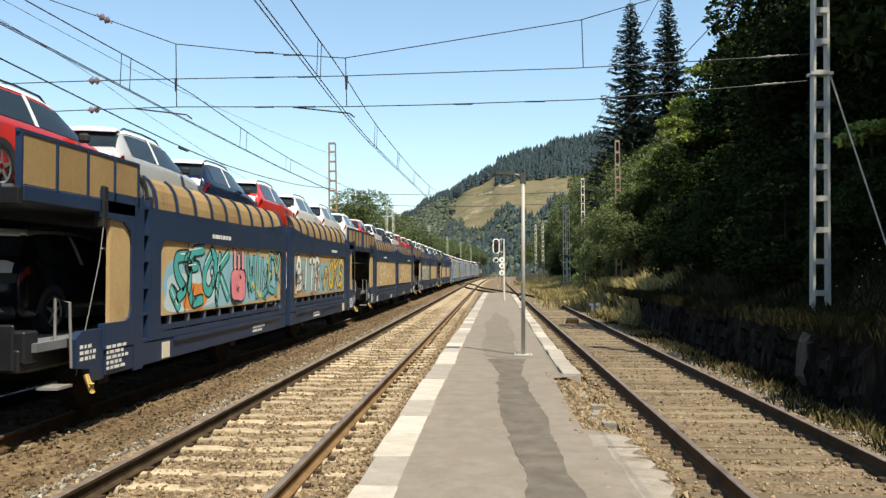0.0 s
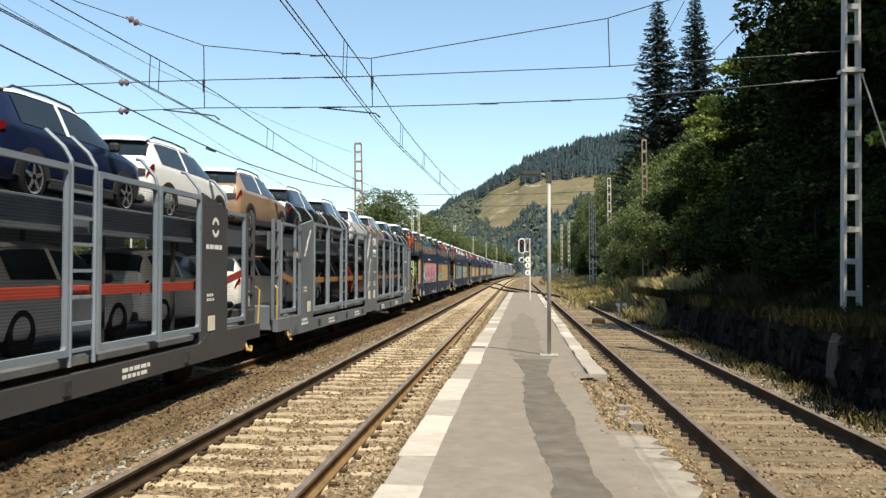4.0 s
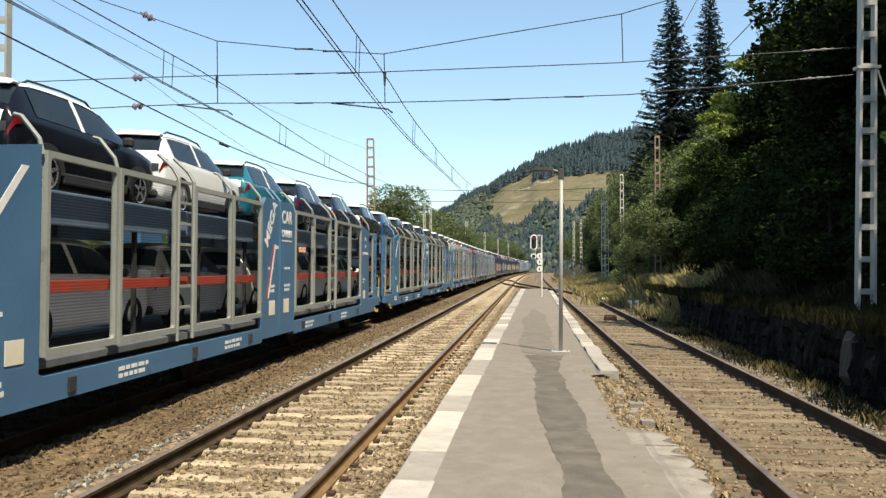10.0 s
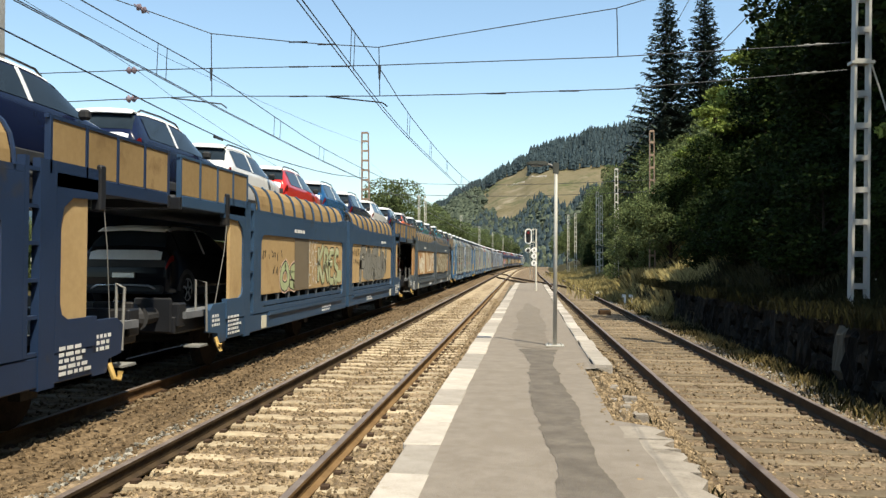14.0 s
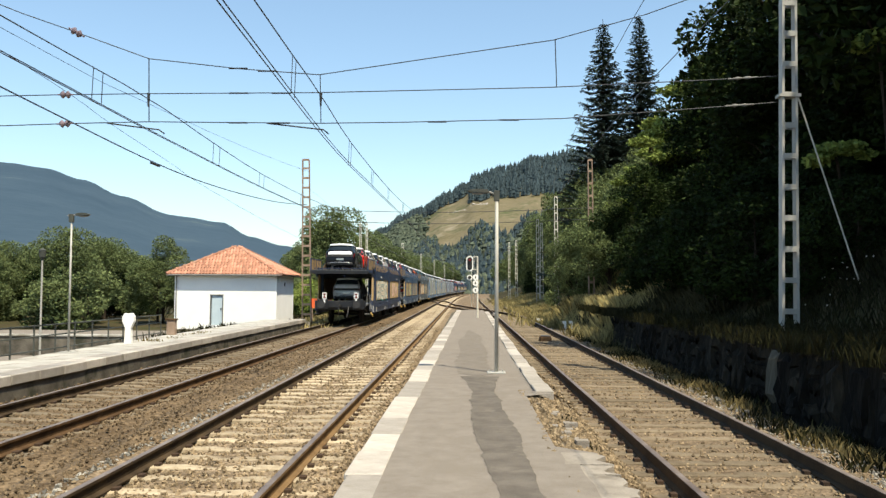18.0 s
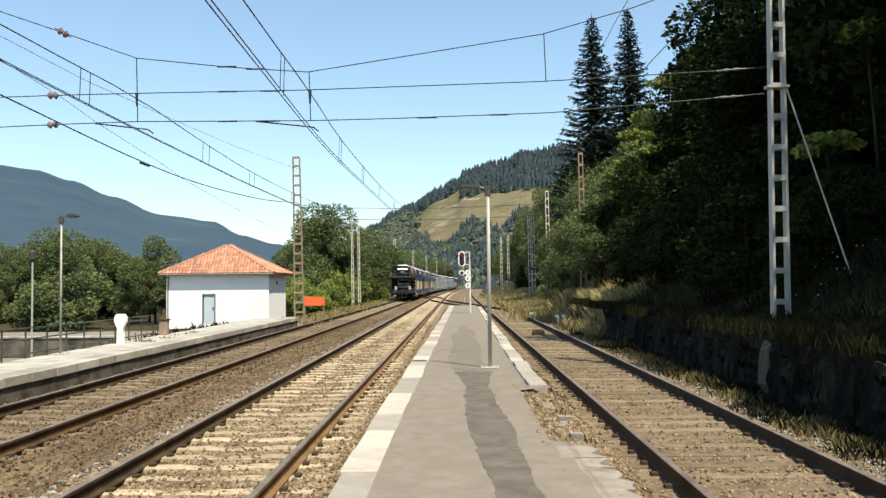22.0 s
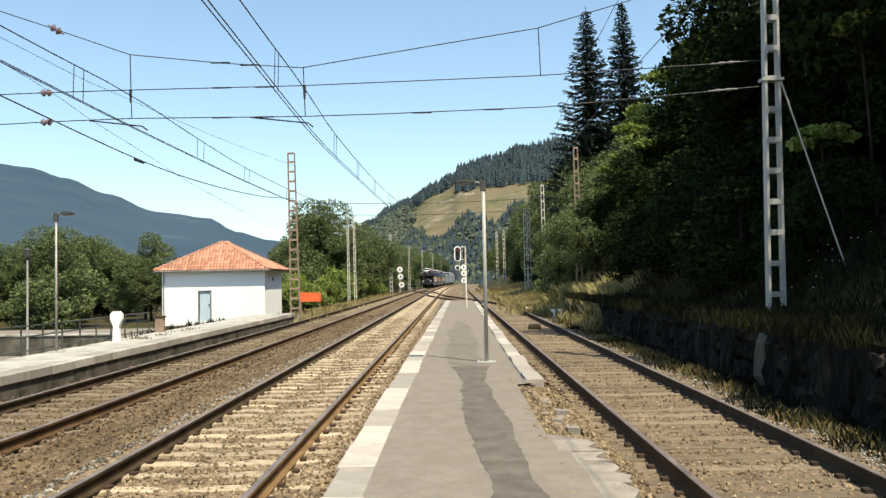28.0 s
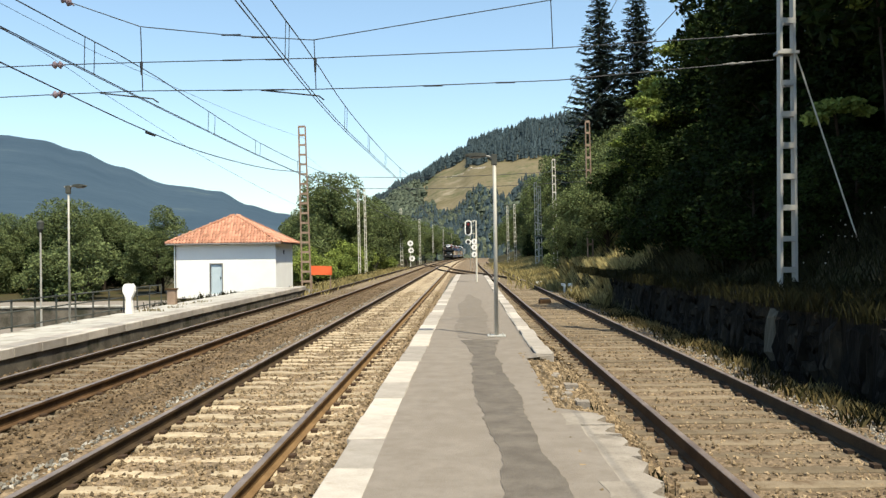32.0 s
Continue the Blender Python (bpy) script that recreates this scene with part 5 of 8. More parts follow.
wood = [broadleaf("broadleaf_tree", 21, 11.0, 4.2, 17000, 0.27, M["leaf_shaded"], "tall broadleaf tree on the bank, shade painted in its leaves"),
        broadleaf("broadleaf_tree", 22, 12.5, 4.6, 18000, 0.27, M["leaf_shaded"], "tall broadleaf tree on the bank, shade painted in its leaves"),
        acacia("broadleaf_tree", 23, 9.8, 3.6, 15000, 0.25, "acacia-like tree at the wood's edge, sun painted in its leaves"),
        broadleaf("broadleaf_tree", 24, 11.0, 4.6, 21000, 0.24, M["leaf_mid"], "green broadleaf tree with an uneven crown"),
        broadleaf("broadleaf_tree", 27, 10.0, 5.0, 21000, 0.24, M["leaf_mid"], "green broadleaf tree with an uneven crown")]
bush = [broadleaf("bush", 33, 2.8, 1.9, 6000, 0.17, M["leaf_light"], "bright yellow-green bush beside the line", 0.06),
        broadleaf("bush", 31, 3.4, 2.0, 6500, 0.17, M["leaf_shaded"], "rounded green bush beside the line", 0.07),
        broadleaf("bush", 32, 2.6, 1.8, 5500, 0.16, M["leaf_mid"], "rounded light green bush beside the line", 0.06)]


def grow(proto, x, y, s, turn, first=[]):
    b = ground_height(x, y) - 0.15
    if proto not in first:
        first.append(proto)
        proto.matrix_basis = pose(x, y, b, 0, 0, turn)
        proto.scale = (s, s, s)
        return proto
    ob = copy_thing(proto, pose(x, y, b, 0, 0, turn))
    ob.scale = (s, s, s)
    return ob


q = random.Random(77)
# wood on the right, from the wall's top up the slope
# Unseen rows behind the camera are added to shade the wall and bank.
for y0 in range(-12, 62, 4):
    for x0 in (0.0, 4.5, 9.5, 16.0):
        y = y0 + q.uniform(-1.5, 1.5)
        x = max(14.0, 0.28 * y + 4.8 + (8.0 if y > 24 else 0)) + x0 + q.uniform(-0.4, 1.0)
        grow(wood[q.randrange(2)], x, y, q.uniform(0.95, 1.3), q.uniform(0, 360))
# Trees on the sunny edge get light leaves, those in shade the near-black ones.
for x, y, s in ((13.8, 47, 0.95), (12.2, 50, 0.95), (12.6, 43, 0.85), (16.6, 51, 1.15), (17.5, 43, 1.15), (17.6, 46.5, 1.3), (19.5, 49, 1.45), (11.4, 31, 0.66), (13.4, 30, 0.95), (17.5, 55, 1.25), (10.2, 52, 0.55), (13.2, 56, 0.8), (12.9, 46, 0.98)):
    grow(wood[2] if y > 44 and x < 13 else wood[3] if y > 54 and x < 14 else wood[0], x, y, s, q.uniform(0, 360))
for x, y, s in ((13.2, 76, 0.95), (14.4, 84, 1.1), (13.8, 92, 1.0), (14.4, 102, 1.1), (13.5, 112, 0.95), (14, 122, 1.05), (16, 66, 1.0), (17, 74, 1.1), (17, 88, 1.1), (16.5, 104, 1.1), (13.2, 134, 0.95), (13.5, 150, 1.0), (13, 172, 0.9), (14, 195, 1.0), (11.5, 215, 1.0), (10, 240, 1.0)):
    grow(wood[3 + q.randrange(2)], x + bend(y), y, s, q.uniform(0, 360))
for x, y, s, tall in ((10.9, 112, 0.72, 1.6), (11.6, 100, 0.7, 1.5), (10.4, 125, 0.7, 1.5), (12.2, 92, 0.7, 1.5), (9.7, 140, 0.6, 1.3)):
    grow(wood[3 + q.randrange(2)], x, y, s, q.uniform(0, 360)).scale.z = s * tall
firs = [spruce("spruce", 41, 18.0, 5.0, "tall dark blue-green spruce above the other trees"), spruce("spruce", 42, 18.5, 4.6, "tall dark blue-green spruce above the other trees")]
for k, (x, y, s) in enumerate(((12.66, 78, 1.4), (16.0, 78, 1.33))):
    grow(firs[k % 2], x, y, s, 40 * k).scale = (s * 0.85, s * 0.85, s)
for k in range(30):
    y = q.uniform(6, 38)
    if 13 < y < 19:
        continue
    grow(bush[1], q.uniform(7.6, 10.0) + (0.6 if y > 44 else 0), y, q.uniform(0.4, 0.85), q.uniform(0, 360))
for k in range(16):
    y = q.uniform(60, 130)
    grow(bush[1 + k % 2], q.uniform(9.4, 11.0) + bend(y), y, q.uniform(0.5, 1.1), q.uniform(0, 360))
for x, y, s in ((11.8, 68, 0.8), (12.2, 62, 0.8), (10.4, 60, 0.5), (9.2, 55, 0.42)):
    grow(wood[3 + q.randrange(2)], x, y, s, q.uniform(0, 360))
for x, y, s in ((7.3, 43.2, 0.46), (6.5, 49.5, 0.4), (8.9, 42.4, 0.5), (8.3, 49, 0.4), (8.1, 54, 0.4)):
    grow(wood[0] if x > 8.5 else wood[3 + q.randrange(2)], x, y, s, q.uniform(0, 360))
grow(wood[4], 7.3, 60, 0.38, 130).scale.z = 0.52
for x, y, s in ((10.0, 45.5, 0.72), (11.6, 47, 0.8)):
    grow(wood[2], x, y, s, q.uniform(0, 360))
for x, y, top, w in ((8.75, 20.2, 5.3, 0.5), (9.9, 20.4, 8.1, 0.5)):
    g0 = ground_height(x, y)
    t = thing("young_tree", "slender tree with one sunlit bough of light green leaves", "tree", "trees of the wood", m=pose(x, y, g0 - 0.1))
    bm = BM()
    tube(bm, [(0.6, 0.6, -0.3), (0.35, 0.4, (top - g0) * 0.6), (0, 0, top - g0)], 0.04, 6)
    part("trunk", bm, M["bark"], t)
    part("crown", leaf_cloud("crown", [(-0.45, 0, top - g0 - 0.25, w * 0.6), (-0.1, 0.1, top - g0, w * 0.7), (0.35, 0, top - g0 + 0.05, w * 0.7), (0.7, 0, top - g0 - 0.1, w * 0.5)], 900, 0.16, M["leaf_light"], int(x * 10), 0.2, 0.0, 0.35), None, t)
# trees left of the line
for x, y, s in ((-15.5, 100, 1.1), (-17.4, 104, 0.95), (-13.8, 112, 0.95), (-17, 118, 1.05), (-20, 112, 0.85), (-14, 128, 1.0), (-13.5, 142, 0.9), (-13.5, 160, 0.95), (-13, 180, 0.95), (-12.6, 205, 0.95), (-12.5, 232, 1.0), (-11.5, 262, 1.0), (-10.5, 292, 1.0), (-23, 122, 0.8), (-20, 330, 1.1), (-10, 430, 1.4), (-4, 445, 1.5), (9, 470, 1.6), (17, 460, 1.5), (26, 440, 1.4)):
    grow(wood[3 + q.randrange(2)], x + (bend(y) if y < 320 else 8), y, s, q.uniform(0, 360))
for x, y, s in ((-12.2, 70, 0.9), (-11.6, 78, 0.9), (-13.4, 74, 1.0), (-12.5, 92, 1.3), (-14, 96, 1.5), (-17, 92, 1.6), (-13, 104, 1.4), (-19.5, 88, 1.5), (-12.2, 120, 1.3), (-16.5, 84, 1.3), (-14.6, 80, 1.2), (-21.5, 82, 1.5)):
    grow(bush[0] if x > -16 else bush[2], x, y, s, q.uniform(0, 360))
for k in range(58):
    x, y = -20 - q.uniform(0, 34), q.uniform(58, 88)
    if q.random() < 0.5:
        grow(wood[3 + q.randrange(2)], x, y, q.uniform(0.44, 0.64), q.uniform(0, 360))
    else:
        grow(bush[2] if q.random() < 0.8 else bush[1], x, y - 5, q.uniform(0.9, 1.45), q.uniform(0, 360))


def blades(name, count, place, tall, mat, label, seed, wide=0.016):
    r = random.Random(seed)
    v, f = [], []
    for _ in range(count):
        x, y, z = place(r)
        h = r.uniform(*tall)
        a = r.uniform(0, math.tau)
        dx, dy = math.cos(a) * wide, math.sin(a) * wide
        lx, ly = r.gauss(0, h * 0.3), r.gauss(0, h * 0.3)
        o = len(v)
        v += [(x - dx, y - dy, z - 0.05), (x + dx, y + dy, z - 0.05), (x + dx * 0.7 + lx * 0.4, y + dy * 0.7 + ly * 0.4, z + h * 0.6), (x + lx, y + ly, z + h)]
        f += [(o, o + 1, o + 2), (o, o + 2, o + 3)]
    me = bpy.data.meshes.new(name)
    me.from_pydata(v, [], f)
    me.materials.append(mat)
    return tagged(new(name, me), label, "grass", kind="stuff")


def tufts(x0, x1, y0, y1, seed, n, spread_r=0.25, zf=ground_height):
    g = random.Random(seed)
    cs = [(g.uniform(x0, x1), y0 + (y1 - y0) * g.random() ** 1.4) for _ in range(n)]

    def f(r):
        cx, cy = cs[r.randrange(n)]
        x, y = cx + r.gauss(0, spread_r), cy + r.gauss(0, spread_r)
        xx = x + bend(y)
        return xx, y, zf(xx, y)
    return f


foot = lambda x, y: -0.3
blades("dry_grass", 6000, tufts(4.8, 5.3, 7, 46, 1, 110, 0.16, foot), (0.06, 0.24), M["grass_foot"], "dry yellow grass at the foot of the wall", 1, 0.007)
blades("green_weeds", 5000, tufts(4.6, 5.4, 5, 40, 2, 60, 0.18, foot), (0.06, 0.26), M["grass_green_shaded"], "green weeds at the foot of the wall", 2, 0.008)
blades("bank_grass", 34000, tufts(5.9, 9.5, 4, 60, 3, 260, 0.35), (0.12, 0.36), M["grass_green_shaded"], "rank grass and brambles on the bank, darkened for shade", 3, 0.007)
blades("bank_dry_grass", 26000, tufts(5.8, 8.6, 34, 62, 4, 240, 0.45), (0.2, 0.7), M["grass_dry"], "dry grass along the top of the wall", 4, 0.014)
blades("brambles", 30000, tufts(6.9, 9.6, 24, 62, 24, 380, 0.3), (0.2, 0.6), M["bramble_shaded"], "olive and brown brambles on the steep bank, darkened for shade", 24, 0.009)
blades("far_dry_grass", 52000, tufts(5.2, 9.4, 46, 135, 5, 420, 0.9), (0.25, 0.75), M["grass_dry"], "tall dry grass beside the siding", 5, 0.03)
blades("left_grass", 26000, tufts(-12.2, -8.4, 42, 120, 6, 260, 0.7), (0.15, 0.5), M["grass_dry"], "dry grass beside the far track", 6, 0.035)
blades("left_green", 12000, tufts(-15, -9.6, 42, 110, 7, 200, 0.8), (0.2, 0.6), M["grass_green_shaded"], "green grass beside the far track", 7, 0.04)
blades("overhanging_weeds", 9000, tufts(5.3, 6.1, 4, 42, 14, 170, 0.16, lambda x, y: 0.93), (0.06, 0.3), M["grass_green_shaded"], "weeds and brambles that hang over the wall's top", 14, 0.008)
scatter_stones("white_flowers", 16, lambda q: (lambda x, y: (x, y, ground_height(x, y) + q.uniform(0.2, 0.6)))(q.uniform(7.2, 8.4), q.uniform(17, 19.5)), (0.012, 0.02), M["white"], "a few small white flowers on the bank", 15)
blades("platform_weeds", 160, tufts(-9.3, -8.9, 24, 30, 8, 10, 0.12, lambda x, y: 0.27), (0.03, 0.12), M["grass_foot"], "weeds in the platform joints", 8)
blades("edge_weeds", 400, tufts(1.0, 1.4, 6, 16, 9, 8, 0.07, lambda x, y: 0.16), (0.03, 0.1), M["grass_green_shaded"], "weeds in the crumbled platform edge", 9, 0.006)

# ---------------------------------------------------------------- hills
def profile(points):
    def f(a):
        if a <= points[0][0]:
            return points[0][1]
        for (a0, h0), (a1, h1) in zip(points, points[1:]):
            if a <= a1:
                u = (a - a0) / (a1 - a0)
                return h0 + (h1 - h0) * u * u * (3 - 2 * u)
        return points[-1][1]
    return f


def hill_point(a, r, crest, r0, r1, top):
    u = max(0.0, (r - r0) / (r1 - r0))
    s = u ** 1.25 if u < 1 else 1 - 0.25 * (u - 1)
    z = math.tan(radians(crest(a))) * top * s + EYE * s - 6 * (1 - s)
    x, y = r * math.sin(radians(a)), r * math.cos(radians(a))
    return x, y, z + s * 2.2 * noise.noise((x * 0.015, y * 0.015, 1)) + s * 0.8 * noise.noise((x * 0.05, y * 0.05, 3))


def hill(name, a0, a1, na, crest, r0, r1, nr, mat, label):
    verts = []
    for i in range(na + 1):
        for j in range(nr + 1):
            r = r0 + (r1 * 1.25 - r0) * j / nr
            verts.append(hill_point(a0 + (a1 - a0) * i / na, r, crest, r0, r1, r1))
    w = nr + 1
    faces = [(i * w + j, (i + 1) * w + j, (i + 1) * w + j + 1, i * w + j + 1) for i in range(na) for j in range(nr)]
    me = bpy.data.meshes.new(name)
    me.from_pydata(verts, [], faces)
    me.materials.append(mat)
    me.polygons.foreach_set("use_smooth", [True] * len(me.polygons))
    return tagged(new(name, me), label, "hill", kind="structure")


M["meadow"] = material("meadow", [(0.1, 0.088, 0.045), (0.15, 0.125, 0.078), (0.07, 0.08, 0.036)], scale=0.03, rough=1, fine=0.35, stain=(0.26, 0.23, 0.17), stain_scale=0.035, stain_at=0.6)
# Distance haze is put into the mountain's bluish wood colour.
M["far_wood_hazed"] = material("far_wood_hazed", [(0.03, 0.054, 0.08), (0.044, 0.072, 0.1)], scale=0.006, rough=1, fine=0.08, bump=0.1, stain=(0.085, 0.115, 0.11), stain_scale=0.006, stain_at=0.62)
mid_crest = profile([(-12, 1.4), (-7, 2.7), (-5.5, 3.6), (-4.4, 4.35), (-3.1, 4.9), (-1.2, 5.95), (0.15, 6.6), (0.5, 7.2), (2.6, 7.85), (4.9, 8.4), (6.8, 8.7), (12, 9.6), (16, 10.2), (30, 10.2)])
hill("hill_middle", -14, 30, 110, mid_crest, 300, 720, 44, M["meadow"], "steep hill with a dry meadow and a dark conifer wood on top")
left_crest = profile([(-44, 6.0), (-36, 7.3), (-31, 7.6), (-28.7, 7.42), (-26.9, 7.25), (-24.7, 6.65), (-22.4, 5.76), (-19.3, 4.62), (-18.3, 4.52), (-16.2, 4.25), (-14.4, 3.35), (-12.2, 2.77), (-8, 1.5), (-2, 0.9)])
hill("hill_left", -50, 0, 100, left_crest, 300, 1900, 40, M["far_wood_hazed"], "broad wooded mountain in the distance, haze painted in its colour")


def cone_wood(name, spots, mat, label, seed, tall, round_top=False):
    r = random.Random(seed)
    v, f = [], []
    for x, y, z in spots:
        h = r.uniform(*tall)
        w = h * (0.4 if round_top else 0.2) * r.uniform(0.8, 1.2)
        n = 6
        levels = ((0.05, 0.75), (0.35, 1.0), (0.7, 0.85), (0.95, 0.3)) if round_top else ((0.08, 1.0), (0.38, 0.62), (0.36, 0.85), (0.66, 0.4), (0.64, 0.58), (1.0, 0.02))
        o = len(v)
        for k, (u, s) in enumerate(levels):
            for i in range(n):
                a = math.tau * (i + 0.5 * k) / n + r.uniform(-0.2, 0.2)
                m = w * s * r.uniform(0.55, 1.4)
                v.append((x + m * math.cos(a), y + m * math.sin(a), z + h * u + r.uniform(-0.03, 0.03) * h))
        for k in range(len(levels) - 1):
            for i in range(n):
                j = (i + 1) % n
                f.append((o + k * n + i, o + k * n + j, o + (k + 1) * n + j, o + (k + 1) * n + i))
        f.append(tuple(o + (len(levels) - 1) * n + i for i in range(n)))
    me = bpy.data.meshes.new(name)
    me.from_pydata(v, [], f)
    me.materials.append(mat)
    return tagged(new(name, me), label, "wood", kind="stuff")


# Hill trees greyed and blued in their base colours to stand for haze.
M["far_conifer_hazed"] = material("far_conifer_hazed", [(0.034, 0.052, 0.06), (0.05, 0.072, 0.08)], scale=0.3, rough=0.95, fine=1.5, random_tint=0.25, island=True)
M["far_leaf_hazed"] = material("far_leaf_hazed", [(0.05, 0.066, 0.05), (0.082, 0.098, 0.068)], scale=0.3, rough=0.95, fine=1.2, random_tint=0.28, island=True)
scatter_stones("rock_outcrop", 90, lambda q: (lambda a: hill_point(a, 629 - 15.9 * a + q.uniform(-3, 3), mid_crest, 300, 720, 720))(q.uniform(-1.2, 1.5)), (0.35, 0.8), M["kerb"], "pale rock ledge across the hill meadow", 31)
q = random.Random(12)
dark_top, low_wood, mixed = [], [], []
while len(dark_top) < 3600:
    a = q.uniform(-7, 16)
    r_in = 0.95 - (0.07 if a > 0.25 else 0.0) - 0.05 * max(0.0, min(1.0, (a - 0.35) / 4)) - 0.006 * max(0, a - 4) + 0.012 * noise.noise((a * 2.2, 0, 4))
    if a < 0.35 and q.random() < 0.4:
        continue
    dark_top.append(hill_point(a, 720 * q.uniform(r_in, 1.03), mid_crest, 300, 720, 720))
while len(low_wood) < 2600:
    a = q.uniform(-14, 16)
    u = q.uniform(0.0, 0.46 + 0.06 * math.sin(a * 1.7))
    (low_wood if q.random() < 0.5 else mixed).append(hill_point(a, 300 + 420 * u, mid_crest, 300, 720, 720))
while len(mixed) < 7000:
    a = q.uniform(-12, -2.0)
    u = q.uniform(0.2, 0.98)
    if a > -4 and u > 0.55 and q.random() < (a + 4) / 1.6:
        continue
    mixed.append(hill_point(a, 300 + 420 * u, mid_crest, 300, 720, 720))
cone_wood("conifer_wood", dark_top, M["far_conifer_hazed"], "dark conifer wood along the hilltop", 1, (5, 9.5))
cone_wood("conifer_wood", low_wood, M["far_conifer_hazed"], "conifers at the foot of the hill", 2, (4.5, 9))
cone_wood("mixed_wood", mixed, M["far_leaf_hazed"], "mixed broadleaf wood on the lower hill", 3, (3, 6.5), True)

# ---------------------------------------------------------------- cars
CAR_SIZE, CAR_LONG = 0.87, 0.92
ST = [  # y, bottom, shoulder, top, half width of roof, half width of body
    (-2.06, 0.42, 0.62, 0.66, 0.62, 0.74), (-2.03, 0.32, 0.84, 0.93, 0.70, 0.82), (-1.97, 0.27, 0.96, 1.09, 0.70, 0.86), (-1.80, 0.25, 1.00, 1.33, 0.65, 0.875), (-1.64, 0.24, 1.00, 1.48, 0.62, 0.88),
    (-1.3, 0.23, 0.995, 1.545, 0.60, 0.88), (-0.5, 0.22, 0.985, 1.565, 0.59, 0.88), (0.1, 0.22, 0.975, 1.545, 0.585, 0.88), (0.42, 0.22, 0.97, 1.485, 0.59, 0.88), (0.8, 0.22, 0.965, 1.27, 0.64, 0.88),
    (1.12, 0.22, 0.96, 1.07, 0.70, 0.88), (1.45, 0.23, 0.93, 1.02, 0.70, 0.87), (1.8, 0.26, 0.86, 0.95, 0.66, 0.85), (1.98, 0.32, 0.72, 0.82, 0.6, 0.78), (2.05, 0.42, 0.6, 0.64, 0.5, 0.66)]


def through_knots(a, b, c, d, u):
    return 0.5 * (2 * b + (c - a) * u + (2 * a - 5 * b + 4 * c - d) * u * u + (3 * b - a - 3 * c + d) * u ** 3)


def shell(y, k):
    """A point of the car's skin: y along, k from sill (0) to the roof's middle (7), right side."""
    y = max(ST[0][0], min(ST[-1][0], y))
    for n in range(len(ST) - 1):
        a, b = ST[n], ST[n + 1]
        if y <= b[0]:
            u = (y - a[0]) / (b[0] - a[0])
            round_off = 0.6 if 1 < n < len(ST) - 3 else 0.0
            flat = [p + (q_ - p) * u for p, q_ in zip(a, b)]
            soft = [through_knots(o, p, q_, w, u) for o, p, q_, w in zip(ST[max(n - 1, 0)], a, b, ST[min(n + 2, len(ST) - 1)])]
            _, zb, zs, zt, wr, wb = (f + (s_ - f) * round_off for f, s_ in zip(flat, soft))
            break
    pts = [(wb * 0.93, zb), (wb * 0.985, zb + 0.14), (wb, 0.5 * (zb + zs) + 0.04), (wb * 0.965, zs), (wr + 0.03, zs + (zt - zs) * 0.84), (wr * 0.87, zs + (zt - zs) * 0.965), (wr * 0.5, zt), (0.0, zt + 0.014)]
    i = min(6, int(k))
    f = k - i
    p, q_ = pts[i], pts[i + 1]
    o, w = pts[max(i - 1, 0)], pts[i + 2] if i < 6 else (-pts[6][0], pts[6][1])
    if i in (2, 3):
        o, w = (p, w) if i == 3 else (o, q_)
    return Vector((through_knots(o[0], p[0], q_[0], w[0], f), y, through_knots(o[1], p[1], q_[1], w[1], f)))


def skin(ys, ks, off=0.008, both=False, mirror=False):
    """A patch of the skin, a little outside it. ks past 7 run on down the left side."""
    bm = BM()

    def at(y, k):
        p = shell(y, k if k <= 7 else 14 - k)
        if k > 7:
            p.x = -p.x
        c = Vector((0, y * 0.75, 0.7))
        d = p - c
        d.y *= 0.4
        p += d.normalized() * off
        if mirror:
            p.x = -p.x
        return bm.verts.new(p)
    g = [[at(y, k) for k in ks] for y in ys]
    for a, b in zip(g, g[1:]):
        for i in range(len(ks) - 1):
            bm.faces.new((a[i], a[i + 1], b[i + 1], b[i]))
    bmesh.ops.recalc_face_normals(bm, faces=bm.faces[:])
    return bm


def lerp_list(a, b, n):
    return [a + (b - a) * k / n for k in range(n + 1)]


def build_body():
    bm = BM()
    ks = lerp_list(0, 14, 42)
    ys = [v for a, b in zip(ST, ST[1:]) for v in lerp_list(a[0], b[0], 3)[:3]] + [ST[-1][0]]
    g = []
    for y in ys:
        row = []
        for k in ks:
            p = shell(y, k if k <= 7 else 14 - k)
            if k > 7:
                p.x = -p.x
            row.append(bm.verts.new(p))
        g.append(row)
    m = len(ks) - 1
    for a, b in zip(g, g[1:]):
        for i in range(m):
            bm.faces.new((a[i], a[i + 1], b[i + 1], b[i]))
        bm.faces.new((a[m], a[0], b[0], b[m]))
    bm.faces.new(g[0][::-1])
    bm.faces.new(g[-1])
    bmesh.ops.recalc_face_normals(bm, faces=bm.faces[:])
    return bm


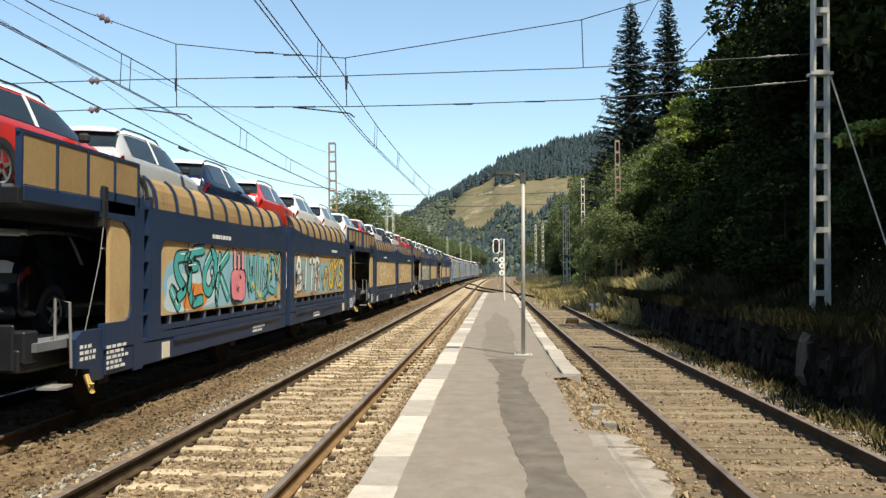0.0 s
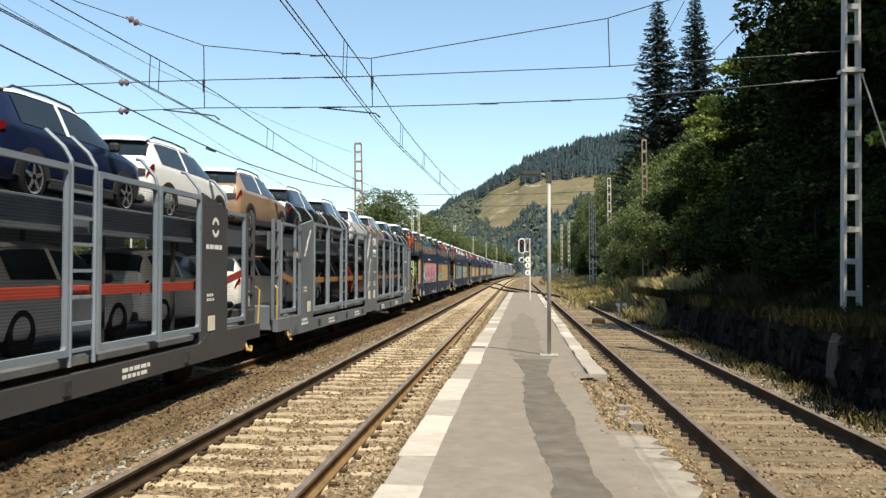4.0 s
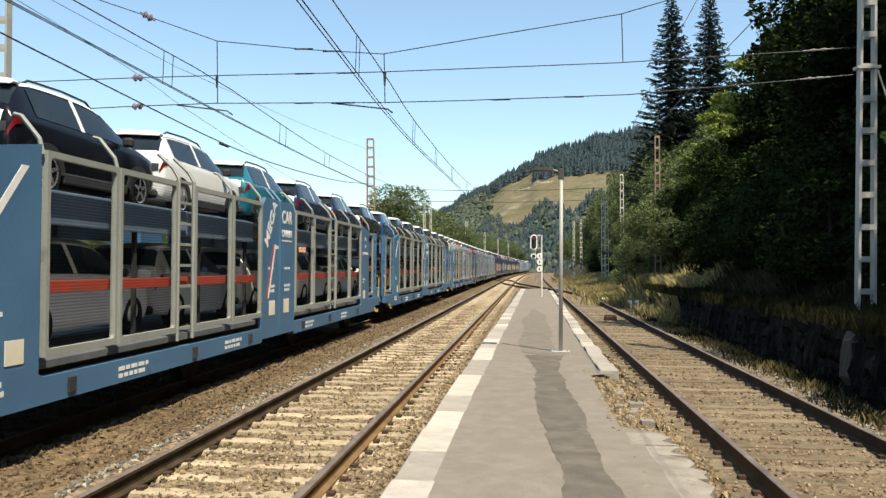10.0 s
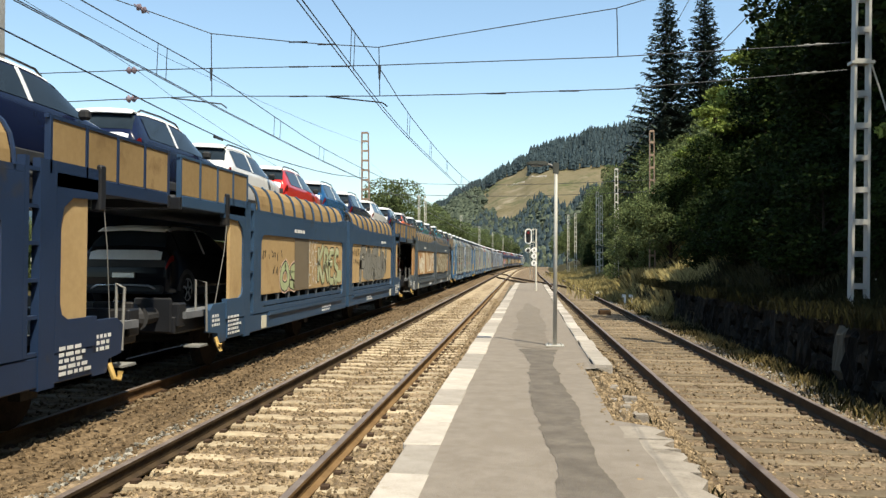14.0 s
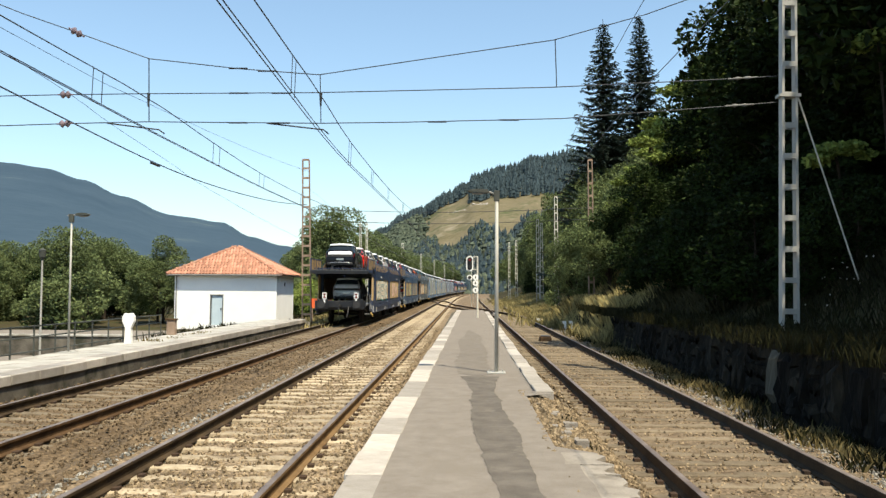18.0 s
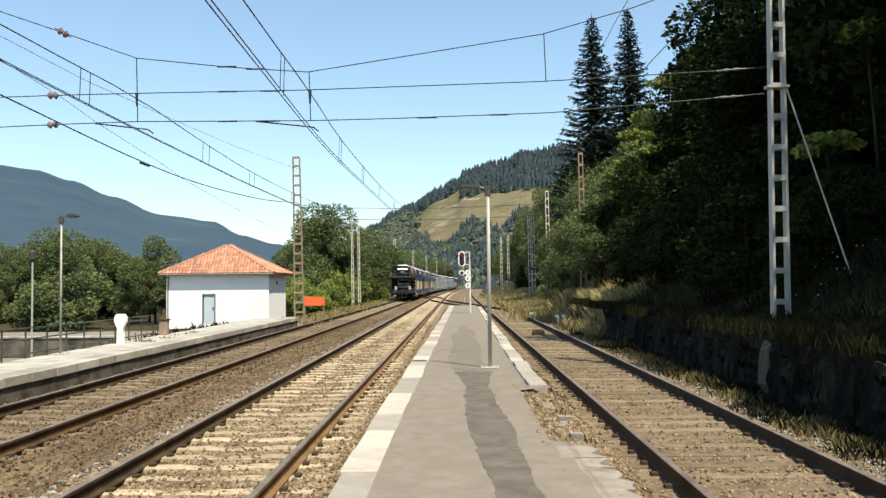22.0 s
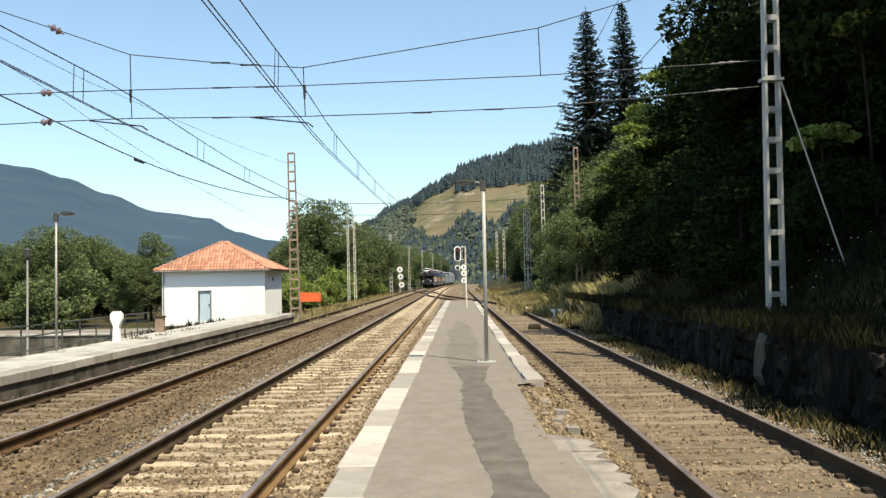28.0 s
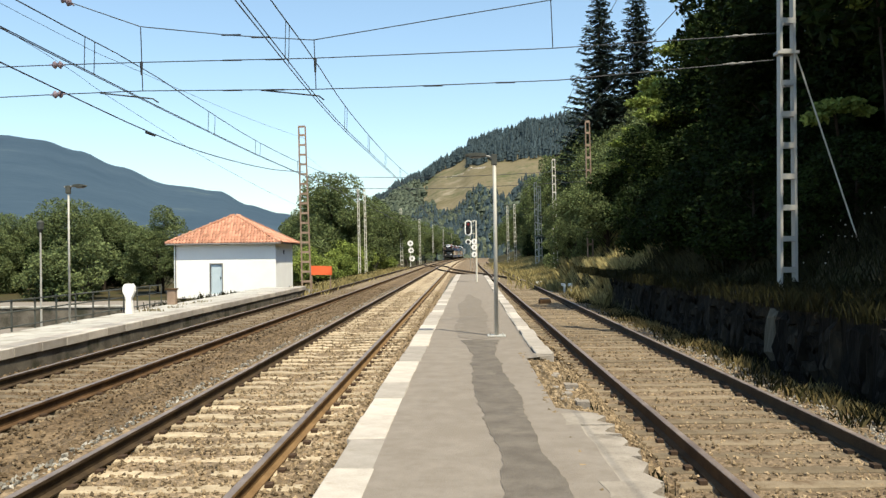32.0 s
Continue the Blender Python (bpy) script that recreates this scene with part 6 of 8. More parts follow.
def rim_mesh():
    bm = BM()
    n = 20
    for r0, r1, x0, x1 in ((0.225, 0.2, 0.012, 0.0), (0.06, 0.05, 0.01, 0.014)):
        a = [bm.verts.new((x0, math.cos(math.tau * k / n) * r0, math.sin(math.tau * k / n) * r0)) for k in range(n)]
        b = [bm.verts.new((x1, math.cos(math.tau * k / n) * r1, math.sin(math.tau * k / n) * r1)) for k in range(n)]
        for k in range(n):
            bm.faces.new((a[k], a[(k + 1) % n], b[(k + 1) % n], b[k]))
    for k in range(5):
        a = math.tau * k / 5 + 0.3
        d, w = Vector((0, math.cos(a), math.sin(a))), Vector((0, -math.sin(a), math.cos(a)))
        vs = [bm.verts.new(Vector((0.01, 0, 0)) + d * r_ + w * s_) for r_, s_ in ((0.04, -0.035), (0.21, -0.022), (0.21, 0.022), (0.04, 0.035))]
        bm.faces.new(vs)
    return link_mesh("rim", bm, M["rim"])


def tyre_mesh():
    bm = BM()
    n = 20
    prof = [(-0.1, 0.2), (-0.1, 0.3), (-0.07, 0.325), (0.07, 0.325), (0.098, 0.305), (0.1, 0.225), (0.03, 0.215), (0.03, 0.0)]
    rings = [[bm.verts.new((x, math.cos(math.tau * k / n) * r_, math.sin(math.tau * k / n) * r_)) for k in range(n)] for x, r_ in prof[:-1]]
    for a, b in zip(rings, rings[1:]):
        for k in range(n):
            bm.faces.new((a[k], a[(k + 1) % n], b[(k + 1) % n], b[k]))
    bm.faces.new(rings[-1])
    bm.faces.new(rings[0][::-1])
    bmesh.ops.recalc_face_normals(bm, faces=bm.faces[:])
    return link_mesh("tyre", bm, M["tyre"])


CAR = {}
CAR["body"] = link_mesh("body", build_body(), M["c_white"], True)
CAR["tyre"], CAR["rim"] = tyre_mesh(), rim_mesh()
CAR["rear_window"] = link_mesh("rear_window", skin(lerp_list(-1.93, -1.68, 4), lerp_list(4.0, 10.0, 10), 0.012), M["glass_dark"], True)
CAR["windscreen"] = link_mesh("windscreen", skin(lerp_list(0.46, 1.08, 5), lerp_list(4.1, 9.9, 10), 0.012), M["glass_dark"], True)
for s in (0, 1):
    CAR["rear_side_window", s] = link_mesh("rear_side_window", skin(lerp_list(-1.5, -0.44, 6), lerp_list(3.12, 3.92, 3), 0.01, mirror=bool(s)), M["glass_dark"], True)
    CAR["front_side_window", s] = link_mesh("front_side_window", skin(lerp_list(-0.34, 0.9, 7), lerp_list(3.12, 3.92, 3), 0.01, mirror=bool(s)), M["glass_dark"], True)
    CAR["door_film", s] = link_mesh("door_film", skin(lerp_list(-0.44, -0.34, 1), lerp_list(3.1, 4.0, 3), 0.014, mirror=bool(s)), M["film"])
    CAR["tail_light", s] = link_mesh("tail_light", skin(lerp_list(-2.04, -1.86, 4), lerp_list(2.6, 3.0, 3), 0.02, mirror=bool(s)), M["lamp_red"])
    bm = BM()
    box(bm, 0.88, 1.04, 0.66, 0.8, 0.96, 1.11, 0.035)
    for v in bm.verts:
        v.co.x *= -1 if s else 1
    CAR["mirror", s] = link_mesh("mirror", bm, M["cladding"])
    bm = BM()
    tube(bm, [((-1 if s else 1) * w, y, z) for w, y, z in ((0.55, -1.42, 1.5), (0.565, -1.3, 1.575), (0.555, -0.5, 1.6), (0.55, 0.15, 1.575), (0.55, 0.3, 1.5))], 0.018, 6)
    CAR["roof_rail", s] = link_mesh("roof_rail", bm, M["cladding"], True)
CAR["roof_film"] = link_mesh("roof_film", skin(lerp_list(-1.6, 0.4, 9), lerp_list(4.05, 9.95, 10), 0.012), M["film"], True)
bm = skin(lerp_list(-1.74, -1.56, 3), lerp_list(4.2, 9.8, 10), 0.03)
bmesh.ops.solidify(bm, geom=bm.faces[:], thickness=0.018)
for v in bm.verts:
    if v.co.y < -1.62:
        v.co.y -= 0.07
        v.co.z = max(v.co.z, 1.4 + 0.25 * (v.co.z - 1.4)) + 0.03
CAR["spoiler"] = link_mesh("spoiler", bm, M["film"], True)


def tail_panel(name, heights, wide, mat):
    """A strip of the tail that follows its curve across."""
    bm = BM()
    rows = [[bm.verts.new((x * wide, y + 0.07 * abs(x * wide) ** 3, z)) for x in (-1, -0.8, -0.4, 0, 0.4, 0.8, 1)] for y, z in heights]
    for a, b in zip(rows, rows[1:]):
        for k in range(6):
            bm.faces.new((a[k], a[k + 1], b[k + 1], b[k]))
    return link_mesh(name, bm, mat, True)


CAR["tailgate_film"] = tail_panel("tailgate_film", ((-2.066, 0.9), (-2.05, 0.96), (-2.03, 1.01), (-1.985, 1.08)), 0.7, M["film"])
CAR["light_strip"] = tail_panel("light_strip", ((-2.084, 0.76), (-2.086, 0.81), (-2.074, 0.89)), 0.78, M["cladding"])
bm = BM()
box(bm, -0.76, 0.76, -2.1, -1.95, 0.27, 0.44, 0.05)
CAR["bumper"] = link_mesh("bumper", bm, M["cladding"])
bm = BM()
tube(bm, [(-0.62, -2.08, 0.36), (-0.5, -2.12, 0.42), (-0.2, -2.125, 0.43), (0.2, -2.125, 0.43), (0.5, -2.12, 0.42), (0.62, -2.08, 0.36)], 0.022, 6)
CAR["skid_trim"] = link_mesh("skid_trim", bm, M["rim"], True)
bm = BM()
box(bm, -0.22, 0.22, -2.1, -2.06, 0.56, 0.66, 0.008)
CAR["plate_recess"] = link_mesh("plate_recess", bm, M["rim"])
AXLES = (-1.3, 1.26)
for s in (-1, 1):
    bm = BM()
    for y in AXLES:
        n = 16
        ring = [(math.cos(math.pi * k / n - 0.0) * 0.4, math.sin(math.pi * k / n) * 0.4 + 0.32) for k in range(n + 1)]
        inn = [(math.cos(math.pi * k / n) * 0.3, math.sin(math.pi * k / n) * 0.3 + 0.3) for k in range(n + 1)]
        a = [bm.verts.new((s * 0.889, y + u, w)) for u, w in ring]
        b = [bm.verts.new((s * 0.887, y + u, w)) for u, w in inn]
        c = [bm.verts.new((s * 0.82, y + u, w)) for u, w in ring]
        for k in range(n):
            bm.faces.new((a[k], a[k + 1], b[k + 1], b[k]))
            bm.faces.new((a[k], c[k], c[k + 1], a[k + 1]))
    box(bm, s * 0.83, s * 0.885, -0.92, 0.88, 0.2, 0.36, 0.02)
    CAR["cladding", 0 if s > 0 else 1] = link_mesh("cladding", bm, M["cladding"])
for k, me in CAR.items():
    me.transform(Matrix.Diagonal((CAR_SIZE, CAR_SIZE if k in ("tyre", "rim") else CAR_LONG, CAR_SIZE, 1)))

COLOURS = {"white": "white", "red": "bright red", "navy": "dark navy blue", "black": "black", "teal": "teal", "grey": "dark grey", "silver": "silver", "orange": "orange-red", "bronze": "bronze brown", "blue": "deep blue"}
PROTO = {}


def car(colour, full=True):
    """A new small car in transport film."""
    if (colour, full) in PROTO:
        return copy_thing(PROTO[colour, full], Matrix())
    t = thing("car", "new " + COLOURS[colour] + " small SUV with white roof film", "car", "cars on the train")
    b = CAR["body"].copy()
    b.materials[0] = M["c_" + colour]
    part("body", b, None, t, COLOURS[colour] + " painted body")
    for k in ("rear_window", "roof_film", "tailgate_film", "bumper") + (("windscreen", "spoiler", "light_strip", "skid_trim", "plate_recess") if full else ()):
        part(k, CAR[k], None, t)
    for s in (0, 1) if full else (0,):
        for k in ("rear_side_window", "front_side_window", "tail_light", "mirror") + (("cladding", "roof_rail") if full else ()) + (("door_film",) if s == 0 else ()):
            part(k, CAR[k, s], None, t)
        for y in AXLES:
            w = part("wheel", CAR["tyre"], None, t, "black tyre on a spoked alloy rim")
            w.matrix_basis = pose((-0.79 if s else 0.79) * CAR_SIZE, y * CAR_LONG, 0.325 * CAR_SIZE, 0, 0, 180 if s else 0)
            if full:
                rm = part("rim", CAR["rim"], None, w)
                rm.matrix_basis = pose(0.1 * CAR_SIZE, 0, 0)
    PROTO[colour, full] = t
    return t


# ---------------------------------------------------------------- wagons
PITCH = 23.85
HALF = 1.5
SIDE = Matrix(((0, 0, 1, 0), (1, 0, 0, 0), (0, 1, 0, 0), (0, 0, 0, 1)))


def on_side(me, y, z, x, sy=1.0, sz=1.0, lean=0.0):
    """Lay a flat drawing (x right, y up) on the wagon's right side, its lower near corner at y, z."""
    m = me.copy()
    m.transform(Matrix.Translation((x, y, z)) @ SIDE @ Matrix.Rotation(radians(lean), 4, "Z") @ Matrix.Diagonal((sy, sz, 1, 1)))
    return m


def fitted(me, w, h):
    xs = [v.co.x for v in me.vertices]
    ys_ = [v.co.y for v in me.vertices]
    me.transform(Matrix.Diagonal((w / (max(xs) - min(xs)), h / (max(ys_) - min(ys_)), 1, 1)) @ Matrix.Translation((-min(xs), -min(ys_), 0)))
    return me


INK = {}


def ink(rgb):
    k = tuple(round(c, 2) for c in rgb)
    if k not in INK:
        INK[k] = material("spray_paint", [tuple(min(0.85, c * 1.05) for c in k), tuple(min(0.85, c * 1.25) for c in k)], scale=2, rough=0.6, fine=14)
    return INK[k]


def blob(seed, w, h, bumps=0.25, n=26):
    """A flat rounded splash of paint."""
    r = random.Random(seed)
    ph = [(r.uniform(0, 6.28), r.uniform(-bumps, bumps) / (k + 1)) for k in range(5)]
    bm = BM()
    vs = []
    for i in range(n):
        a = math.tau * i / n
        m = 1 + sum(c * math.sin((k + 2) * a + p) for k, (p, c) in enumerate(ph))
        sq = (abs(math.cos(a)) ** 4 + abs(math.sin(a)) ** 4) ** -0.25
        vs.append(bm.verts.new((w / 2 * (1 + m * sq * math.cos(a) * 0.95), h / 2 * (1 + m * sq * math.sin(a) * 0.95), 0.0)))
    bm.faces.new(vs)
    return link_mesh("blob", bm, M["white"])


GLYPH = {  # strokes on a grid of ten by ten
    "F": "000969 0545", "A": "003960 1454", "B": "0009495544446250000535", "C": "68391703304162", "D": "00093965623000", "E": "69090060 0545", "I": "3039", "K": "0009 0569 2460", "L": "090060", "M": "0009356960", "N": "00096069",
    "O": "39070230626739", "P": "00096965440504", "R": "000949674504 3560", "T": "0969 3930", "S": "68390715546230 3001", "U": "0902306269", "W": "0910366069", "Y": "0934 6934 3430", "Z": "09690060"}


def ribbon(bm, pts, w, smooth=0):
    """A flat painted stroke of width w with rounded ends."""
    for _ in range(smooth):
        new_pts = [pts[0]]
        for a, b in zip(pts, pts[1:]):
            new_pts += [a.lerp(b, 0.25), a.lerp(b, 0.75)]
        pts = new_pts + [pts[-1]]
    left, right = [], []
    for i, p in enumerate(pts):
        d = pts[min(i + 1, len(pts) - 1)] - pts[max(i - 1, 0)]
        d = d.normalized() if d.length > 1e-6 else Vector((1, 0))
        k = 0.75 if i in (0, len(pts) - 1) else 1.0
        o = d * (w * 0.35 if i == len(pts) - 1 else -w * 0.35 if i == 0 else 0)
        left.append(bm.verts.new((p.x + o.x - d.y * w / 2 * k, p.y + o.y + d.x * w / 2 * k, 0)))
        right.append(bm.verts.new((p.x + o.x + d.y * w / 2 * k, p.y + o.y - d.x * w / 2 * k, 0)))
    for i in range(len(pts) - 1):
        bm.faces.new((right[i], right[i + 1], left[i + 1], left[i]))


def glyph_paths(ch, x, y, w, h, lean, r, shake):
    out = []
    for s_ in GLYPH[ch].split():
        pts = []
        for i in range(0, len(s_) - 1, 2):
            u, v = int(s_[i]) / 6, int(s_[i + 1]) / 9
            pts.append(Vector((x + u * w + lean * v * h + r.uniform(-shake, shake) * w, y + v * h + r.uniform(-shake, shake) * h)))
        if len(pts) > 1:
            out.append(pts)
    return out


def spray(parent, y0, y1, z0, z1, x, style, seed):
    """Sprayed drawings on a tan panel between y0 and y1, layer over layer."""
    r = random.Random(seed)
    W, Hh = y1 - y0, z1 - z0
    n_layer = [0]

    def lay(name, me, colour, y=None, z=None, lean=0.0):
        n_layer[0] += 1
        m = on_side(me, y0 if y is None else y, z0 if z is None else z, x + 0.0012 * n_layer[0], lean=lean)
        m.materials.clear()
        m.materials.append(ink(colour))
        return tagged(part(name, m, None, parent, "sprayed graffiti"), kind="stuff")

    def strokes(name, paths, w, colour, smooth=1):
        bm = BM()
        for p in paths:
            ribbon(bm, p, w, smooth)
        lay(name, link_mesh(name, bm, M["white"]), colour)

    def word(text, u0, u1, v0, v1, fat, fill, edge, outer=None, rim=0.05, lean=0.1, smooth=1, shake=0.05, shine=None):
        """Fat letters: each stroke drawn wide, then narrower in the next colour."""
        n = len(text)
        step = (u1 - u0) * W / n
        paths = []
        for k, ch in enumerate(text):
            dv = r.uniform(-0.03, 0.03) * Hh
            paths += glyph_paths(ch, (u0 * W) + step * (k + 0.08), v0 * Hh + fat * 0.5 + dv, step * 0.74, (v1 - v0) * Hh - fat, lean, r, shake)
        if outer:
            strokes("graffiti_outline", paths, fat + 4 * rim, outer, smooth)
        if edge:
            strokes("graffiti_outline", paths, fat + 2 * rim, edge, smooth)
        if fill:
            strokes("graffiti_lettering", paths, fat, fill, smooth)
        if shine:
            strokes("graffiti_shine", [[p + Vector((-fat * 0.25, fat * 0.2)) for p in q_[:2]] for q_ in paths], fat * 0.16, shine, smooth)
        return paths

    def squiggles(n, u0, u1, v0, v1, w, colour, span=0.3, smooth=2):
        paths = []
        for _ in range(n):
            p = Vector((r.uniform(u0, u1) * W, r.uniform(v0, v1) * Hh))
            pts = [p]
            for _k in range(4):
                p = p + Vector((r.uniform(-0.6, 0.8), r.uniform(-1, 1))) * span
                pts.append(Vector((max(0.03, min(W - 0.03, p.x)), max(0.03, min(Hh - 0.03, p.y)))))
            paths.append(pts)
        strokes("graffiti_line", paths, w, colour, smooth)

    def patch(u0, u1, v0, v1, colour, bumps=0.12, s_=0):
        lay("graffiti_patch", blob(seed + 7 * s_ + int(u0 * 100), (u1 - u0) * W, (v1 - v0) * Hh, bumps, 40), colour, y0 + u0 * W, z0 + v0 * Hh)

    def tags(n, u0, u1, v, colour, w=0.022, size=0.16):
        paths = []
        for k in range(n):
            c = Vector(((u0 + (u1 - u0) * k / n) * W, v * Hh))
            paths.append([c + Vector((r.uniform(-0.5, 0.6), r.uniform(-0.8, 0.8))) * size for _ in range(4)])
        strokes("graffiti_tag", paths, w, colour, 2)

    if style == "sill":
        tags(9, 0.1, 0.55, 0.5, (0.12, 0.4, 0.46), 0.03, 0.12)
        tags(8, 0.1, 0.5, 0.75, (0.6, 0.6, 0.58), 0.022, 0.07)
        patch(0.7, 0.95, 0.1, 0.95, (0.55, 0.2, 0.26), 0.2)
        tags(5, 0.72, 0.93, 0.5, (0.05, 0.03, 0.03), 0.03, 0.09)
        return
    if style == "corner":
        tags(5, 0.1, 0.8, 0.7, (0.6, 0.2, 0.03), 0.045, 0.22)
        tags(5, 0.1, 0.8, 0.35, (0.6, 0.2, 0.03), 0.045, 0.2)
        return
    BLACK, CREAM, GREY = (0.02, 0.02, 0.02), (0.62, 0.58, 0.46), (0.2, 0.2, 0.18)
    if style == "bsrc":
        patch(0.0, 0.42, 0.02, 0.62, (0.05, 0.22, 0.42), 0.2)
        patch(0.3, 0.98, 0.05, 0.8, (0.05, 0.22, 0.42), 0.2, 1)
        tags(5, 0.05, 0.22, 0.84, BLACK, 0.03, 0.14)
        for k in range(5):
            c = (r.uniform(0.01, 0.12), r.uniform(0.05, 0.6))
            patch(c[0], c[0] + 0.07, c[1], c[1] + 0.26, (0.45, 0.6, 0.7), 0.1, 10 + k)
        PINK = (0.74, 0.27, 0.32)
        ps = word("BSRK", 0.12, 0.97, 0.02, 1.0, 0.26, None, None, None, 0, 0.1, 2, 0.05)
        for k, col in ((0.44, (0.03, 0.1, 0.2)), (0.39, (0.8, 0.78, 0.78)), (0.34, BLACK), (0.26, PINK)):
            strokes("graffiti_lettering", ps, k, col, 2)
        strokes("graffiti_shine", [[p + Vector((-0.06, 0.05)) for p in q_[:2]] for q_ in ps], 0.03, (0.8, 0.6, 0.62), 1)
        squiggles(5, 0.2, 0.9, 0.2, 0.5, 0.02, (0.55, 0.12, 0.18), 0.12)
    elif style == "mug":
        patch(0.0, 1.0, 0.0, 0.9, (0.22, 0.42, 0.52), 0.05)
        patch(0.02, 0.4, 0.02, 0.6, (0.42, 0.55, 0.6), 0.25, 1)
        patch(0.12, 0.3, 0.03, 0.42, (0.6, 0.22, 0.05), 0.3, 2)
        word("SEOK", 0.06, 0.46, 0.1, 0.95, 0.16, (0.05, 0.36, 0.36), BLACK, None, 0.035, 0.1, 2, 0.14, (0.6, 0.66, 0.66))
        word("WILEY", 0.62, 0.99, 0.12, 0.9, 0.13, (0.1, 0.38, 0.42), BLACK, None, 0.035, 0.1, 1, 0.14, (0.5, 0.62, 0.3))
        squiggles(12, 0.04, 0.44, 0.1, 0.8, 0.03, BLACK, 0.26)
        squiggles(6, 0.64, 0.97, 0.1, 0.8, 0.06, (0.6, 0.5, 0.1), 0.2)
        squiggles(12, 0.62, 0.98, 0.1, 0.8, 0.03, BLACK, 0.24)
        patch(0.465, 0.615, 0.04, 0.66, BLACK, 0.06, 3)
        patch(0.475, 0.605, 0.07, 0.63, (0.66, 0.22, 0.27), 0.06, 4)
        for k in range(3):
            patch(0.49 + 0.035 * k, 0.52 + 0.035 * k, 0.6, 0.98 - 0.06 * (k % 2), BLACK, 0.08, 5)
            patch(0.495 + 0.035 * k, 0.515 + 0.035 * k, 0.6, 0.95 - 0.06 * (k % 2), (0.66, 0.3, 0.33), 0.08, 6)
        squiggles(3, 0.49, 0.58, 0.2, 0.5, 0.025, BLACK, 0.12)
    elif style == "duo":
        patch(0.0, 1.0, 0.02, 0.85, (0.22, 0.36, 0.4), 0.08)
        word("BITR", 0.03, 0.46, 0.08, 0.92, 0.17, (0.66, 0.66, 0.62), BLACK, None, 0.045, 0.06, 1, 0.08)
        word("AOKS", 0.52, 0.98, 0.08, 0.92, 0.17, (0.62, 0.42, 0.06), BLACK, None, 0.045, 0.06, 1, 0.1, (0.65, 0.62, 0.5))
        squiggles(8, 0.05, 0.45, 0.1, 0.5, 0.05, (0.55, 0.2, 0.2), 0.2)
        squiggles(14, 0.05, 0.95, 0.1, 0.8, 0.03, BLACK, 0.22)
    elif style == "wild":
        patch(-0.02, 0.98, -0.02, 0.98, (0.24, 0.2, 0.13), 0.1)
        patch(0.2, 0.36, 0.7, 1.0, (0.32, 0.15, 0.05), 0.3, 1)
        patch(0.0, 0.13, 0.02, 0.3, (0.5, 0.48, 0.38), 0.3, 2)
        ps = word("WKANR", 0.14, 0.98, 0.0, 1.0, 0.1, None, None, None, 0, 0.16, 0, 0.26)
        strokes("graffiti_line", ps, 0.3, (0.14, 0.1, 0.06), 1)
        strokes("graffiti_line", ps, 0.275, CREAM, 1)
        strokes("graffiti_lettering", ps, 0.165, (0.25, 0.21, 0.14), 1)
        squiggles(9, 0.05, 0.95, 0.1, 0.8, 0.025, CREAM, 0.3, 2)
        squiggles(9, 0.02, 0.98, 0.1, 0.5, 0.016, (0.12, 0.09, 0.06), 0.18, 1)
        squiggles(5, 0.0, 0.12, 0.03, 0.25, 0.018, (0.2, 0.18, 0.14), 0.14, 2)
    elif style == "loys":
        patch(0.12, 0.42, 0.02, 0.72, (0.6, 0.5, 0.36), 0.3)
        patch(0.26, 0.4, 0.4, 0.95, (0.62, 0.52, 0.38), 0.25, 1)
        patch(0.48, 0.68, 0.04, 0.95, (0.55, 0.43, 0.28), 0.2, 2)
        word("WM", 0.08, 0.4, 0.05, 0.8, 0.17, (0.74, 0.66, 0.54), (0.3, 0.17, 0.08), None, 0.02, 0, 2, 0.1)
        word("LOYS", 0.66, 0.99, 0.05, 0.95, 0.19, (0.74, 0.67, 0.56), (0.4, 0.22, 0.1), None, 0.02, 0.03, 0, 0.04)
        squiggles(8, 0.5, 0.66, 0.15, 0.8, 0.018, (0.25, 0.15, 0.08), 0.3)
        tags(3, 0.02, 0.1, 0.35, (0.08, 0.05, 0.03), 0.03, 0.2)
        tags(4, 0.14, 0.26, 0.9, (0.66, 0.6, 0.5), 0.025, 0.1)
    elif style == "posun":
        word("POSUN", 0.17, 0.86, 0.0, 1.0, 0.3, GREY, BLACK, CREAM, 0.028, 0.04, 2, 0.04)
        patch(0.2, 0.84, 0.0, 0.75, GREY, 0.1, 1)
        ps = word("POSUN", 0.17, 0.86, 0.0, 1.0, 0.26, None, BLACK, None, 0.02, 0.04, 2, 0.05)
        strokes("graffiti_lettering", ps, 0.25, GREY, 2)
        squiggles(6, 0.72, 0.84, 0.3, 0.6, 0.06, BLACK, 0.14, 0)
        tags(6, 0.02, 0.17, 0.78, BLACK, 0.028, 0.14)
        tags(4, 0.04, 0.15, 0.55, BLACK, 0.028, 0.14)
    elif style == "crew":
        tags(7, 0.02, 0.22, 0.66, BLACK, 0.03, 0.16)
        tags(3, 0.12, 0.2, 0.4, BLACK, 0.03, 0.14)
        word("OS", 0.18, 0.38, 0.02, 0.55, 0.16, (0.36, 0.42, 0.24), BLACK, (0.62, 0.45, 0.36), 0.03, 0.1, 2, 0.05)
        bm = BM()
        bm.faces.new([bm.verts.new(p) for p in ((0.33 * W, 0, 0), (0.5 * W, 0, 0), (0.5 * W, Hh, 0), (0.33 * W, Hh, 0))])
        lay("overpainted_patch", link_mesh("overpainted_patch", bm, M["white"]), (0.16, 0.13, 0.085))
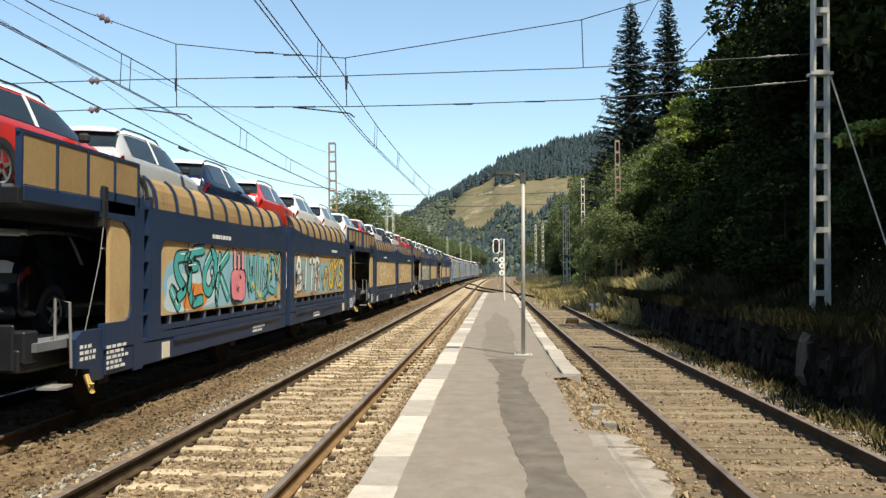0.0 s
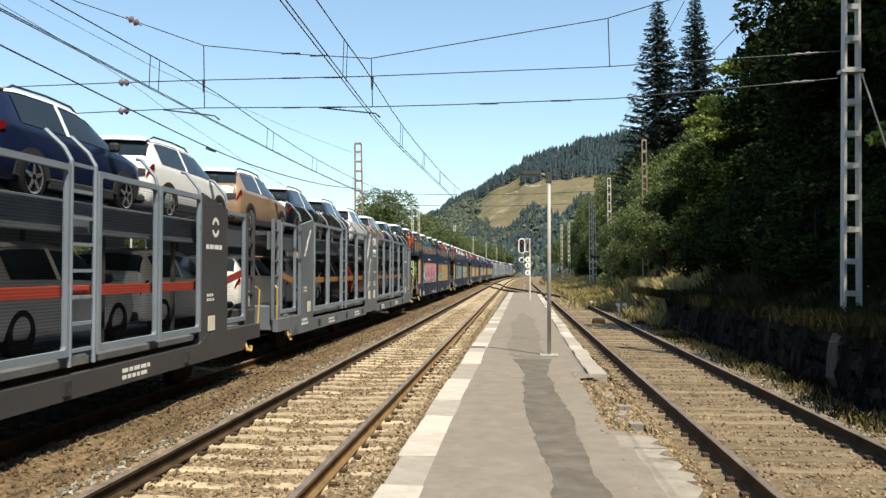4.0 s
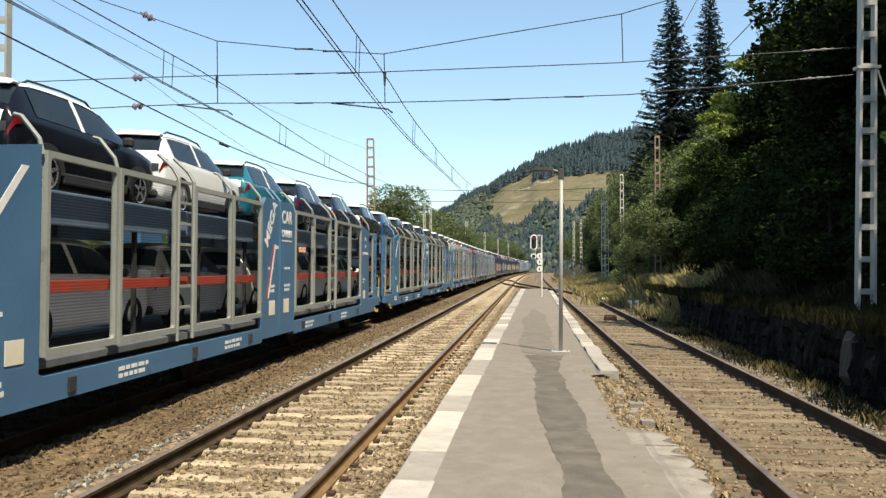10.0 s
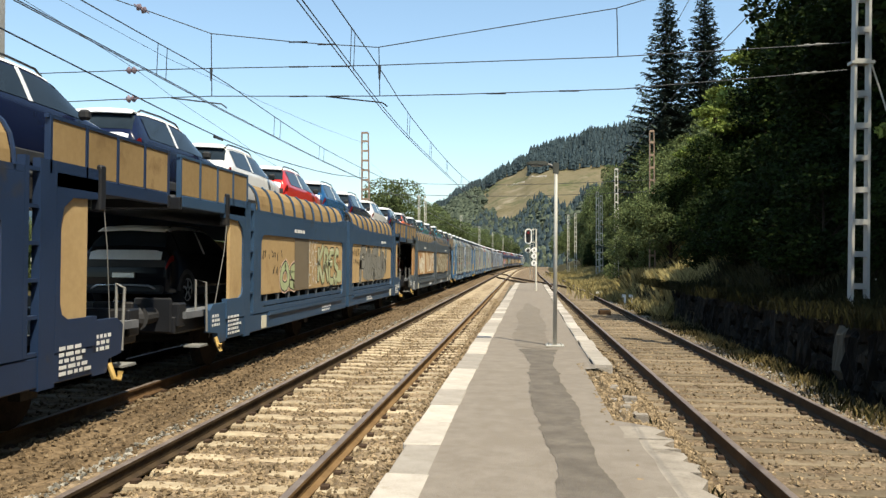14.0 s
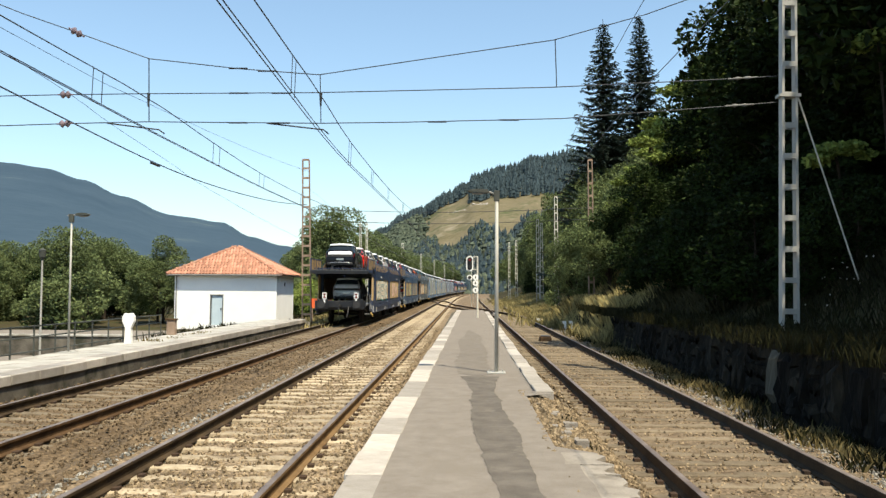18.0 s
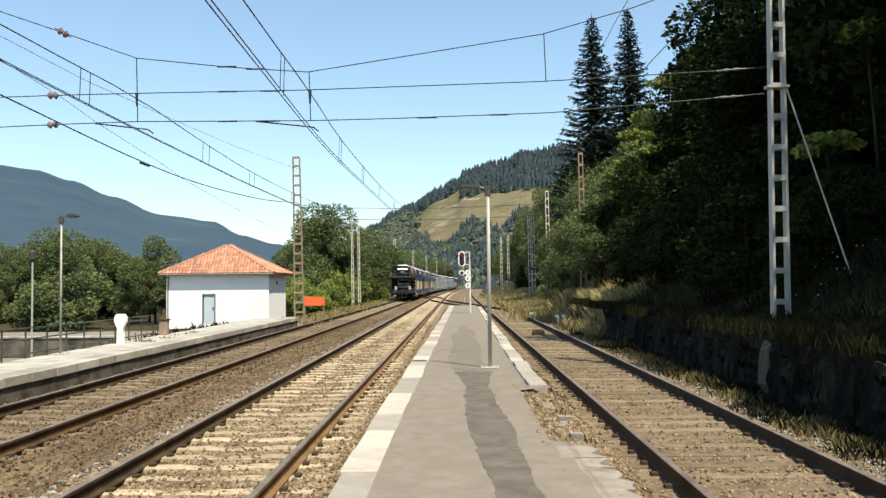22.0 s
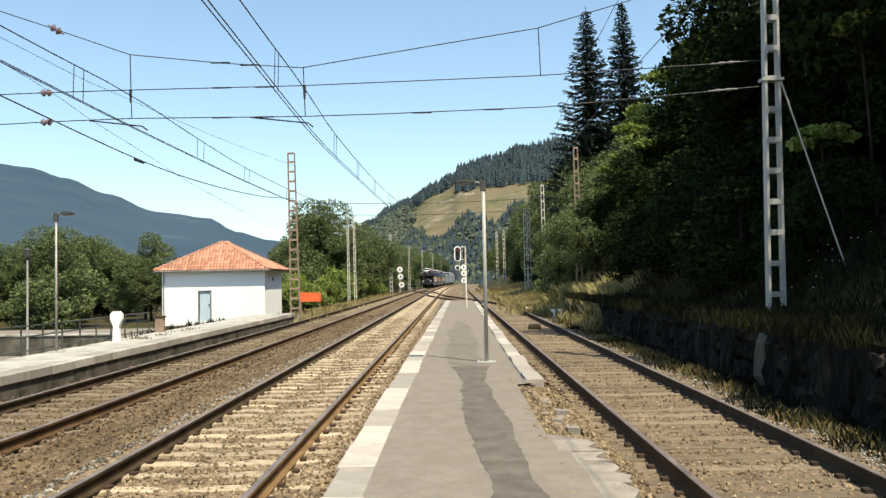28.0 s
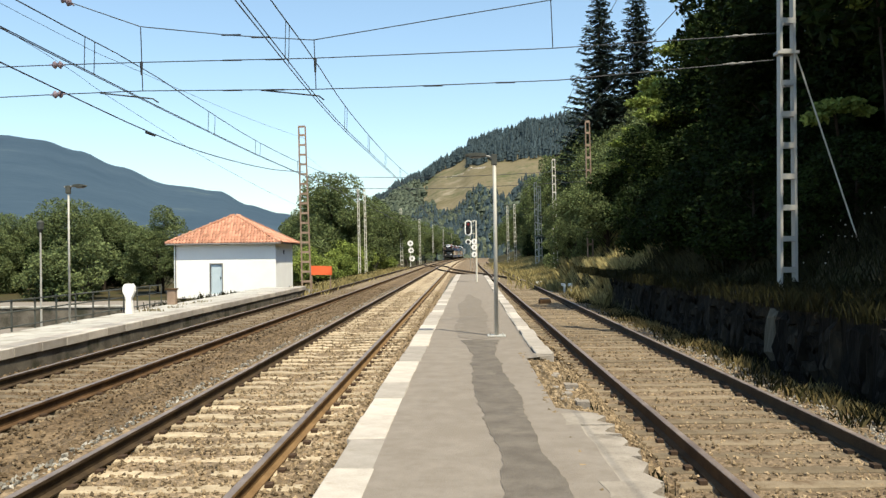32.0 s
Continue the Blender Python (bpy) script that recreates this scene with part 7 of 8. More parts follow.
        word("BRE", 0.5, 0.62, 0.5, 0.96, 0.03, (0.7, 0.68, 0.6), None, None, 0, 0.0, 1, 0.05)
        word("EKU", 0.5, 0.62, 0.05, 0.5, 0.03, (0.7, 0.68, 0.6), None, None, 0, 0.0, 1, 0.05)
        word("KRES", 0.62, 0.94, 0.04, 0.86, 0.17, (0.4, 0.44, 0.26), BLACK, None, 0.03, 0.04, 2, 0.06, CREAM)
        patch(0.92, 0.99, 0.05, 0.35, (0.4, 0.44, 0.26), 0.2, 3)
        tags(4, 0.92, 0.99, 0.5, (0.3, 0.15, 0.08), 0.03, 0.14)
    elif style == "brand":
        patch(0.06, 0.92, 0.02, 0.95, (0.6, 0.52, 0.4), 0.08)
        word("CAENO", 0.06, 0.94, 0.0, 1.0, 0.24, (0.66, 0.6, 0.5), (0.02, 0.33, 0.36), (0.03, 0.07, 0.08), 0.045, 0.05, 0, 0.05)
        squiggles(6, 0.15, 0.85, 0.15, 0.5, 0.02, (0.3, 0.2, 0.14), 0.16)
        tags(4, 0.9, 0.99, 0.5, (0.3, 0.25, 0.18), 0.03, 0.15)
    elif style == "konz":
        patch(0.01, 0.34, 0.03, 0.5, (0.1, 0.42, 0.36), 0.2)
        patch(0.05, 0.4, 0.1, 0.99, (0.36, 0.17, 0.06), 0.25, 2)
        patch(0.01, 0.34, 0.03, 0.5, (0.1, 0.42, 0.36), 0.2, 1)
        for col, grow_by in (((0.62, 0.66, 0.6), 0.06), (BLACK, 0.015)):
            me = fitted(lettering("marcher", 1.0, 0.0, grow_by), 0.3 * W + grow_by, 0.34 * Hh + grow_by)
            lay("graffiti_lettering", me, col, y0 + 0.02 * W - grow_by / 2, z0 + 0.1 * Hh - grow_by / 2)
        word("KONZ", 0.36, 0.96, 0.05, 0.9, 0.16, (0.36, 0.26, 0.13), (0.62, 0.52, 0.36), None, 0.028, 0.04, 1, 0.05)
    elif style == "pink":
        word("BENA", 0.24, 0.86, 0.08, 0.84, 0.2, (0.66, 0.46, 0.38), (0.6, 0.54, 0.46), (0.3, 0.14, 0.1), 0.03, 0.05, 2, 0.06)
        squiggles(4, 0.3, 0.8, 0.2, 0.6, 0.02, (0.2, 0.12, 0.1), 0.16)
    else:
        word("SRAN", 0.14, 0.8, 0.08, 0.85, 0.15, (0.55, 0.46, 0.3), (0.32, 0.2, 0.1), None, 0.025, 0.08, 1, 0.08)
        tags(4, 0.82, 0.97, 0.6, (0.1, 0.07, 0.05), 0.03, 0.14)


def buffers(t, end, d):
    for s in (-1, 1):
        bm = BM()
        rod(bm, (s * 0.9, d * (end - 0.55), 1.02), (s * 0.9, d * (end - 0.12), 1.02), 0.12, n=12)
        rod(bm, (s * 0.9, d * (end - 0.12), 1.02), (s * 0.9, d * end, 1.02), 0.14, 0.2, 16)
        part("buffer", bm, M["dark"], t, "round dark steel buffer")
    bm = BM()
    rod(bm, (0, d * (end - 0.5), 0.95), (0, d * (end + 0.1), 0.93), 0.05, n=8)
    tube(bm, [(0, d * (end + 0.02), 0.95), (0.02, d * (end + 0.08), 0.7), (0.0, d * (end - 0.05), 0.5)], 0.035, 6)
    tube(bm, [(0.45, d * (end - 0.4), 0.9), (0.46, d * (end - 0.12), 0.6), (0.4, d * (end - 0.05), 0.35)], 0.03, 6)
    part("coupling", bm, M["black"], t, "screw coupling and brake hose")


def wheelsets(t, us, d):
    for u in us:
        bm = BM()
        for s in (-1, 1):
            rod(bm, (s * 0.8, d * u, 0.46), (s * 0.92, d * u, 0.46), 0.46, n=24)
            rod(bm, (s * 0.74, d * u, 0.46), (s * 0.8, d * u, 0.46), 0.485, n=24)
        rod(bm, (-0.8, d * u, 0.46), (0.8, d * u, 0.46), 0.08, n=8)
        w = part("wheelset", bm, M["wheel"], t, "brown steel wheels on an axle")
        bm = BM()
        prism(bm, [(d * u - 0.16, 0.34), (d * u + 0.16, 0.34), (d * u + 0.16, 0.6), (d * u + 0.55, 0.6), (d * u + 0.55, 0.68), (d * u - 0.55, 0.68), (d * u - 0.55, 0.6), (d * u - 0.16, 0.6)], 0, 1.0, 1.14)
        part("axle_box", bm, M["dark"], w)


def bars(t, y, z, w, h, n, x, mat="print_white", seed=0):
    """Unreadable print as short bars."""
    r = random.Random(seed)
    bm = BM()
    for k in range(n):
        yy = y
        zz = z + h * (1 - (k + 1) / n)
        while yy < y + w * r.uniform(0.7, 1.0):
            l = r.uniform(0.08, 0.25) * min(1, w)
            box(bm, x, x + 0.004, yy, yy + l, zz, zz + h / n * 0.6)
            yy += l + 0.04
    tagged(part("marking", bm, M[mat], t, "small unreadable white markings"), kind="stuff")


def wagon_t(d, coat, panel, style, seed, last=False, rusty=False):
    """Half of a closed-sided car carrier. d: +1 when its outer end is at the front."""
    names = {"navy": "navy blue", "slate": "slate blue", "greygreen": "grey-green"}[coat]
    t = thing("car_carrier_wagon", names + " double-deck car carrier with tan side panels and graffiti", "railway wagon", "wagons of the train")
    C, TAN = M[coat], M[panel]

    def Y(u):
        return d * (u - PITCH / 4)

    def slab(name, x0, x1, u0, u1, z0, z1, mat, bevel=0.0, label="", parent=None):
        return part(name, box(BM(), x0, x1, Y(u0), Y(u1), z0, z1, bevel), mat, parent or t, label)
    E = PITCH / 2
    ylo, yhi = min(Y(0.64), Y(7.92)), max(Y(0.64), Y(7.92))
    for s in (1, -1):
        x0, x1 = s * (HALF - 0.09), s * HALF
        bm = BM()
        a, b = min(Y(0.2), Y(8.28)), max(Y(0.2), Y(8.28))
        holed(bm, 0, x0, x1, (a, b, 0.86, 2.72), rounded(ylo, yhi, 0.95, 2.34, 0.2, 4))
        part("side_frame", bm, C, t, names + " steel side frame with rounded window")
        slab("side_sill", s * (HALF - 0.14), s * (HALF - 0.01), 0.2, 9.7, 0.53, 0.855, C, 0.015)
        if s < 0 and not last:
            slab("side_panel", s * (HALF - 0.2), s * (HALF - 0.12), 0.58, 7.86, 1.0, 2.3, TAN)
            slab("top_screen", s * (HALF - 0.05), s * (HALF - 0.03), 0.25, 11.5, 2.8, 3.3, TAN)
            slab("end_frame", s * (HALF - 0.09), s * HALF, 8.285, 9.7, 0.86, 2.785, C)
            slab("deck_edge", s * (HALF - 0.12), s * HALF, 8.3, E - 0.25, 2.62, 2.79, C, 0.01)
            continue
        slab("window_bar", s * (HALF - 0.06), s * (HALF - 0.03), 0.6, 7.8, 0.98, 1.06, C)
        slab("lower_bar", s * (HALF - 0.012), s * (HALF + 0.02), 0.8, 7.4, 0.78, 0.85, C)
        # tan panel in two sheets with a seam
        pn = None
        for k in range(2):
            lo, hi = 0.6 + 3.69 * k + 0.006, 0.6 + 3.69 * (k + 1) - 0.006
            pn = part("side_panel", box(BM(), s * (HALF - 0.11), s * (HALF - 0.03), Y(lo), Y(hi), 1.19, 2.4, 0.01), TAN, t, "tan painted side panel")
        for k in range(9):
            slab("panel_post", s * (HALF - 0.11), s * (HALF - 0.04), 1.0 + k * 0.8, 1.05 + k * 0.8, 0.9, 1.2, M["fascia_grey"])
        # ladder slots
        slab("slot_post", s * (HALF - 0.09), s * HALF, 8.285, 8.36, 0.86, 2.9, C)
        slab("slot_post", s * (HALF - 0.09), s * HALF, 8.56, 8.86, 0.5, 2.9, C)
        bm = BM()
        for k in range(6):
            box(bm, s * (HALF - 0.08), s * (HALF - 0.01), Y(8.36), Y(8.56), 0.86 + k * 0.38, 0.9 + k * 0.38)
        tagged(part("slot_ladder", bm, C, t), kind="stuff")
        # arch at the outer end
        bm = BM()
        prism(bm, [(Y(u), z) for u, z in ((8.865, 0.86), (9.75, 0.86), (9.75, 1.2), (9.12, 1.2), (9.0, 1.26), (8.96, 1.38), (8.96, 2.24), (9.02, 2.42), (9.2, 2.53), (9.9, 2.56), (9.9, 2.9), (8.865, 2.9))], 0, x0, x1)
        part("end_frame", bm, C, t)
        slab("end_panel", s * (HALF - 0.085), s * (HALF - 0.03), 8.9, 9.56, 1.18, 2.58, TAN, 0.0, "tan end panel")
        part("top_beam", prism(BM(), [(Y(u), z) for u, z in ((0.2, 2.722), (8.28, 2.722), (8.28, 2.79), (3.6, 2.79), (2.2, 2.82), (1.1, 2.89), (0.6, 2.95), (0.2, 2.96))], 0, s * (HALF - 0.1), s * HALF), C, t)
        # curved top screens with ribs
        n = 9
        arc = [(0.0, 2.78), (0.012, 2.92), (0.05, 3.08), (0.12, 3.2), (0.22, 3.28)]
        wide = (8.1 - 0.6) / n
        for k in range(n):
            u0 = 0.6 + wide * k
            bm = BM()
            g = [[bm.verts.new((s * (HALF - 0.03 - i_), Y(u), z_)) for i_, z_ in arc] + [bm.verts.new((s * (HALF - 0.05 - i_), Y(u), z_)) for i_, z_ in arc[::-1]] for u in (u0 + 0.012, u0 + wide - 0.012)]
            m_ = len(g[0])
            for i in range(m_):
                j = (i + 1) % m_
                bm.faces.new((g[0][i], g[0][j], g[1][j], g[1][i]))
            bm.faces.new(g[0])
            bm.faces.new(g[1][::-1])
            bmesh.ops.recalc_face_normals(bm, faces=bm.faces[:])
            part("top_screen", bm, M["tan_top_dimmed"], t, "curved tan side screen")
        bm = BM()
        for k in range(n + 1):
            u = 0.6 + wide * k
            tube(bm, [(s * (HALF - i_), Y(u), z_) for i_, z_ in arc], 0.022, 5)
        tagged(part("screen_ribs", bm, C, t), kind="stuff")
        if rusty and s > 0 and d > 0:
            shake = random.Random(9)
            for k, ch in enumerate("FDKAIBDUN"):
                bm = BM()
                for path in glyph_paths(ch, 0.0, 0.0, 1.0, 1.0, 0.0, shake, 0.06):
                    pts = []
                    for a, b in zip(path, path[1:]):
                        for f in (0.0, 0.34, 0.67, 1.0):
                            g_ = a.lerp(b, f)
                            v_ = max(0.0, min(3.999, 4 * (0.16 + 0.72 * g_.y)))
                            n_ = int(v_)
                            in_, up_ = (arc[n_][m] + (arc[n_ + 1][m] - arc[n_][m]) * (v_ - n_) for m in (0, 1))
                            p_ = Vector((HALF - 0.022 - in_, Y(0.6 + wide * (k + 0.24 + 0.52 * g_.x)), up_))
                            if not pts or (p_ - pts[-1]).length > 0.01:
                                pts.append(p_)
                    tube(bm, pts, 0.014, 5)
                part("sprayed_letter", bm, M["dark"], t, "dark sprayed letter")
        for k in range(4):
            u0 = 8.75 + 0.74 * k
            part("end_screen", box(BM(), s * (HALF - 0.05), s * (HALF - 0.02), Y(u0 + 0.02), Y(u0 + 0.72), 2.8, 3.34), M["tan_top_dimmed"], t, "tan end screen")
        bm = BM()
        for k in range(5):
            u0 = 8.75 + 0.74 * k
            box(bm, s * (HALF - 0.07), s * (HALF - 0.0), Y(u0 - 0.02), Y(u0 + 0.02), 2.76, 3.37)
        box(bm, s * (HALF - 0.06), s * (HALF - 0.01), Y(8.7), Y(11.75), 3.34, 3.38)
        tagged(part("end_screen_frame", bm, C, t), kind="stuff")
        slab("deck_edge", s * (HALF - 0.12), s * HALF, 8.86, E - 0.25, 2.62, 2.79, C, 0.01)
        slab("end_post", s * (HALF - 0.1), s * (HALF + 0.03), 9.74, 9.88, 2.42, 2.96, M["headstock"], 0.02)
        bm = BM()
        tube(bm, [(s * (HALF + 0.02), Y(9.75), 2.95), (s * (HALF + 0.01), Y(9.95), 2.0), (s * (HALF - 0.1), Y(10.3), 0.6)], 0.007, 5)
        part("brake_cable", bm, M["grey"], t)
        bm = BM()
        tube(bm, [(s * (HALF - 0.05), Y(10.15), 0.6), (s * (HALF + 0.02), Y(10.15), 0.42), (s * (HALF + 0.06), Y(10.2), 0.4), (s * (HALF + 0.06), Y(10.22), 0.5)], 0.035, 6)
        part("tow_hook", bm, M["hook"], t, "yellow tow hook")
        part("sole_plate", prism(BM(), [(Y(u), z) for u, z in ((9.71, 0.5), (10.05, 0.5), (10.1, 0.66), (10.42, 0.7), (10.46, 1.05), (10.3, 1.14), (9.71, 1.14))], 0, s * (HALF - 0.12), s * (HALF - 0.03)), C, t)
        slab("end_sill", s * 1.1, s * 1.25, 9.7, 11.3, 0.74, 1.0, M["headstock"], 0.02)
        bm = BM()
        tube(bm, [(s * (HALF - 0.06), Y(10.5), 0.72), (s * (HALF - 0.06), Y(10.55), 1.5), (s * (HALF - 0.2), Y(10.62), 1.55), (s * (HALF - 0.2), Y(10.62), 0.95)], 0.018, 6)
        part("hand_rail", bm, M["grey"], t)
        slab("step", s * 1.2, s * (HALF - 0.04), 10.5, 10.85, 0.5, 0.53, M["grey"])
    slab("upper_deck", -HALF + 0.1, HALF - 0.1, 0.1, E - 0.2, 2.7, 2.795, M["deck"])
    slab("deck_lip", -HALF, HALF, E - 0.25, E - 0.15, 2.58, 2.76, M["headstock"], 0.01)
    slab("lower_deck", -HALF + 0.14, HALF - 0.14, 0.1, E - 0.8, 0.96, 1.06, M["deck"])
    slab("underframe", -1.2, 1.2, 0.2, E - 0.9, 0.72, 0.95, M["dark"])
    slab("head_beam", -1.3, 1.3, E - 0.95, E - 0.65, 0.84, 1.2, M["headstock"], 0.02)
    for s in (-1, 1):
        slab("buffer_plate", s * 0.62, s * 1.2, E - 0.648, E - 0.6, 0.76, 1.28, M["headstock"], 0.02)
    if rusty:
        slab("joint_post", -HALF + 0.02, HALF - 0.02, 0.02, 0.1, 0.5, 2.75, M["dark"])
    wheelsets(t, (3.2 - PITCH / 4, 9.0 - PITCH / 4), d)
    buffers(t, E - 0.06 - PITCH / 4, d)
    spray(t, ylo + 0.05, yhi - 0.05, 1.2, 2.34, HALF - 0.0295, style, seed)
    if style == "bsrc":
        spray(t, min(Y(0.6), Y(4.6)), max(Y(0.6), Y(4.6)), 0.5, 0.78, HALF - 0.008, "sill", seed)
        spray(t, min(Y(9.7), Y(10.8)), max(Y(9.7), Y(10.8)), 0.72, 1.0, HALF - 0.022, "corner", seed)
    if style == "konz":
        spray(t, min(Y(0.14), Y(0.54)), max(Y(0.14), Y(0.54)), 0.9, 1.6, HALF + 0.001, "corner", seed)
    bars(t, min(Y(8.95), Y(9.7)) , 0.6, 0.62, 0.34, 5, HALF + 0.001, seed=seed)
    bars(t, min(Y(9.8), Y(10.35)), 0.78, 0.4, 0.22, 3, HALF - 0.029, seed=seed + 6)
    bars(t, Y(5.6) if d > 0 else Y(5.6), 2.45, 1.0, 0.12, 1, HALF + 0.001, seed=seed + 1)
    bars(t, Y(3.0), 0.6, 1.0, 0.16, 2, HALF - 0.009, seed=seed + 2)
    slab("label_frame", HALF - 0.008, HALF + 0.0, 7.55, 7.85, 0.56, 0.8, M["cream"])
    if last:
        for s in (-1, 1):
            bm = BM()
            box(bm, s * 0.82 - 0.12, s * 0.82 + 0.12, Y(E - 0.62), Y(E - 0.58), 1.3, 1.62, 0.01)
            box(bm, s * 0.82 - 0.05, s * 0.82 + 0.05, Y(E - 0.62), Y(E - 0.58), 1.1, 1.3)
            tp = part("tail_board", bm, M["print_white"], t, "white tail board with a red hourglass")
            bm = BM()
            y = Y(E - 0.565)
            for f in (1, -1):
                bm.faces.new([bm.verts.new((s * 0.82 + a, y, 1.46 + f * b)) for a, b in ((0, 0), (0.085, 0.11), (-0.085, 0.11))])
            part("red_mark", bm, M["lamp_red"], tp)
        bm = BM()
        tube(bm, [(-1.3, Y(E - 0.2), 2.72), (-1.3, Y(E - 0.12), 2.86), (1.3, Y(E - 0.12), 2.86), (1.3, Y(E - 0.2), 2.72)], 0.02, 6)
        part("end_rail", bm, C, t)
    return t


def wagon_m(d, scheme, seed):
    """Half of an open-sided car carrier with perforated screens."""
    coat, fr, fas, bar, names = {"blue": ("mega_blue", "frame_beige", "fascia", "bar_red", "light blue"), "grey": ("mega_grey", "frame_grey", "fascia_grey", "bar_ochre", "grey"), "dark": ("mega_dark", "frame_grey", "fascia_grey", "bar_red", "dark grey")}[scheme]
    t = thing("car_carrier_wagon", names + " double-deck car carrier with perforated metal screens", "railway wagon", "wagons of the train")
    C, FR = M[coat], M[fr]

    def Y(u):
        return d * (u - PITCH / 4)

    def slab(name, x0, x1, u0, u1, z0, z1, mat, bevel=0.0, label="", parent=None):
        return part(name, box(BM(), x0, x1, Y(u0), Y(u1), z0, z1, bevel), mat, parent or t, label)
    E = PITCH / 2
    wins = ((1.15, 2.66), (2.72, 4.3), (4.95, 6.62), (6.68, 8.2))
    for s in (1, -1):
        bm = BM()
        prism(bm, [(Y(0.07), 0.5), (Y(1.08), 0.5), (Y(1.08), 3.0), (Y(0.9), 3.16), (Y(0.07), 3.16)], 0, s * (HALF - 0.08), s * HALF)
        part("joint_panel", bm, C, t, names + " solid side panel at the joint")
        bm = BM()
        prism(bm, [(Y(8.28), 0.7), (Y(9.45), 0.7), (Y(9.45), 2.92), (Y(8.28), 3.1)], 0, s * (HALF - 0.08), s * (HALF - 0.005))
        part("solid_panel", bm, C, t, names + " solid side panel")
        bm = BM()
        prism(bm, [(Y(1.08), 0.44), (Y(10.3), 0.44), (Y(10.5), 0.6), (Y(11.3), 0.6), (Y(11.3), 0.86), (Y(8.5), 0.86), (Y(8.2), 0.72), (Y(1.08), 0.7)], 0, s * (HALF - 0.12), s * HALF)
        part("side_sill", bm, C, t)
        if s < 0:
            slab("perforated_screen", s * (HALF - 0.035), s * (HALF - 0.03), 1.08, 8.28, 0.81, 3.05, M["veil"])
            slab("screen_frame", s * (HALF - 0.05), s * (HALF + 0.01), 1.08, 8.28, 3.0, 3.1, FR)
            slab("deck_fascia", s * (HALF - 0.22), s * (HALF - 0.18), 1.1, E - 0.5, 2.3, 2.68, M[fas], 0.01)
            continue
        for u0, u1 in wins:
            bm = BM()
            a, b = min(Y(u0), Y(u1)), max(Y(u0), Y(u1))
            holed(bm, 0, s * (HALF - 0.05), s * (HALF + 0.015), (a, b, 0.92, 3.05), rounded(a + 0.06, b - 0.06, 1.0, 2.98, 0.04, 2))
            w = part("screen_frame", bm, FR, t, "pale metal screen frame")
            part("perforated_screen", box(BM(), s * (HALF - 0.035), s * (HALF - 0.03), a + 0.05, b - 0.05, 0.99, 2.99), M["veil"], w, "dark perforated metal sheet")
        a, b = min(Y(9.5), Y(10.72)), max(Y(9.5), Y(10.72))
        bm = BM()
        holed(bm, 0, s * (HALF - 0.16), s * (HALF - 0.1), (a, b, 0.95, 2.92), rounded(a + 0.07, b - 0.07, 1.03, 2.86, 0.04, 2))
        w = part("screen_frame", bm, FR, t)
        part("perforated_screen", box(BM(), s * (HALF - 0.14), s * (HALF - 0.135), a + 0.06, b - 0.06, 1.02, 2.87), M["veil"], w)
        for k in range(8):
            slab("rung", s * (HALF - 0.05), s * (HALF - 0.01), 4.4, 4.85, 0.95 + k * 0.3, 0.99 + k * 0.3, FR)
        for u in (4.34, 4.88):
            bm = BM()
            tube(bm, [(s * (HALF - 0.01), Y(u), 0.8), (s * (HALF - 0.01), Y(u), 3.1), (s * (HALF - 0.1), Y(u), 3.25), (s * (HALF - 0.32), Y(u), 3.45)], 0.028, 6)
            part("ladder_post", bm, FR, t)
        for u in (0.2, 1.12, 2.69, 6.65, 8.24, 9.46):
            bm = BM()
            tube(bm, [(s * (HALF - 0.02), Y(u), 3.0), (s * (HALF - 0.06), Y(u), 3.16), (s * (HALF - 0.26), Y(u), 3.4), (s * (HALF - 0.34), Y(u), 3.42)], 0.025, 6)
            part("wheel_guard", bm, FR if u > 1 else C, t)
        slab("deck_fascia", s * (HALF - 0.22), s * (HALF - 0.18), 1.1, E - 0.5, 2.3, 2.68, M[fas], 0.01, "upper deck side beam")
        slab("safety_bar", s * (HALF - 0.16), s * (HALF - 0.13), 1.1, 9.5, 1.57, 1.7, M[bar], 0.005, "painted safety bar behind the screens")
        bm = BM()
        prism(bm, [(Y(9.5), 1.57), (Y(10.7), 1.75), (Y(10.7), 1.88), (Y(9.5), 1.7)], 0, s * (HALF - 0.2), s * (HALF - 0.17))
        part("safety_bar", bm, M[bar], t)
        for u in (10.85, 11.25):
            slab("ladder_post", s * (HALF - 0.17), s * (HALF - 0.1), u - 0.035, u + 0.035, 0.84, 2.95, C, 0.008)
        for k in range(6):
            slab("rung", s * (HALF - 0.15), s * (HALF - 0.12), 10.88, 11.22, 1.1 + k * 0.32, 1.14 + k * 0.32, C)
        bm = BM()
        tube(bm, [(s * (HALF - 0.04), Y(11.28), 0.84), (s * (HALF - 0.02), Y(11.32), 1.5), (s * (HALF - 0.08), Y(11.25), 1.56)], 0.02, 6)
        part("hand_rail", bm, M["hook"], t, "yellow hand rail")
        bm = BM()
        tube(bm, [(s * (HALF - 0.05), Y(10.5), 0.58), (s * (HALF + 0.02), Y(10.5), 0.42), (s * (HALF + 0.06), Y(10.55), 0.4), (s * (HALF + 0.06), Y(10.57), 0.5)], 0.035, 6)
        part("tow_hook", bm, M["hook"], t, "yellow tow hook")
    slab("upper_deck", -HALF + 0.22, HALF - 0.22, 0.05, E - 0.4, 2.6, 2.68, M["deck_grid"], 0.0, "perforated steel deck")
    slab("lower_deck", -HALF + 0.12, HALF - 0.12, 0.05, E - 0.8, 0.78, 0.86, M["deck"])
    slab("underframe", -1.15, 1.15, 0.2, E - 0.9, 0.6, 0.77, M["dark"])
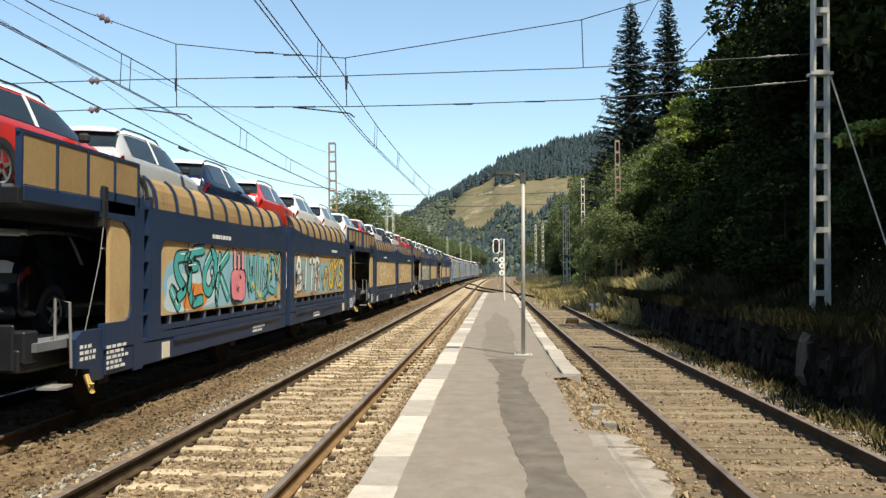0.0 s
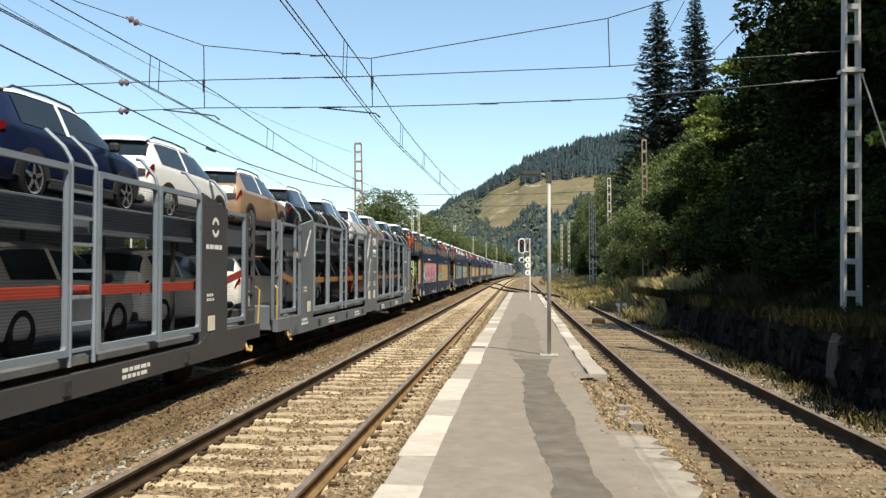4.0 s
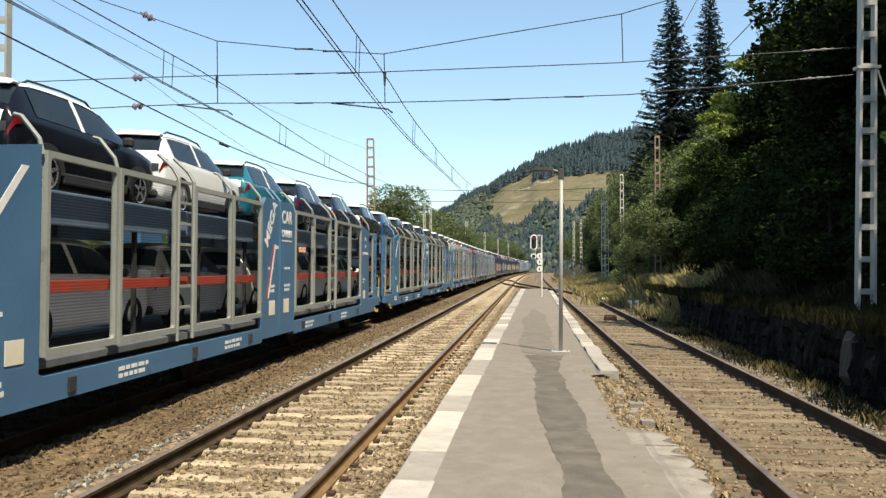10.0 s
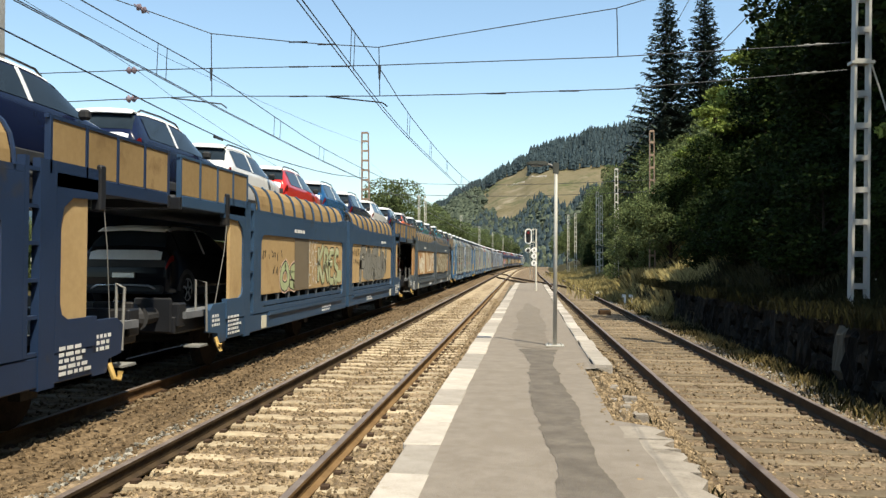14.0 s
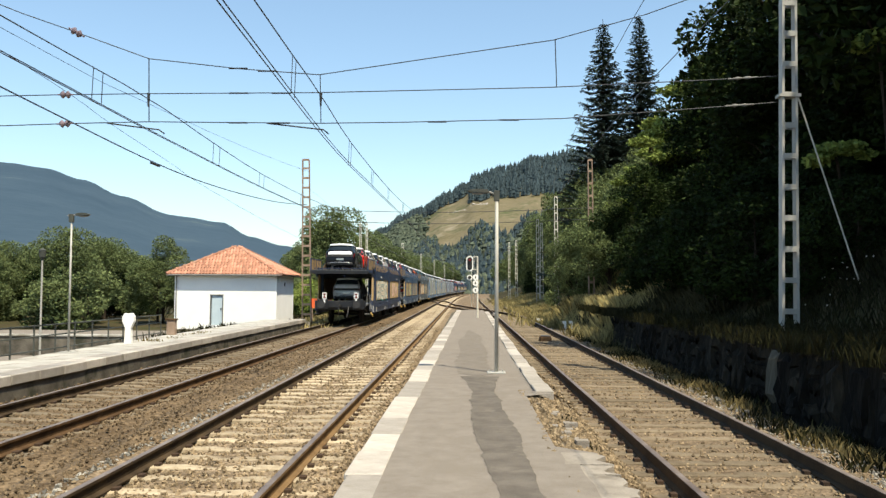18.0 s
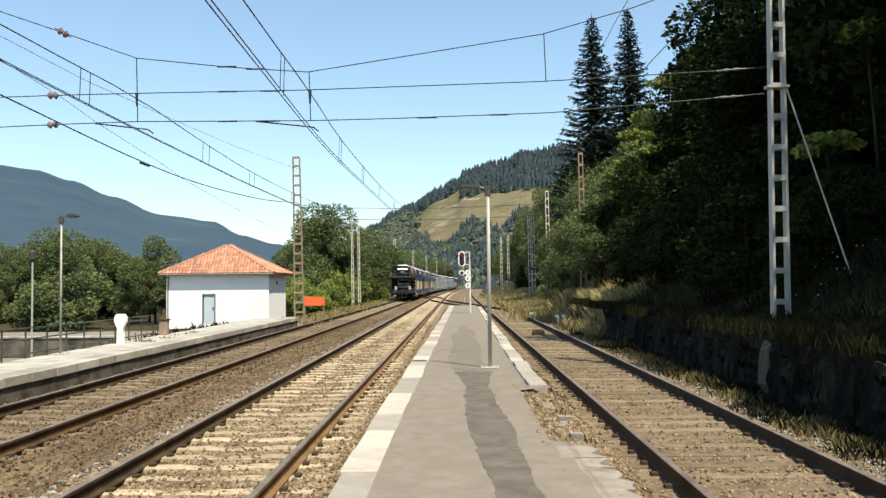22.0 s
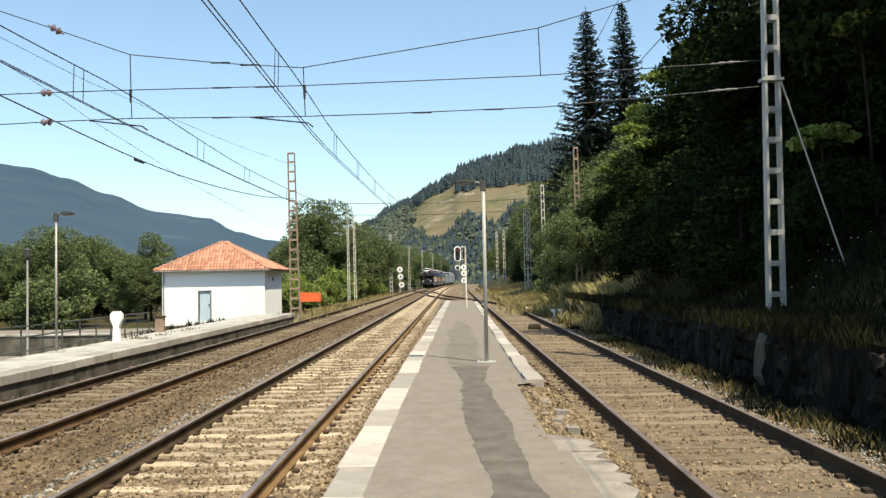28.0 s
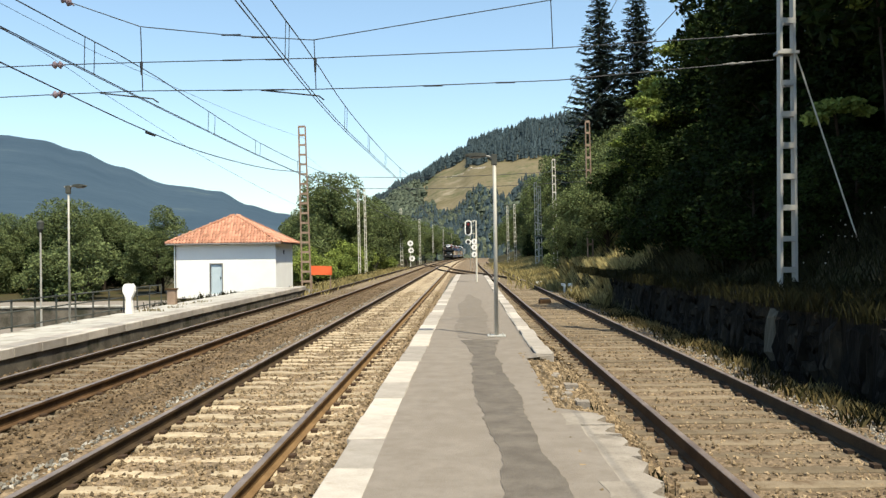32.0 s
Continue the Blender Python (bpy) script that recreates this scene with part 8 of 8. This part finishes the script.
    slab("head_beam", -1.4, 1.4, E - 1.15, E - 0.7, 0.62, 1.14, C, 0.02)
    bm = BM()
    for k in range(5):
        u = 1.2 + k * 2.2
        for s in (-1, 1):
            box(bm, s * 1.18, s * 1.23, Y(u), Y(u + 0.06), 0.86, 2.5)
    tagged(part("deck_posts", bm, M["dark"], t), kind="stuff")
    wheelsets(t, (3.0 - PITCH / 4, 9.0 - PITCH / 4), d)
    buffers(t, E - 0.06 - PITCH / 4, d)
    X = HALF + 0.002
    if d > 0:
        # lettered joint panel
        for txt, z, w, h in (("CAR", 2.72, 0.72, 0.27), ("CARRIER", 2.45, 0.72, 0.15)):
            me = on_side(fitted(lettering(txt, 1.0, 0.003, 0.02), w, h), Y(0.14), z, X)
            me.materials.clear()
            me.materials.append(M["print_white"])
            part("lettering", me, None, t, "white block lettering")
        slab("underline", X - 0.002, X + 0.002, 0.14, 0.86, 2.36, 2.39, M["print_white"])
    else:
        me = on_side(fitted(lettering("MEGA", 1.0, 0.003, 0.02), 1.05, 0.25), Y(0.78), 2.2, X, lean=56)
        me.materials.clear()
        me.materials.append(M["print_white"])
        part("lettering", me, None, t, "slanting white block lettering")
        for o, mt in ((0.0, "bar_red" if scheme != "grey" else "frame_beige"), (0.09, "print_white")):
            bm = BM()
            prism(bm, [(Y(0.86 - o), 1.25), (Y(0.86 - o - 0.08), 1.25), (Y(0.34 - o), 2.28), (Y(0.34 - o + 0.08), 2.28)], 0, X, X + 0.003)
            part("stripe", bm, M[mt], t, "slanting painted stripe")
        slab("stripe", X, X + 0.003, 0.1, 0.4, 2.2, 2.26, M["print_white"])
    for u in (0.35,):
        bars(t, min(Y(u), Y(u + 0.4)), 1.36, 0.42, 0.18, 2, X - 0.002, seed=seed)
        bars(t, min(Y(u), Y(u + 0.4)), 1.8, 0.36, 0.08, 1, X - 0.002, seed=seed + 1)
    slab("notice_plate", HALF, HALF + 0.006, 0.3, 0.66, 0.92, 1.2, M["cream"])
    slab("notice_plate", HALF - 0.004, HALF + 0.003, 8.55, 8.85, 0.9, 1.14, M["cream"])
    # ring mark and unreadable name on the solid panel
    bm = BM()
    n = 16
    yc, zc = (Y(8.86)), 2.58
    for a0 in (0.35, 3.5):
        for k in range(n):
            a, b = a0 + 2.5 * k / n, a0 + 2.5 * (k + 1) / n
            vs = [(math.cos(q_) * r_, math.sin(q_) * r_) for q_, r_ in ((a, 0.1), (b, 0.1), (b, 0.165), (a, 0.165))]
            bm.faces.new([bm.verts.new((HALF - 0.001, yc + u, zc + w)) for u, w in vs])
    if d > 0:
        tagged(part("ring_mark", bm, M["print_white"], t, "white ring mark"), kind="stuff")
        bars(t, Y(8.45), 2.22, 0.8, 0.12, 1, HALF - 0.004, seed=seed + 3)
    else:
        bm.free()
        bm = BM()
        prism(bm, [(Y(9.2), 2.2), (Y(9.08), 2.2), (Y(8.5), 2.85), (Y(8.62), 2.85)], 0, HALF - 0.004, HALF)
        part("slanting_name", bm, M["print_white"], t, "slanting unreadable white name")
        bars(t, Y(9.4), 0.62, 0.7, 0.18, 2, HALF + 0.001, seed=seed + 3)
    for u in (2.0, 5.6):
        bars(t, min(Y(u), Y(u + 1.0)), 0.5, 0.8, 0.17, 2, HALF + 0.001, seed=seed + 4)
    bars(t, min(Y(8.5), Y(9.2)), 1.38, 0.3, 0.15, 2, HALF - 0.004, seed=seed + 5)
    for u in (1.7, 4.2, 7.6):
        slab("sill_pocket", HALF, HALF + 0.03, u, u + 0.14, 0.5, 0.66, M["dark"])
    return t


# ---------------------------------------------------------------- the train
SPEED = 13.85
FIRST = 8.8          # ahead of the wagon that heads this list, at the start
MOVING = []           # thing, metres along the line at the start, height


def line_pose(y, z):
    slope = 2 * max(0.0, y - 105) / 9000.0
    return pose(XL + bend(y), y, z, 0, 0, -math.degrees(math.atan(slope)))


#         kind, front half, rear half, cars front to rear, lower cars
WAGONS = [
    ("navy", "pale", "duo", "white navy white white navy red", ""), ("navy", "pale", "pale", "red white navy white red white", ""),
    ("navy", "duo", "mug", "white white red navy silver red", "black"), ("navy", "konz", "bsrc", "navy navy teal grey orange black", "silver"),
    ("grey", "", "", "navy bronze white black black bronze", "silver red red black silver white"), ("dark", "", "", "white navy navy red navy teal", "white silver navy white silver black"),
    ("blue", "", "", "white red white white navy black", "white white silver white white black"), ("blue", "", "", "navy navy navy black blue black", "silver white black white silver black"),
    ("blue", "", "", "navy navy teal white black grey", "white white white silver white navy"), ("greygreen", "wild", "loys", "teal grey teal grey orange navy", "red"),
    ("slate", "posun", "crew", "white navy blue red white navy", "black"), ("navy", "pink", "brand", "navy white navy silver red black", "silver"),
]
AHEAD = ["navy", "grey", "dark", "blue", "grey", "blue", "navy"]
MESHES = {}


def unit(kind, d, style, seed, last):
    if kind in ("blue", "grey", "dark"):
        key = (kind, d)
        if key not in MESHES:
            MESHES[key] = wagon_m(d, kind, seed)
            return MESHES[key]
        return copy_thing(MESHES[key], Matrix())
    key = (kind, d, style, last)
    if key not in MESHES:
        MESHES[key] = wagon_t(d, kind, "tan_rust" if kind == "greygreen" else "tan", style, seed, last, kind == "greygreen")
        return MESHES[key]
    return copy_thing(MESHES[key], Matrix())


def place_wagon(front, kind, sf, sr, ups, lows, seed, last=False, near=True):
    """A two-part wagon whose front coupling stands at front."""
    for d, o, st in ((1, -PITCH / 4, sf), (-1, -3 * PITCH / 4, sr)):
        u = unit(kind, d, st, seed + (d > 0), last and d < 0)
        MOVING.append((u, front + o, 0.0))
    tops = 2.685 if kind in ("blue", "grey", "dark") else 2.8
    floor = 0.865 if kind in ("blue", "grey", "dark") else 1.065
    r = random.Random(seed)
    for k, c in enumerate(ups):
        MOVING.append((car(c, near), front - 2.0 - k * 3.93 + r.uniform(-0.06, 0.06), tops))
    spots = range(len(lows)) if len(lows) > 2 else (5,)
    for k, c in zip(spots, lows):
        MOVING.append((car(c, near and len(lows) < 3), front - (2.2 if len(lows) > 2 else -0.4 if last else 0.9) - k * 3.9, floor))


q = random.Random(3)
for k, kind in enumerate(AHEAD):
    front = FIRST + PITCH * (3 + len(AHEAD) - k)
    place_wagon(front, kind, "pale", "pale", [q.choice(("white", "white", "red", "navy", "black", "teal", "silver", "grey")) for _ in range(6)], [], 200 + k, near=False)
for k, (kind, sf, sr, ups, lows) in enumerate(WAGONS):
    place_wagon(FIRST + PITCH * (3 - k), kind, sf, sr, ups.split(), lows.split(), 10 * k + 1, k == len(WAGONS) - 1, near=k > 1)


def gained(t):
    """How far the train has run after t seconds, a little faster at first."""
    return SPEED * t + float(np.interp(t, (0, 3, 7, 11, 13, 16, 32), (-0.38, 0.02, 0.33, 0.27, -0.1, -0.48, -0.5)))


def motions():
    for ob, s, z in MOVING:
        walk(ob, [(t, line_pose(s + gained(t), z)) for t in (0, 3, 5, 7, 9, 11, 13, 16, 18, 20, 22, 24, 28, 32)])


motions()
